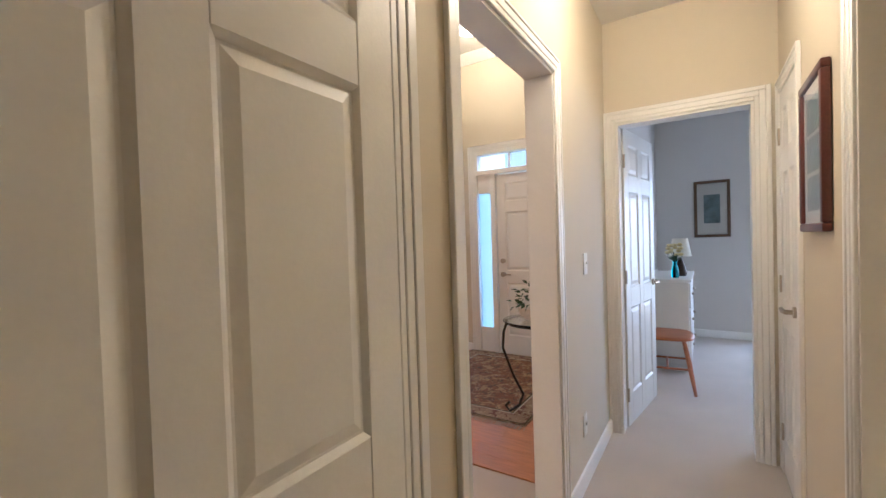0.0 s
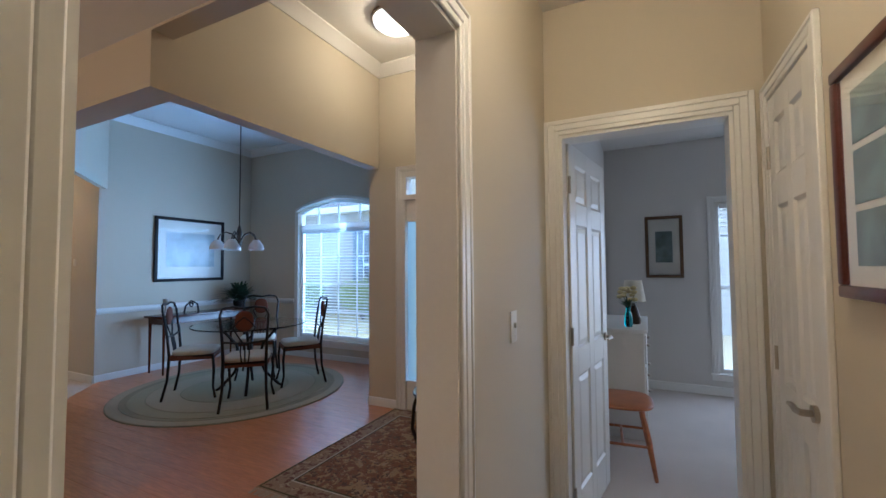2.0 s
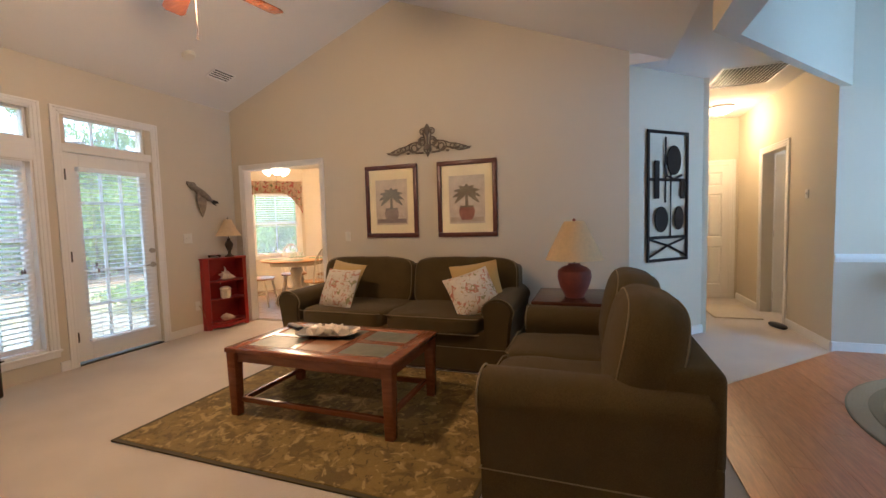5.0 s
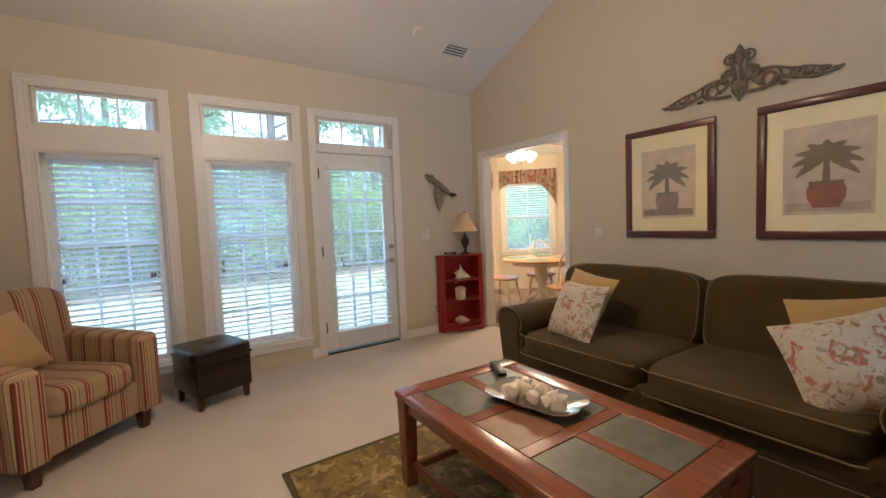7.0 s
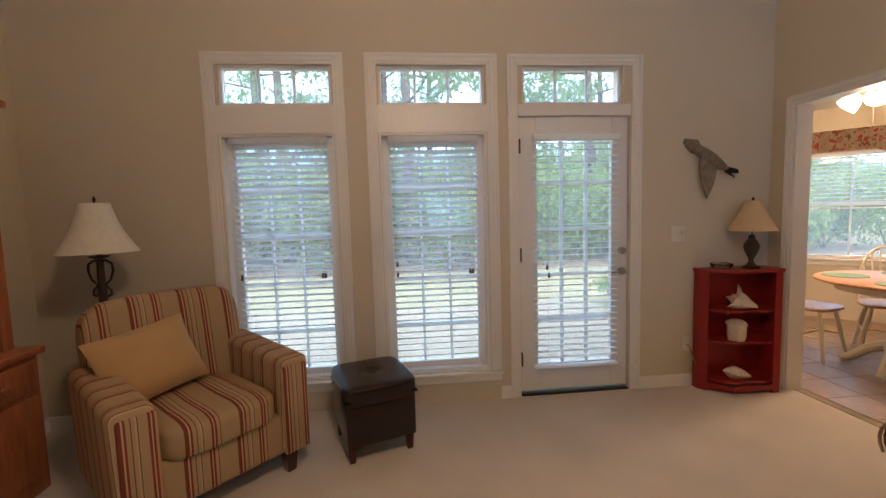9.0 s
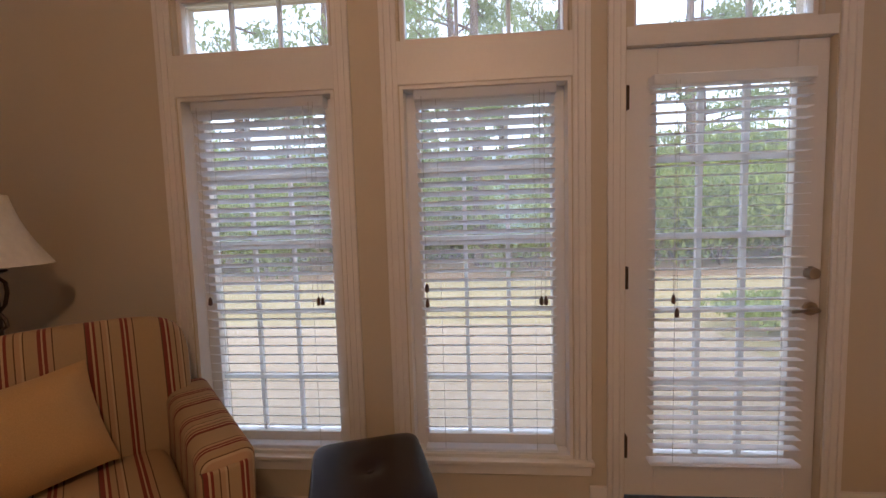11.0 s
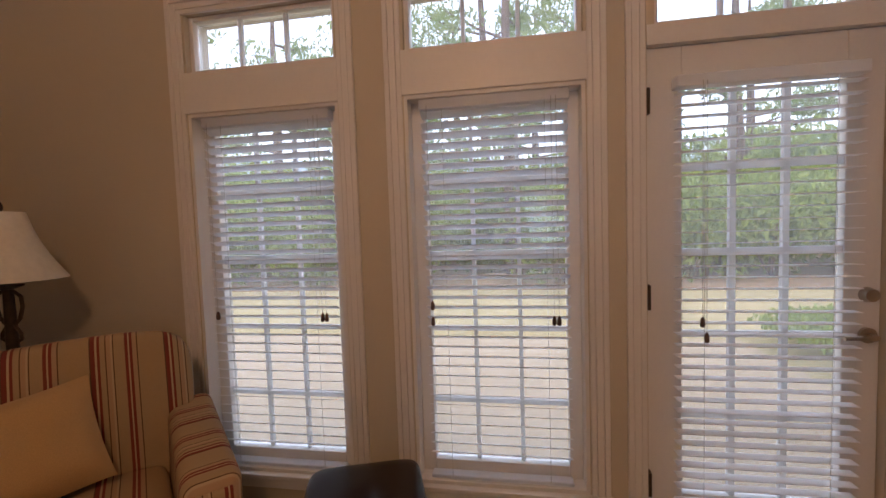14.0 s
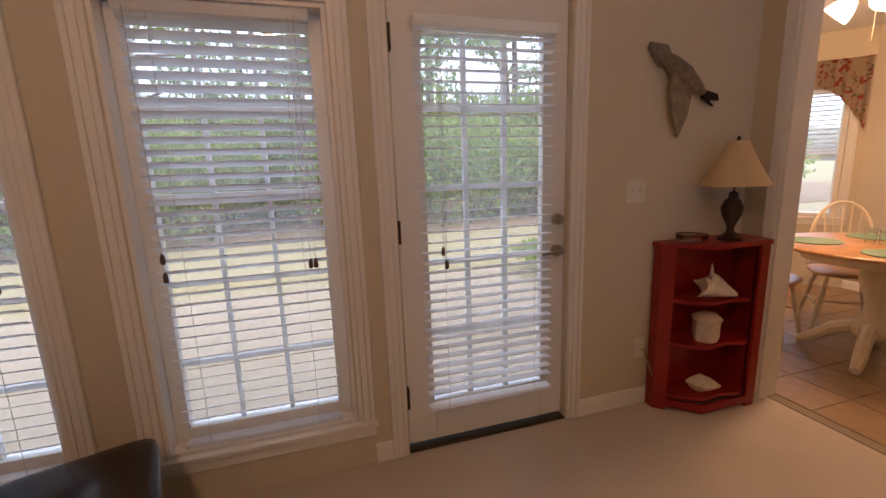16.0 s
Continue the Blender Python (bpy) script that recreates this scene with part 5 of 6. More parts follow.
solo("model_boat", puffy(B(), (0, 0, .03), (.05, .12, .03), 2.5, 8), mat("weathered_grey", (.3, .28, .25), .7), .95, -.60, .756, 20, "small weathered grey carved boat", "ornament")
bm = tube(B(), [(0, -.12, .008), (0, -.10, .06), (0, -.04, .13), (0, .03, .15), (0, .10, .12), (0, .13, .03)], .014, 8)
bx(bm, -.04, .04, -.16, .16, 0, .012, .003, 1)
solo("iron_ornament", bm, IRON, .95, -.62, 2.001, 0, "dark iron arched ornament on top of the hutch", "ornament")


def corner_shelf():
    s = thing("corner_shelf", .04, 0, 0, 0, "red painted corner bookcase with three open shelves", "bookcase")
    plan = [(-3.43, WY + .016), (-3.43, WY + .07), (-3.60, -1.670), (-3.955, -1.670), (-3.985, -1.750), (-3.985, WY + .016)]
    inner = [(-3.455, WY + .03), (-3.47, WY + .08), (-3.62, -1.705), (-3.93, -1.705), (-3.97, -1.770), (-3.97, WY + .03)]
    top = [(a + (.012 if a > -3.5 else 0), b + (.012 if b > -1.750 else 0)) for a, b in plan]
    part("top", prism(B(), top, .895, .918), REDP, s)
    for z in (.075, .365, .60):
        curved = inner[:2] + [(-3.54, -1.730), (-3.63, -1.685), (-3.75, -1.700), (-3.85, -1.670)] + inner[3:]
        part("shelf", prism(B(), curved, z, z + .018), REDP, s)
    part("back_panel", bx(B(), -3.985, -3.43, WY + .016, WY + .03, .0, .895), REDP, s)
    part("side_panel", bx(B(), -3.985, -3.97, WY + .03, -1.750, .0, .895), REDP, s)
    part("stile", prism(B(), [(-3.43, WY + .03), (-3.43, WY + .07), (-3.475, WY + .115), (-3.49, WY + .10), (-3.455, WY + .062), (-3.455, WY + .03)], 0, .895), REDP, s)
    part("stile", prism(B(), [(-3.985, -1.750), (-3.955, -1.670), (-3.90, -1.670), (-3.90, -1.685), (-3.945, -1.685), (-3.97, -1.750)], 0, .895), REDP, s)
    part("plinth", prism(B(), [(-3.475, WY + .115), (-3.60, -1.670), (-3.90, -1.670), (-3.90, -1.685), (-3.607, -1.685), (-3.49, WY + .10)], .02, .062), REDP, s)
    return s


corner_shelf()


def conch(bm, r, spikes=7):
    lathe(bm, [(.002, r * 1.4), (r * .25, r * 1.0), (r * .5, r * .7), (r * .75, r * .5), (r, r * .25), (r * .9, -r * .2), (r * .5, -r * .9), (r * .12, -r * 1.7)], 14, wave=.08, waves=3)
    for k in range(spikes):
        a = 2 * math.pi * k / spikes
        tube(bm, [(r * .8 * math.cos(a), r * .8 * math.sin(a), r * .25), (r * 1.85 * math.cos(a), r * 1.85 * math.sin(a), r * .6)], [r * .22, r * .03], 6)
    return bm


bm = conch(B(), .066)
xf(bm.verts, pose(0, 0, .055, 75, 20, 0))
solo("sea_shell", bm, SHELL, -3.66, -1.76, .618, 30, "spiky white conch shell on a red shelf", "shell", "sea shells")
bm = lathe(B(), [(.052, 0), (.062, .03), (.062, .105), (.072, .125), (.052, .145), (.024, .155)], 18, wave=.05, waves=6)
solo("shell_box", bm, SHELL, -3.64, -1.76, .383, 0, "white shell covered candle holder on a red shelf", "ornament")
bm = lathe(B(), [(.005, .09), (.03, .06), (.05, .02), (.035, -.04), (.006, -.10)], 14, wave=.1, waves=4)
xf(bm.verts, pose(0, 0, .035, 80, 0, 60))
solo("sea_shell", bm, SHELL, -3.65, -1.76, .093, 10, "smooth pale whelk shell on a red shelf", "shell", "sea shells")


def small_lamp():
    t = thing("table_lamp", -3.73, -1.75, .918, 0, "small bronze urn lamp with a tan shade", "table lamp")
    part("base", lathe(B(), [(.055, 0), (.058, .012), (.03, .025), (.016, .05), (.018, .07), (.045, .13), (.05, .165), (.035, .20), (.02, .215), (.022, .235), (.01, .245)], 24), BRONZE, t)
    part("stem", tube(B(), [(0, 0, .24), (0, 0, .50)], .005, 6), BRONZE, t)
    part("shade", shade(B(), .155, .045, .275, .49, .05, 12), SHADEY, t, "tan panelled lampshade")
    part("finial", lathe(B(), [(.003, .485), (.010, .50), (.003, .515)], 8), BRONZE, t)


small_lamp()
bm = lathe(B(), [(.055, 0), (.07, .012), (.075, .035), (.06, .03), (.05, .01)], 20)
solo("glass_ashtray", bm, TABLEGLASS, -3.54, -1.80, .919, 0, "low clear glass dish on the red bookcase", "dish")


def duck():
    d = thing("wall_bird", -3.50, WY, 1.70, 0, "carved grey flying duck plaque on the wall", "wall decoration")
    WOODG = mat("weathered_carving", (.22, .18, .13), .6, grain=(25, .35), bump=(40, .003))
    bm = B()
    tube(bm, [(.155, .03, .115), (.10, .03, .09), (.03, .035, .03), (-.06, .03, -.02), (-.12, .03, -.05)], [.022, .036, .052, .036, .014], 10)
    part("body", bm, WOODG, d)
    bm = B()
    puffy(bm, (.155, .03, .118), (.04, .026, .03), 2.2, 6)
    prism(bm, [(.18, .13), (.205, .128), (.21, .112), (.18, .10)], .022, .038, "y")
    part("head", bm, WOODG, d)
    part("wing", prism(B(), [(.10, .06), (.02, .03), (-.02, -.05), (0, -.16), (.05, -.265), (.09, -.16), (.115, -.04)], .04, .058, "y"), WOODG, d, "drooping carved wing")
    part("far_wing", prism(B(), [(.05, .06), (.105, .165), (.205, .175), (.215, .15), (.15, .07)], .006, .022, "y"), WOODG, d, "raised carved wing stub")
    part("tail", prism(B(), [(-.10, -.03), (-.205, -.055), (-.215, -.085), (-.15, -.085), (-.185, -.115), (-.11, -.075)], .022, .036, "y"), IRON, d, "dark carved tail")
    return d


duck()


def plate(name, axis, x, y, z, rz, n, lab, h=.115):
    p = thing(name, x, y, z, rz, lab, "switch plate", "wall plates")
    w2 = .035 + .023 * (n - 1)
    part("cover", bx(B(), -w2, w2, -.007, 0, -h / 2, h / 2, .003, 2), PLASTIC, p)
    for k in range(n):
        c = (k - (n - 1) / 2) * .046
        part("toggle", bx(B(), c - .005, c + .005, -.016, -.006, -.004, .014, .002, 1), PLASTIC, p)


plate("switch_plate", "x", XS, -.10, 1.15, 90, 1, "single ivory light switch by the kitchen opening")
plate("switch_plate", "y", -3.265, WY, 1.18, 180, 2, "double ivory light switch by the patio door", .12)
plate("switch_plate", "x", HW + .12, 3.635, 1.165, 90, 1, "ivory light switch in the hall")
plate("thermostat", "y", -4.85, 4.83, 1.48, 0, 1, "small ivory thermostat on the corridor wall", .09)
plate("outlet_plate", "x", HW + .12, 3.55, .32, 90, 1, "ivory outlet low on the hall wall")
bm = tube(B(), [(-3.345, WY + .012, .32), (-3.33, WY + .05, .34), (-3.36, WY + .06, .25), (-3.42, WY + .05, .12), (-3.44, WY + .06, .02)], .004, 6)
solo("lamp_cord", bm, mat("yellowed_cord", (.35, .26, .10), .6), 0, 0, 0, 0, "yellowed lamp cord hanging from an outlet", "cord")
plate("outlet_plate", "y", -3.34, WY, .33, 180, 1, "ivory outlet low beside the bookcase")


def ceiling_vent(name, x, y, z, hx, hy, rx, label):
    v = thing(name, x, y, z, 0, label, "vent", rx=rx)
    fr = B()
    for q in ((-hx, hx, -hy, -hy + .02), (-hx, hx, hy - .02, hy), (-hx, -hx + .02, -hy + .02, hy - .02), (hx - .02, hx, -hy + .02, hy - .02)):
        bx(fr, *q, -.010, 0, .002, 1)
    part("frame", fr, TRIM, v)
    # flat black backing puts the shade of the duct into colour
    part("backing", bx(B(), -hx + .02, hx - .02, -hy + .02, hy - .02, -.002, 0), BLACKP, v, "black sheet for the shade behind the slats")
    n = int((2 * hy - .04) / .034)
    for k in range(n):
        yy = -hy + .033 + k * .034
        bm = bx(B(), -hx + .02, hx - .02, -.008, .008, -.001, .001)
        xf(bm.verts, pose(0, yy, -.006, 62))
        part("slat", bm, TRIM, v)


SL = math.degrees(math.atan((TOPZ - 2.86) / 2.5))
zc = lambda yy: TOPZ - (abs(yy - RIDGE)) * (TOPZ - 2.86) / 2.5
ceiling_vent("ceiling_vent", -3.38, -1.34, zc(-1.34) - .003, .15, .09, SL + .9, "white ceiling vent with dark slots")
ceiling_vent("ceiling_vent", 1.93, 4.05, 2.699, .15, .08, 0, "white vent in the hall ceiling")
ceiling_vent("return_grille", -4.85, 4.28, 2.739, .35, .30, 0, "large white return grille in the corridor ceiling")


def disc(name, x, y, z, rx, r, h, label, cat, material=PLASTIC):
    bm = lathe(B(), [(r, 0), (r, -h * .6), (r * .85, -h), (.002, -h)], 28)
    return solo(name, bm, material, x, y, z, 0, label, cat, rx=rx)


disc("smoke_detector", -2.87, -1.22, zc(-1.22) - .006, SL, .065, .035, "round white smoke detector on the vaulted ceiling", "smoke detector")
disc("smoke_detector", -2.35, 2.60, zc(2.60) - .006, -SL, .055, .03, "small round detector on the vaulted ceiling", "smoke detector")
disc("smoke_detector", 1.90, 3.84, 2.699, 0, .07, .04, "round white smoke detector on the hall ceiling", "smoke detector")


def ceiling_fan(name, x, y, z_top, z, R, wood, lit, label, n=5, turn=20, shades=3, cup=1.0):
    f = thing(name, x, y, z, turn, label, "ceiling fan")
    part("canopy", lathe(B(), [(.065, z_top - z), (.065, z_top - z - .03), (.02, z_top - z - .06)], 24), CREAMW if wood is OAKSEAT else BRONZE, f)
    part("downrod", tube(B(), [(0, 0, .08), (0, 0, z_top - z - .04)], .012, 10), BRONZE, f)
    part("motor", lathe(B(), [(.02, .10), (.09, .09), (.12, .05), (.12, -.01), (.08, -.05), (.04, -.07)], 28), BRONZE if wood is not OAKSEAT else CREAMW, f)
    for k in range(n):
        a = 360 * k / n
        bm = B()
        prism(bm, [(.20, -.045), (.30, -.062), (R - .04, -.068), (R, -.045), (R, .045), (R - .04, .068), (.30, .062), (.20, .045)], -.004, .004)
        xf(bm.verts, pose(0, 0, .0, 10, 0, 0))
        xf(bm.verts, pose(0, 0, .0, 0, 0, a))
        part("blade", bm, wood, f)
        bm = tube(B(), [(.09, 0, .0), (.16, 0, -.01), (.26, 0, -.004)], [.012, .010, .014], 6)
        xf(bm.verts, pose(0, 0, 0, 0, 0, a))
        part("blade_bracket", bm, BRONZE, f)
    if not shades:
        part("light_bowl", lathe(B(), [(.085, -.055), (.10, -.07), (.085, -.105), (.045, -.122), (.002, -.126)], 28), lit, f, "lit frosted glass bowl")
    for k in range(shades):
        a = 2 * math.pi * k / shades + .6
        m = Matrix.Translation((.095 * math.cos(a) * cup, .095 * math.sin(a) * cup, -.10)) @ Matrix.Rotation(a, 4, "Z") @ Matrix.Rotation(radians(-48), 4, "Y")
        bm = shade(B(), .075, .025, -.11, 0, -.22, 18, t=.003)
        xf(bm.verts, m)
        part("shade", bm, lit, f, "lit frosted glass shade")
    part("pull_chain", tube(B(), [(.04, .02, -.06), (.041, .021, -.33), (.04, .02, -.37)], [.002, .002, .005], 6), BRONZE, f)


ceiling_fan("ceiling_fan", -1.40, .59, 3.84, 2.77, .60, CHERRY, LITN, "ceiling fan with cherry blades and a lit bowl", turn=168, shades=0)
ceiling_fan("ceiling_fan", -4.87, -1.92, 2.46, 2.32, .60, OAKSEAT, LITN, "nook ceiling fan with oak blades and lit shades", turn=10)


# ---- dining room ----
bm = lathe(B(), [(.002, .0), (1.20, .0), (1.20, .009), (.002, .009)], 72)
rr = thing("round_rug", -2.53, 5.44, .009, 0, "round sage and tan braided rug under the dining table", "rug")
part("rug_base", bm, RUGR3, rr)
for r0, r1, mt in ((.0, .55, RUGR1), (.56, .86, RUGR2), (.87, 1.02, RUGR1), (1.03, 1.085, RUGR3), (1.09, 1.19, RUGR2)):
    part("braid_ring", lathe(B(), [(r0 + .001, .009), (r1, .009), (r1, .012), (r0 + .001, .0125)], 72, cap=False), mt, rr)


def dining_table():
    t = thing("dining_table", -2.36, 5.47, .0215, 0, "round glass dining table on a curved iron base", "dining table")
    part("glass_top", lathe(B(), [(.002, .722), (.60, .722), (.606, .728), (.60, .736), (.002, .736)], 64), TABLEGLASS, t, "clear glass top").visible_shadow = False
    for k in range(4):
        a = math.pi / 4 + k * math.pi / 2
        pts = [(.34, .0), (.30, .03), (.16, .18), (.10, .34), (.14, .50), (.26, .64), (.36, .72)]
        part("leg", tube(B(), [(r * math.cos(a), r * math.sin(a), z) for r, z in pts], .016, 8), IRON, t)
    part("ring", tube(B(), [(.115 * math.cos(k * math.pi / 12), .115 * math.sin(k * math.pi / 12), .34) for k in range(24)], .010, 6, True), IRON, t)


dining_table()


def dining_chair(x, y, rz, first=None):
    """Iron chair; it faces local -y."""
    if first:
        return copy_thing(first, pose(x, y, .0215, 0, 0, rz))
    c = thing("dining_chair", x, y, .0215, rz, "black iron dining chair with an ivory seat pad", "chair", "iron chairs round the glass table")
    for s in (-1, 1):
        part("front_leg", tube(B(), [(s * .205, -.21, .45), (s * .215, -.225, .30), (s * .20, -.215, .12), (s * .225, -.245, .0)], [.014, .014, .011, .013], 8), IRON, c)
        part("back_post", tube(B(), [(s * .215, .26, .0), (s * .195, .215, .20), (s * .19, .20, .45), (s * .20, .225, .70), (s * .215, .26, .92), (s * .185, .275, .985)], [.013, .013, .015, .013, .012, .010], 8), IRON, c)
    part("seat_frame", tube(B(), [(-.205, -.215, .445), (.205, -.215, .445), (.19, .20, .445), (-.19, .20, .445)], .011, 6, True), IRON, c)
    part("seat_board", bx(B(), -.205, .205, -.222, .20, .405, .455, .012, 2), BURG, c, "carved mahogany seat frame")
    part("seat_pad", puffy(B(), (0, -.01, .478), (.205, .205, .03), 5, 8), SEATC, c, "ivory seat pad")
    part("crest_rail", tube(B(), [(-.185, .275, .985), (-.10, .285, 1.00), (0, .287, .985), (.10, .285, 1.00), (.185, .275, .985)], .011, 8), IRON, c)
    part("crest_leaf", puffy(B(), (0, .262, .86), (.085, .018, .10), 2.2, 6), BURG, c, "carved mahogany leaf crest")
    part("back_rail", tube(B(), [(-.205, .225, .66), (0, .232, .64), (.205, .225, .66)], .010, 6), IRON, c)
    for s in (-1, 1):
        part("scroll", tube(B(), [(0, .285, .90), (s * .05, .275, .86), (s * .10, .265, .80), (s * .06, .25, .72), (s * .02, .24, .655)], .008, 6), IRON, c)
        part("spindle", tube(B(), [(s * .035, .232, .645), (s * .04, .21, .54), (s * .03, .20, .45)], .007, 6), IRON, c)
    part("spindle", tube(B(), [(0, .232, .645), (0, .21, .54), (0, .20, .45)], .007, 6), IRON, c)
    return c


first_chair = dining_chair(-1.90, 5.08, 223)
dining_chair(-2.05, 5.94, -35.5, first_chair)
dining_chair(-2.71, 5.06, 133, first_chair)
dining_chair(-2.78, 5.93, 43, first_chair)


def console_table():
    t = thing("console_table", -4.08, 6.0, .009, 0, "dark slim console table against the dining wall", "console table")
    part("tabletop", bx(B(), -.17, .22, -.66, .66, .73, .76, .006, 2), DARKCHERRY, t)
    part("apron", bx(B(), -.14, .19, -.62, .62, .65, .73, .004, 1), DARKCHERRY, t)
    for sx in (-.13, .18):
        for sy in (-1, 1):
            part("leg", tube(B(), [(sx, sy * .60, 0), (sx, sy * .60, .66)], [.012, .020], 8), DARKCHERRY, t)


console_table()
bm = lathe(B(), [(.04, 0), (.045, .01), (.012, .03), (.010, .12), (.03, .15), (.035, .22)], 16)
solo("candle_holder", bm, NICKEL, -4.05, 5.50, .769, 0, "pale pillar candle on a metal stand", "candle holder")
bm = tube(B(), [(0, -.10, .0), (0, -.08, .10), (0, 0, .17), (0, .09, .12), (0, .11, .0)], .012, 6)
tube(bm, spiral((0, .12), .05, 1.4, 0, y=.0), .008, 6)
solo("iron_bowl_stand", bm, IRON, -4.05, 5.85, .769, 0, "dark scrolled iron ornament on the console", "ornament")


def fronds(bm, n, length, rnd, w=.018, droop=.5):
    for k in range(n):
        a, el = rnd.uniform(0, 2 * math.pi), rnd.uniform(.35, 1.35)
        ln = length * rnd.uniform(.6, 1.05)
        pts = []
        for j in range(5):
            f = j / 4
            pts.append(Vector((ln * f * math.cos(a) * math.cos(el), ln * f * math.sin(a) * math.cos(el), ln * f * math.sin(el) - droop * ln * f * f)))
        side = Vector((-math.sin(a), math.cos(a), 0))
        prev = None
        for j, p in enumerate(pts):
            ww = w * math.sin(math.pi * (.15 + .85 * (1 - j / 4)) * .6)
            cur = (bm.verts.new(p - side * ww), bm.verts.new(p + side * ww))
            if prev:
                bm.faces.new((prev[0], prev[1], cur[1], cur[0]))
            prev = cur
    return bm


pf = thing("potted_fern", -4.02, 6.60, .769, 0, "dark bushy fern in a black pot", "plant")
part("pot", lathe(B(), [(.055, 0), (.085, .05), (.09, .12), (.08, .13)], 20), IRON, pf)
bm = fronds(B(), 190, .50, random.Random(7), .026, .38)
xf(bm.verts, pose(0, .0, .12))
part("foliage", bm, FERN, pf)


def framed(name, x, y, z, rz, hw, hh, fw, frame_m, mat_m, img_m, iw, ih, label, panels=1, cat="picture"):
    p = thing(name, x, y, z, rz, label, cat)
    bm = B()
    for a in ((-hw, hw, -hh, -hh + fw), (-hw, hw, hh - fw, hh), (-hw, -hw + fw, -hh + fw, hh - fw), (hw - fw, hw, -hh + fw, hh - fw)):
        bx(bm, a[0], a[1], -.030, -.002, a[2], a[3], .006, 2)
    part("frame", bm, frame_m, p)
    part("mat_board", bx(B(), -hw + fw, hw - fw, -.014, -.004, -hh + fw, hh - fw), mat_m, p)
    for k in range(panels):
        zc0 = ih * (2 * (k + .5) / panels - 1)
        part("print", bx(B(), -iw, iw, -.016, -.0135, zc0 - ih / panels * .88, zc0 + ih / panels * .88), img_m, p)
    part("glazing", bx(B(), -hw + fw, hw - fw, -.0225, -.0205, -hh + fw, hh - fw), clear("picture_glass", 1.3), p).visible_shadow = False
    return p


framed("framed_seascape", XD, 6.0, 1.67, 90, .52, .46, .045, IRON, WHITEP, SEASC, .36, .28, "pale blue seascape in a dark frame")


def chandelier():
    c = thing("chandelier", -2.53, 5.44, 1.72, 15, "five arm pewter chandelier with frosted bell shades, unlit", "chandelier")
    part("chain", tube(B(), [(0, 0, .16), (0, 0, 1.66)], .006, 6), PEWTER, c)
    part("canopy", lathe(B(), [(.06, 1.68), (.06, 1.655), (.015, 1.63)], 20), PEWTER, c)
    part("column", lathe(B(), [(.006, .18), (.02, .14), (.03, .08), (.018, .03), (.035, -.02), (.02, -.06), (.004, -.08)], 18), PEWTER, c)
    for k in range(5):
        a = 2 * math.pi * k / 5
        d = (math.cos(a), math.sin(a))
        part("arm", tube(B(), [(r * d[0], r * d[1], z) for r, z in ((.02, .0), (.07, .07), (.14, .095), (.20, .06), (.225, .005))], .008, 6), PEWTER, c)
        bm = shade(B(), .085, .03, -.115, -.005, -.25, 20, t=.003)
        xf(bm.verts, Matrix.Translation((.225 * d[0], .225 * d[1], .005)))
        part("shade", bm, FROST, c, "frosted glass bell shade")


chandelier()

# ---- foyer ----
er = area_rug("oriental_rug", .17, 4.80, .64, .80, RUGORI, RUGBORD, .17, "rust and tan oriental rug with fringe at the front door", True, .010, .009)


def plant_stand():
    s = thing("plant_stand", .84, 4.22, .009, 0, "curved iron stand with a round glass top", "plant stand")
    part("glass_top", lathe(B(), [(.002, .70), (.25, .70), (.254, .705), (.25, .712), (.002, .712)], 40), TABLEGLASS, s, "round glass top").visible_shadow = False
    for k in range(3):
        a = radians(200 + 120 * k)
        pts = [(.22, .70), (.25, .62), (.26, .50), (.19, .30), (.12, .16), (.15, .07), (.22, .02), (.25, .06), (.22, .09)]
        part("leg", tube(B(), [(r * math.cos(a), r * math.sin(a), z + (.008 if z < .1 else 0)) for r, z in pts], .010, 8), IRON, s)
    part("ring", tube(B(), [(.22 * math.cos(k * math.pi / 16), .22 * math.sin(k * math.pi / 16), .69) for k in range(32)], .008, 6, True), IRON, s)


plant_stand()
pp = thing("potted_ivy", .82, 4.20, .722, 0, "trailing ivy in a pale bowl on the glass stand", "plant")
part("pot", lathe(B(), [(.06, 0), (.10, .03), (.12, .09), (.11, .095)], 20), SHELL, pp)
bm = B()
rnd = random.Random(12)
for k in range(110):
    a, r = rnd.uniform(0, 6.283), rnd.uniform(.02, .17)
    p = Vector((r * math.cos(a), r * math.sin(a), .10 + .22 * rnd.random() * (1 - r / .2) + rnd.uniform(-.05, .03)))
    m = Matrix.Translation(p) @ Euler((rnd.uniform(-1, 1), rnd.uniform(-1, 1), a)).to_matrix().to_4x4()
    vs = [bm.verts.new(m @ Vector(q)) for q in ((0, 0, 0), (.02, .016, .003), (.05, 0, -.004), (.02, -.016, .003))]
    bm.faces.new(vs)
part("foliage", bm, PLANTL, pp)


def flush_light(name, x, y, z, r, label, lit=LIT):
    f = thing(name, x, y, z, 0, label, "ceiling light")
    part("pan", lathe(B(), [(r * 1.05, 0), (r * 1.05, -.018), (r, -.025)], 32), NICKEL, f)
    part("glass_dome", lathe(B(), [(r, -.02), (r * .97, -.045), (r * .8, -.075), (r * .45, -.098), (.004, -.105)], 32), lit, f, "lit frosted glass dome")
    part("finial", lathe(B(), [(.012, -.103), (.010, -.118), (.003, -.125)], 10), NICKEL, f)


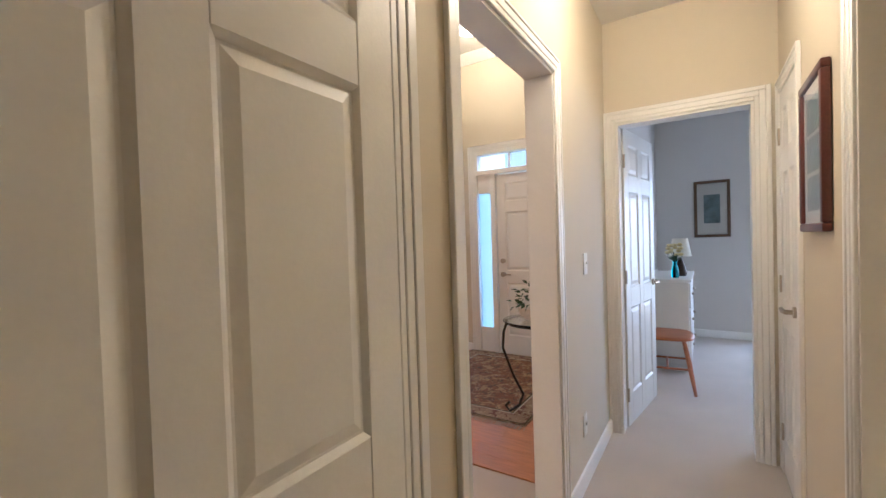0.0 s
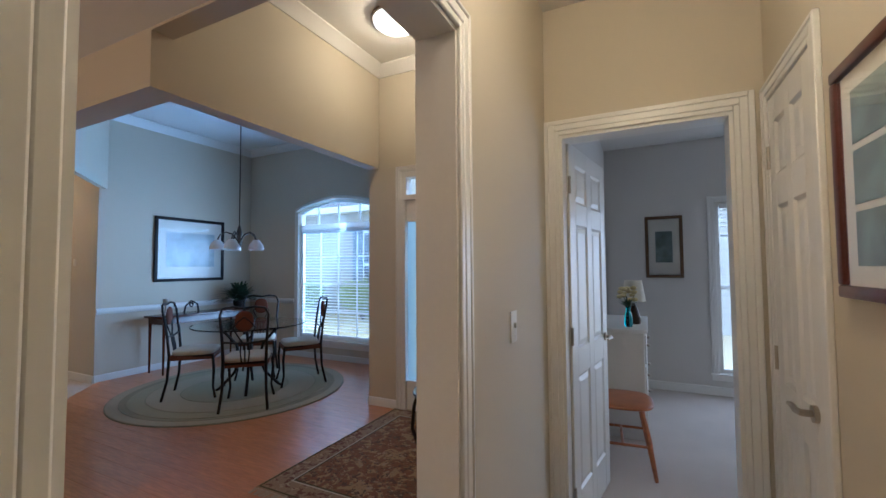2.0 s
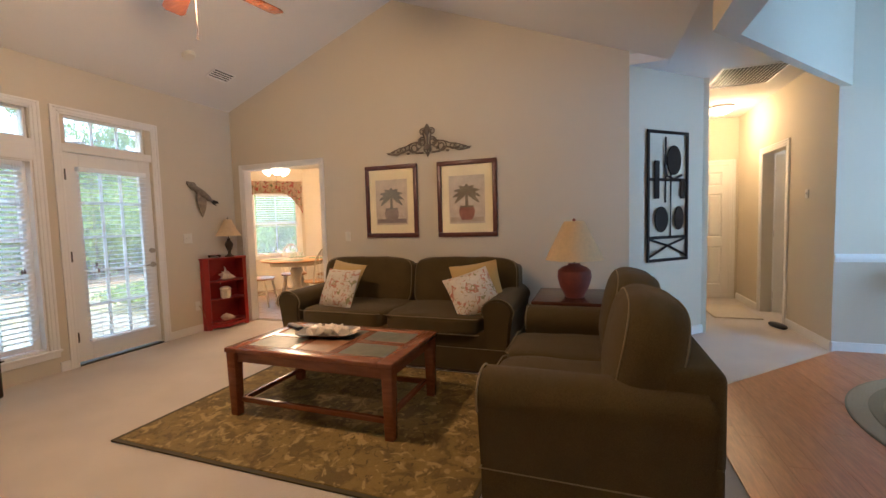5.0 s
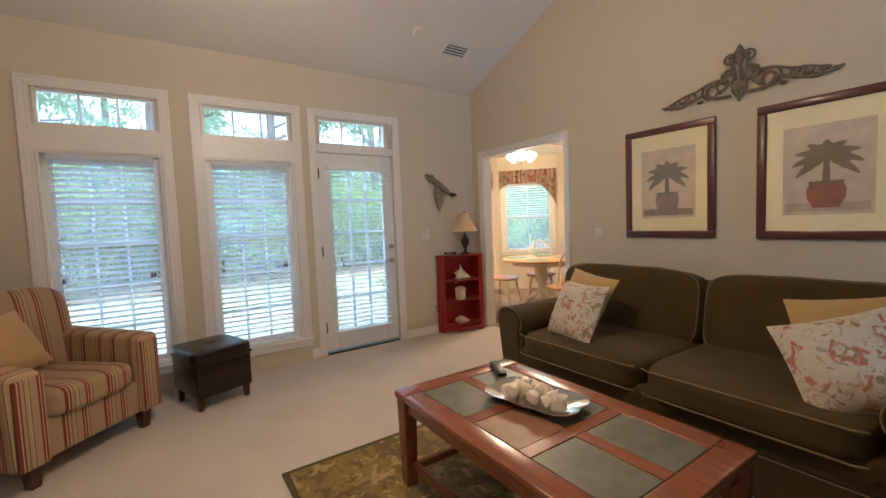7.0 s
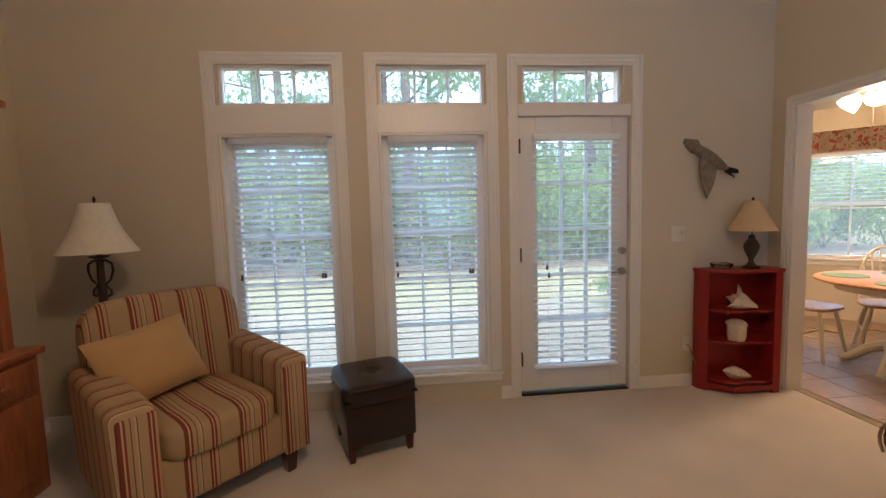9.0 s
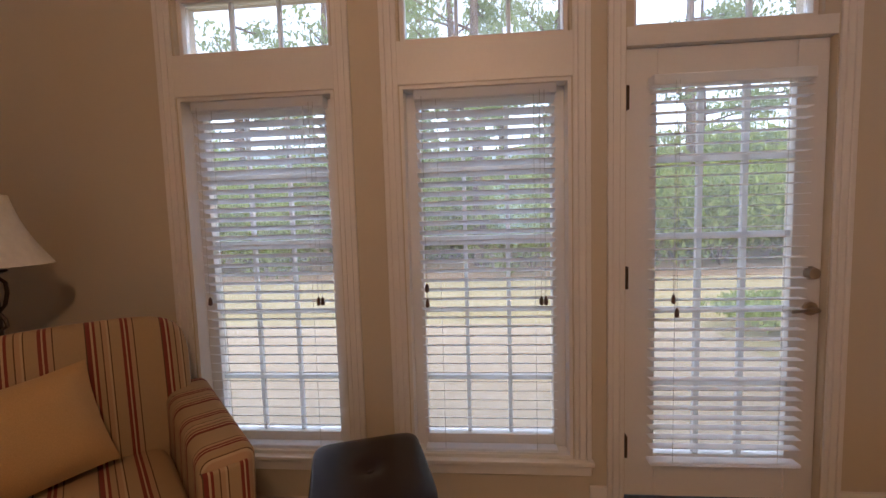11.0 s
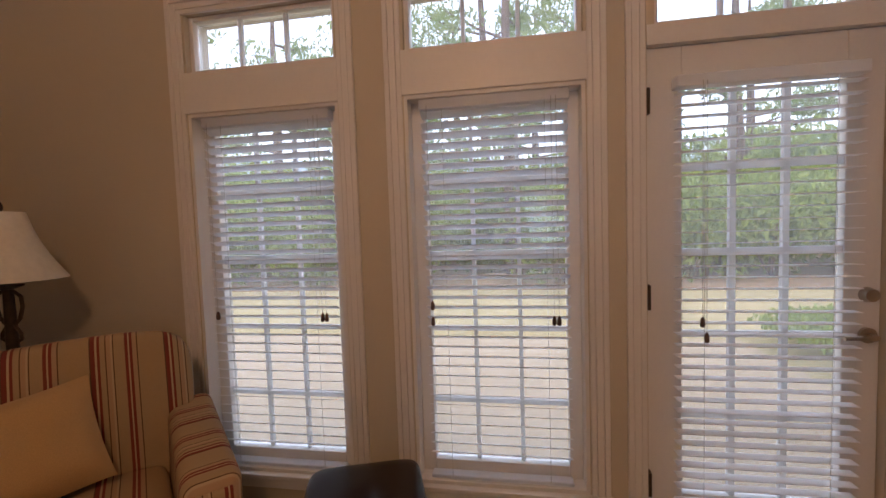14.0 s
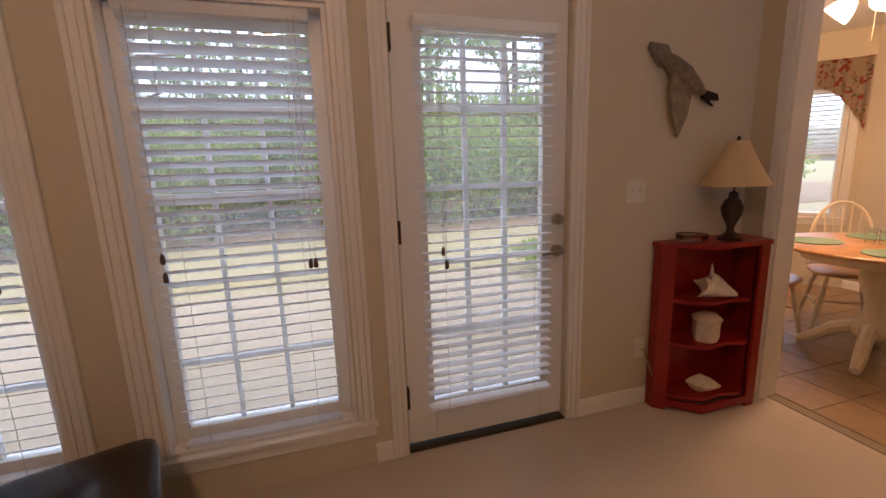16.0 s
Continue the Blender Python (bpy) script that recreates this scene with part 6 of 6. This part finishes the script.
flush_light("flush_light", -.03, 4.95, 3.439, .19, "round flush ceiling light glowing in the foyer")
flush_light("flush_light", -6.2, 4.38, 2.739, .16, "round flush ceiling light glowing in the corridor")
# unseen fixture, put in to go with the added hall bulb
flush_light("flush_light", 1.77, 3.03, 2.699, .15, "unseen round flush ceiling light added to light the hall")
framed("framed_prints", HE, 3.31, 1.585, -90, .188, .28, .03, FRAMEW, WHITEP, PRTEAL, .105, .212, "three teal lighthouse prints in a dark frame", 3)

# ---- bathroom ----
v = thing("vanity", 2.80, 3.22, 0, 0, "cream vanity cabinet with a marble top", "vanity")
part("cabinet", bx(B(), -.44, .60, -.25, .255, 0, .80, .004, 1), CREAMW, v)
part("countertop", bx(B(), -.45, .61, -.28, .255, .80, .835, .008, 2), COUNTER, v)
part("backsplash", bx(B(), -.45, .61, .235, .255, .835, .93, .004, 1), COUNTER, v)
part("basin", lathe(B(), [(.20, .838), (.215, .842), (.19, .837), (.02, .836)], 32, (.05, -.04, 0), cap=False), COUNTER, v)
fc = thing("faucet", 2.72, 3.38, .835, 0, "chrome two handle bathroom faucet", "faucet")
part("spout", tube(B(), [(0, 0, 0), (0, -.005, .10), (0, -.05, .135), (0, -.11, .11)], [.018, .014, .012, .011], 10), NICKEL, fc)
for s in (-1, 1):
    part("handle", tube(B(), [(s * .09, 0, 0), (s * .09, 0, .05), (s * .12, -.01, .075)], [.016, .012, .008], 8), NICKEL, fc)
part("plate", bx(B(), -.12, .12, -.025, .025, 0, .010, .004, 1), NICKEL, fc)
solo("wall_mirror", bx(B(), 2.36, 2.885, 3.466, 3.4795, .95, 1.95, .002, 1), MIRROR, label="frameless bathroom mirror over the vanity", category="mirror")
vl = thing("vanity_light", 2.75, 3.48, 2.14, 0, "nickel vanity light with lit frosted bell shades", "wall light")
part("bar", bx(B(), -.26, .26, -.03, 0, -.03, .03, .006, 2), NICKEL, vl)
for k in (-.18, .02, .22):
    part("arm", tube(B(), [(k, -.03, .0), (k, -.10, .03), (k, -.13, .0), (k, -.13, -.02)], .008, 6), NICKEL, vl)
    bm = shade(B(), .075, .028, -.125, -.01, -.2, 20, t=.003)
    xf(bm.verts, Matrix.Translation((k, -.13, -.01)))
    part("shade", bm, LITV, vl, "lit frosted glass shade")
solo("soap_bottle", lathe(B(), [(.03, 0), (.032, .01), (.03, .10), (.012, .12), (.010, .16)], 16), mat("green_soap", (.05, .22, .12), .2), 2.95, 3.30, .8355, 0, "green soap bottle on the vanity", "bottle")
curtain = [(1.15 + .045 * k, 3.55 + .035 * math.sin(k * 1.1)) for k in range(36)]
bm = B()
lo = [bm.verts.new((b, a, .15)) for a, b in curtain]
hi = [bm.verts.new((b, a, 1.95)) for a, b in curtain]
for k in range(35):
    bm.faces.new((lo[k], lo[k + 1], hi[k + 1], hi[k]))
bmesh.ops.solidify(bm, geom=bm.faces[:], thickness=.004)
solo("shower_curtain", bm, mat("pale_curtain", (.80, .74, .52), .8), label="pale pleated shower curtain", category="curtain")
solo("curtain_rod", tube(B(), [(3.55, 1.0, 1.97), (3.55, 3.48, 1.97)], .012, 10), NICKEL, label="chrome shower curtain rod", category="rod")

# ---- bedroom ----
d = thing("dresser", 1.545, 6.30, 0, 0, "white painted dresser against the bedroom wall", "dresser")
part("carcass", bx(B(), -.20, .19, -.48, .48, .06, .85, .005, 1), TRIM, d)
part("top", bx(B(), -.21, .215, -.505, .505, .85, .88, .008, 2), TRIM, d)
for k in range(3):
    dr = part("drawer", bx(B(), .19, .205, -.45, .45, .10 + k * .25, .33 + k * .25, .006, 2), TRIM, d)
    for s in (-1, 1):
        part("knob", puffy(B(), (.218, s * .22, .215 + k * .25), (.014, .014, .014), 2, 5), NICKEL, dr)
part("plinth", bx(B(), -.19, .18, -.46, .46, 0, .06), TRIM, d)
vs_ = thing("flower_vase", 1.62, 5.95, .88, 0, "teal glass vase holding cream flowers", "vase")
part("vase", lathe(B(), [(.035, 0), (.045, .03), (.04, .12), (.022, .19), (.03, .24)], 20), TEAL, vs_)
rnd = random.Random(3)
for k in range(14):
    part("bloom", puffy(B(), (rnd.uniform(-.09, .09), rnd.uniform(-.09, .09), rnd.uniform(.30, .46)), (.032, .032, .024), 2, 5), FLOWER, vs_)
bm = fronds(B(), 26, .2, rnd, .012, .2)
xf(bm.verts, pose(0, 0, .22))
part("stems", bm, PLANTL, vs_)
vs_.scale = (.78, .78, .72)
bl_ = thing("table_lamp", 1.655, 6.16, .88, 0, "small tan lamp on the white dresser", "table lamp")
part("base", lathe(B(), [(.05, 0), (.06, .03), (.03, .14), (.012, .18)], 16), BRONZE, bl_)
part("shade", shade(B(), .10, .07, .20, .38, 0, 24), SHADE, bl_, "cream drum lampshade")
framed("framed_print", 1.945, 7.46, 1.60, 0, .19, .35, .035, GOLDF, WHITEP, PRTEAL, .085, .20, "green garden print in a gilt frame on the bedroom wall")


def windsor(name, x, y, rz, frame_m, seat_m, label, group, z=0.0, hoop=True):
    c = thing(name, x, y, z, rz, label, "chair", group)
    bm = puffy(B(), (0, 0, .445), (.215, .205, .022), 3.2, 10)
    part("seat", bm, seat_m, c)
    for sx in (-1, 1):
        for sy in (-1, 1):
            part("leg", tube(B(), [(sx * .13, sy * .12, .435), (sx * .165, sy * .155, .25), (sx * .205, sy * .195, 0)], [.015, .020, .012], 8), frame_m, c)
        part("side_stretcher", tube(B(), [(sx * .172, -.16, .20), (sx * .172, .16, .20)], [.010, .010], 6), frame_m, c)
    part("stretcher", tube(B(), [(-.172, 0, .20), (.172, 0, .20)], .010, 6), frame_m, c)
    if hoop:
        pts = [(.19 * math.cos(math.pi * k / 14) * (1 + .12 * math.sin(math.pi * k / 14)), .17 + .07 * math.sin(math.pi * k / 14), .455 + .50 * math.sin(math.pi * k / 14) ** .75) for k in range(15)]
        part("hoop_back", tube(B(), pts, .012, 8), frame_m, c)
        for k in range(-3, 4):
            f = k / 3.7
            top = math.sqrt(max(0, 1 - f * f)) ** .75
            part("spindle", tube(B(), [(f * .15, .165, .455), (f * .205, .17 + .07 * top, .455 + .50 * top)], .006, 6), frame_m, c)
    else:
        for s in (-1, 1):
            part("back_post", tube(B(), [(s * .17, .16, .45), (s * .185, .22, .90)], .014, 8), frame_m, c)
        for zz in (.62, .84):
            part("back_slat", bx(B(), -.18, .18, .185 + (zz - .45) * .1, .20 + (zz - .45) * .1, zz - .03, zz + .03, .005, 1), frame_m, c)
    return c


windsor("side_chair", 1.58, 5.36, 95, CHAIRW, CHAIRW, "orange maple side chair facing the dresser wall", "", 0, False)

# ---- breakfast nook ----
nt = thing("breakfast_table", -5.08, -1.80, .009, 0, "round oak topped table on a cream pedestal", "dining table")
part("tabletop", lathe(B(), [(.002, .725), (.52, .725), (.54, .735), (.54, .748), (.53, .755), (.002, .755)], 56), OAKSEAT, nt)
part("apron", lathe(B(), [(.40, .66), (.40, .725)], 40), CREAMW, nt)
part("pedestal", lathe(B(), [(.09, .16), (.10, .22), (.06, .30), (.05, .38), (.085, .48), (.10, .56), (.07, .62), (.12, .66)], 24), CREAMW, nt)
for k in range(4):
    a = radians(20 + 90 * k)
    part("foot", tube(B(), [(.06 * math.cos(a), .06 * math.sin(a), .22), (.18 * math.cos(a), .18 * math.sin(a), .17), (.30 * math.cos(a), .30 * math.sin(a), .06), (.36 * math.cos(a), .36 * math.sin(a), .03)], [.045, .04, .034, .028], 8), CREAMW, nt)
for k in range(4):
    a = radians(35 + 90 * k)
    bm = lathe(B(), [(.002, 0), (.15, 0), (.15, .005), (.002, .005)], 32)
    solo("placemat", bm, PLACEMAT, -5.08 + .34 * math.cos(a), -1.80 + .34 * math.sin(a), .765, 0, "sage green oval placemat on the oak table", "placemat", "placemats")
for k, (dx, dy) in enumerate(((.05, .02), (-.06, .05), (.0, -.08))):
    solo("drinking_glass", lathe(B(), [(.025, 0), (.032, .10), (.029, .10), (.023, .006)], 18, cap=False), TABLEGLASS, -5.08 + dx, -1.80 + dy, .7655, 0, "clear drinking glass on the oak table", "glass", "drinking glasses")
first_w = windsor("windsor_chair", -4.86, -2.34, 200, CREAMW, OAKSEAT, "cream windsor chair with an oak seat at the table", "windsor chairs", .009)
for q in ((-4.82, -1.16, -25), (-5.66, -1.56, 70), (-5.52, -2.22, 135)):
    copy_thing(first_w, pose(q[0], q[1], .009, 0, 0, q[2]))


def swag(name, m, x0, x1, z1, dep, tail, label):
    """A gathered floral valance with a deeper tail at one end."""
    vl2 = tagged(new(name), label, "valance", "floral valances")
    vl2.matrix_basis = m
    bm = B()
    n = 60
    top, bot = [], []
    for k in range(n + 1):
        f = k / n
        x = x0 + (x1 - x0) * f
        yy = -.06 - .022 * math.sin(k * 1.35)
        edge = max(0, (f - .62) / .38) ** 1.8 * tail + max(0, (.18 - f) / .18) ** 1.8 * tail * .3
        top.append(bm.verts.new((x, -.05, z1)))
        bot.append(bm.verts.new((x, yy, z1 - dep - edge)))
    for k in range(n):
        bm.faces.new((top[k], top[k + 1], bot[k + 1], bot[k]))
    bmesh.ops.solidify(bm, geom=bm.faces[:], thickness=.006)
    part("cloth", bm, VALANCE, vl2)
    part("rod", tube(B(), [(x0 - .02, -.045, z1 - .01), (x1 + .02, -.045, z1 - .01)], .010, 8), CREAMW, vl2)


swag("valance", pose(-5.95, -3.65, 0, 0, 0, 135), .04, 1.06, 2.22, .26, .42, "floral valance with a deep tail over the window")
swag("valance", pose(-5.95, -3.65, 0, 0, 0, 180), -1.12, -.14, 2.22, .26, .10, "floral valance over the window")


def wheel():
    wl = thing("wheel_clock", -6.72, -1.62, 1.66, 90, "dark iron wheel shaped clock on the nook wall", "clock")
    for r, t in ((.27, .011), (.17, .008)):
        part("rim", tube(B(), [(r * math.cos(k * math.pi / 18), -.02, r * math.sin(k * math.pi / 18)) for k in range(36)], t, 6, True), IRON, wl)
    for k in range(12):
        a = math.pi * k / 6
        part("spoke", tube(B(), [(.06 * math.cos(a), -.02, .06 * math.sin(a)), (.265 * math.cos(a), -.02, .265 * math.sin(a))], .007, 5), IRON, wl)
    part("hub", lathe(B(), [(.06, 0), (.06, .02), (.02, .03)], 20), IRON, wl).matrix_basis = pose(0, -.005, 0, 90)


wheel()
solo("bath_mat", bx(B(), -.42, .42, -.26, .26, 0, .018, .007, 2), mat("cream_mat_pile", (.60, .52, .40), .95, bump=(200, .006)), -5.95, 4.45, 0, 0, "cream bath mat on the corridor carpet", "mat")
bm = puffy(B(), (0, 0, .025), (.13, .045, .03), 2.6, 8)
solo("shoe", bm, BLACKP, -5.17, 4.72, 0, 15, "dark shoe lying by the corridor wall", "shoe")

# ---- outdoors ----
g = bx(B(), -160, 160, -200, 200, -.32, -.20)
setting("ground", g, GRASS, "dry tan winter lawn")
setting("patio", bx(B(), -4.15, 4.5, -5.5, WY - .17, -.20, -.09, .01, 1), PATIO, "pinkish tan concrete patio")
setting("straw_bed", bx(B(), -30, 30, -30, -10.0, -.20, -.17), STRAW, "brown pine straw under the trees")
setting("porch", bx(B(), -1.0, 2.6, YF + .15, 9.2, -.20, -.03), PATIO, "concrete front porch")


def leaf_cloud(blobs, rnd, size, per):
    """Many small leaf blades scattered through ellipsoids."""
    vs, fs = [], []
    for (cx, cy, cz), (rx, ry, rz_) in blobs:
        for _ in range(per):
            while True:
                q = Vector((rnd.uniform(-1, 1), rnd.uniform(-1, 1), rnd.uniform(-1, 1)))
                if .35 < q.length < 1:
                    break
            p = Vector((cx + q.x * rx, cy + q.y * ry, cz + q.z * rz_))
            m = Euler((rnd.uniform(0, 6), rnd.uniform(0, 6), rnd.uniform(0, 6))).to_matrix()
            s = size * rnd.uniform(.6, 1.4)
            k = len(vs)
            vs += [p + m @ Vector(c) * s for c in ((-1, 0, 0), (0, -.38, .08), (1, 0, 0), (0, .38, .08))]
            fs.append((k, k + 1, k + 2, k + 3))
    me = bpy.data.meshes.new("foliage")
    me.from_pydata([tuple(q) for q in vs], [], fs)
    return me


def pine(seed, x, y, h, lean=0):
    rnd = random.Random(seed)
    t = thing("pine_tree", x, y, -.2, rnd.uniform(0, 360), "tall loblolly pine behind the lawn", "tree", "pines behind the lawn")
    pts = [(0, 0, -.1), (.05, .02, h * .25), (.02, .08, h * .55), (.10, .02, h * .8), (.06, .0, h)]
    part("trunk", tube(B(), pts, [.22, .18, .14, .09, .02], 9), BARK, t)
    blobs = []
    for k in range(15):
        f = rnd.uniform(.22, 1)
        a = rnd.uniform(0, 6.283)
        ln = (1.15 - f) * h * .26 + .5
        p0, p1 = Vector((.05, .04, h * f)), Vector((ln * math.cos(a), ln * math.sin(a), h * f + ln * .22))
        part("limb", tube(B(), [p0, (p0 + p1) / 2 - Vector((0, 0, .08)), p1], [.05, .035, .012], 5), BARK, t)
        blobs += [(tuple(p1), (.75, .75, .42)), (tuple(p0.lerp(p1, .65)), (.55, .55, .32))]
    me = leaf_cloud(blobs, rnd, .10, 100)
    me.materials.append(NEEDLE)
    ob = new("crown", me)
    ob.parent = t
    return t


pines = [pine(k, *q) for k, q in enumerate(((-4.2, -13.5, 11), (-.6, -15.5, 13), (2.6, -13.2, 10)))]
rnd = random.Random(21)
for k, q in enumerate(((-8.5, -16), (-6.4, -19), (-2.5, -20), (.9, -21), (4.5, -18.5), (6.6, -15.5), (-10.8, -20), (-13, -16.5), (11.5, -17), (-1.5, -14.3), (-11.8, -13.5))):
    copy_thing(pines[k % 3], pose(q[0], q[1] + 1.8, -.2, rnd.uniform(-3, 3), rnd.uniform(-3, 3), rnd.uniform(0, 360)))


def shrub(seed, x, y, r, h, label, per=260, size=.07):
    rnd = random.Random(seed)
    t = thing("shrub", x, y, -.2, rnd.uniform(0, 360), label, "shrub", "garden shrubs")
    for k in range(4):
        a = k * 1.57
        part("stem", tube(B(), [(0, 0, 0), (.4 * r * math.cos(a), .4 * r * math.sin(a), h * .5)], [.025, .012], 5), BARK, t)
    blobs = [((rnd.uniform(-.5, .5) * r, rnd.uniform(-.5, .5) * r, h * rnd.uniform(.26, .74)), (r * rnd.uniform(.45, .7), r * rnd.uniform(.45, .7), h * rnd.uniform(.25, .38))) for _ in range(9)]
    me = leaf_cloud(blobs, rnd, size, per)
    me.materials.append(LEAF)
    ob = new("foliage", me)
    ob.parent = t
    return t


sh = shrub(31, -5.15, -5.25, .95, .50, "low spreading green shrub beside the patio", 420, .05)
big = [shrub(40 + k, x, y, r, h, "tall leafy hedge shrub before the pines", 320, .11) for k, (x, y, r, h) in enumerate(((-2.8, -10.9, 1.7, 3.1), (.8, -11.1, 1.8, 2.9), (4.2, -11.6, 1.7, 3.3)))]
rnd = random.Random(5)
for k in range(11):
    copy_thing(big[k % 3], pose(-6.0 - 1.9 * k + (22 if k > 6 else 0) + (0 if k <= 6 else 1.9 * 7 - 9.5 + (k - 7) * 3.8), -10.9 - rnd.uniform(0, 1.0), -.2, 0, 0, rnd.uniform(0, 360)))
for k in range(16):
    wood_edge = copy_thing(big[k % 3], pose(-22 + 2.9 * k, -17.5 - rnd.uniform(0, 5), -.2, 0, 0, rnd.uniform(0, 360)))
    wood_edge.scale = (1.7, 1.7, 1.2 + .9 * rnd.random())
for k in range(15):
    thicket = copy_thing(big[(k + 1) % 3], pose(-16 + 2.1 * k, -13.6 - rnd.uniform(0, 1.5), -.2, 0, 0, rnd.uniform(0, 360)))
    thicket.scale = (1.3, 1.3, .85 + .8 * rnd.random())
for k, q in enumerate((-8.6, -6.1, -4.4, -2.4)):
    bush = copy_thing(sh, pose(q, 12.5, -.2, 0, 0, 40 + 70 * k))
    bush.scale = (.8, .8, 2.2)


def neighbour():
    h = thing("neighbour_house", -4.0, 13.5, -.2, 0, "cream sided neighbour house with blue grey shutters", "house")
    bm = B()
    bx(bm, -9, 8, 0, 8, 0, 3.6)
    part("wall", bm, SIDING, h)
    src = None
    for k in range(24):
        if src is None:
            src = part("siding_board", bx(B(), -9.02, 8.02, -.022, .0, 0, .135, .004, 1), SIDING, h)
        else:
            again(src, "siding_board", h, (0, 0, .15 * k))
    part("roof", prism(B(), [(-.5, 3.60), (4, 6.0), (8.5, 3.60)], -9.4, 8.4, "x"), ROOFM, h)
    part("fascia", bx(B(), -9.4, 8.4, -.53, -.50, 3.44, 3.64, .01, 1), TRIM, h, "white fascia board")
    part("soffit", bx(B(), -9.4, 8.4, -.50, .0, 3.46, 3.48), TRIM, h, "white soffit")
    for x in (-6.6, -2.27, 2.6):
        wn = part("window", bx(B(), x - .55, x + .55, -.05, -.01, .55, 2.85, .01, 1), TRIM, h)
        for a in (-.26, .26):
            for z in (1.15, 2.25):
                part("pane", bx(B(), x + a - .22, x + a + .22, -.062, -.05, z - .50, z + .50), mat_dark, wn)
        for s in (-1, 1):
            part("shutter", bx(B(), x + s * .78 - .2, x + s * .78 + .2, -.06, -.01, .35, 2.95, .01, 1), SHUTTER, h)


mat_dark = mat("dark_pane", (.03, .04, .05), .08)
neighbour()


# ---- floor pieces ----
def clip(poly, a, b, c):
    """What of a flat outline has a x + b y >= c."""
    out = []
    for k, p in enumerate(poly):
        q = poly[(k + 1) % len(poly)]
        fp, fq = a * p[0] + b * p[1] - c, a * q[0] + b * q[1] - c
        if fp >= 0:
            out.append(p)
        if fp * fq < 0:
            t = fp / (fp - fq)
            out.append((p[0] + t * (q[0] - p[0]), p[1] + t * (q[1] - p[1])))
    return out


wood = tagged(thing("floor_foyer", 0, 0, 0, 0, "reddish laminate plank floor of foyer and dining room"), kind="structure")
rnd = random.Random(9)
PW, PL, G = .128, 1.22, .0006
whole = None
row, y = 0, 3.42
while y < YD:
    x = XD - rnd.uniform(0, PL)
    while x < HW:
        a, b, c0, c1 = max(x, XD) + G, min(x + PL, HW) - G, y + G, min(y + PW, YD) - G
        if y >= YF - .01:
            b = min(b, -.79)
        if b - a > .02:
            poly = clip([(a, c0), (b, c0), (b, c1), (a, c1)], 1, 1, .552)
            if len(poly) > 2:
                if poly == [(a, c0), (b, c0), (b, c1), (a, c1)] and abs(b - a - PL + 2 * G) < 1e-6 and abs(c1 - c0 - PW + 2 * G) < 1e-6:
                    if whole is None:
                        whole = mesh_of("plank", bx(B(), 0, PL - 2 * G, 0, PW - 2 * G, .004, .009, .0004, 1), PLANK)
                    ob = new("plank", whole)
                    ob.parent, ob.location = wood, (a, c0, 0)
                else:
                    part("plank", prism(B(), poly, .004, .009), PLANK, wood)
        x += PL
    y += PW
tiles = tagged(thing("floor_nook", 0, 0, 0, 0, "tan stone look tile floor of the breakfast nook"), kind="structure")
TS = .305
whole = None
for i in range(10):
    for j in range(18):
        a, c0 = NK - (i + 1) * TS, -3.65 + j * TS
        poly = [(a + .002, c0 + .002), (a + TS - .002, c0 + .002), (a + TS - .002, min(c0 + TS - .002, 1.5)), (a + .002, min(c0 + TS - .002, 1.5))]
        if c0 > 1.45:
            continue
        full = clip(clip(poly, 1, 1, -9.59), 1, 0, -6.72)
        if len(full) == 4 and full == poly and c0 + TS < 1.5:
            if whole is None:
                whole = mesh_of("tile", bx(B(), 0, TS - .004, 0, TS - .004, .004, .009, .0012, 1), TILE)
            ob = new("tile", whole)
            ob.parent, ob.location = tiles, (a + .002, c0 + .002, 0)
        elif len(full) > 2:
            part("tile", prism(B(), full, .004, .009), TILE, tiles)
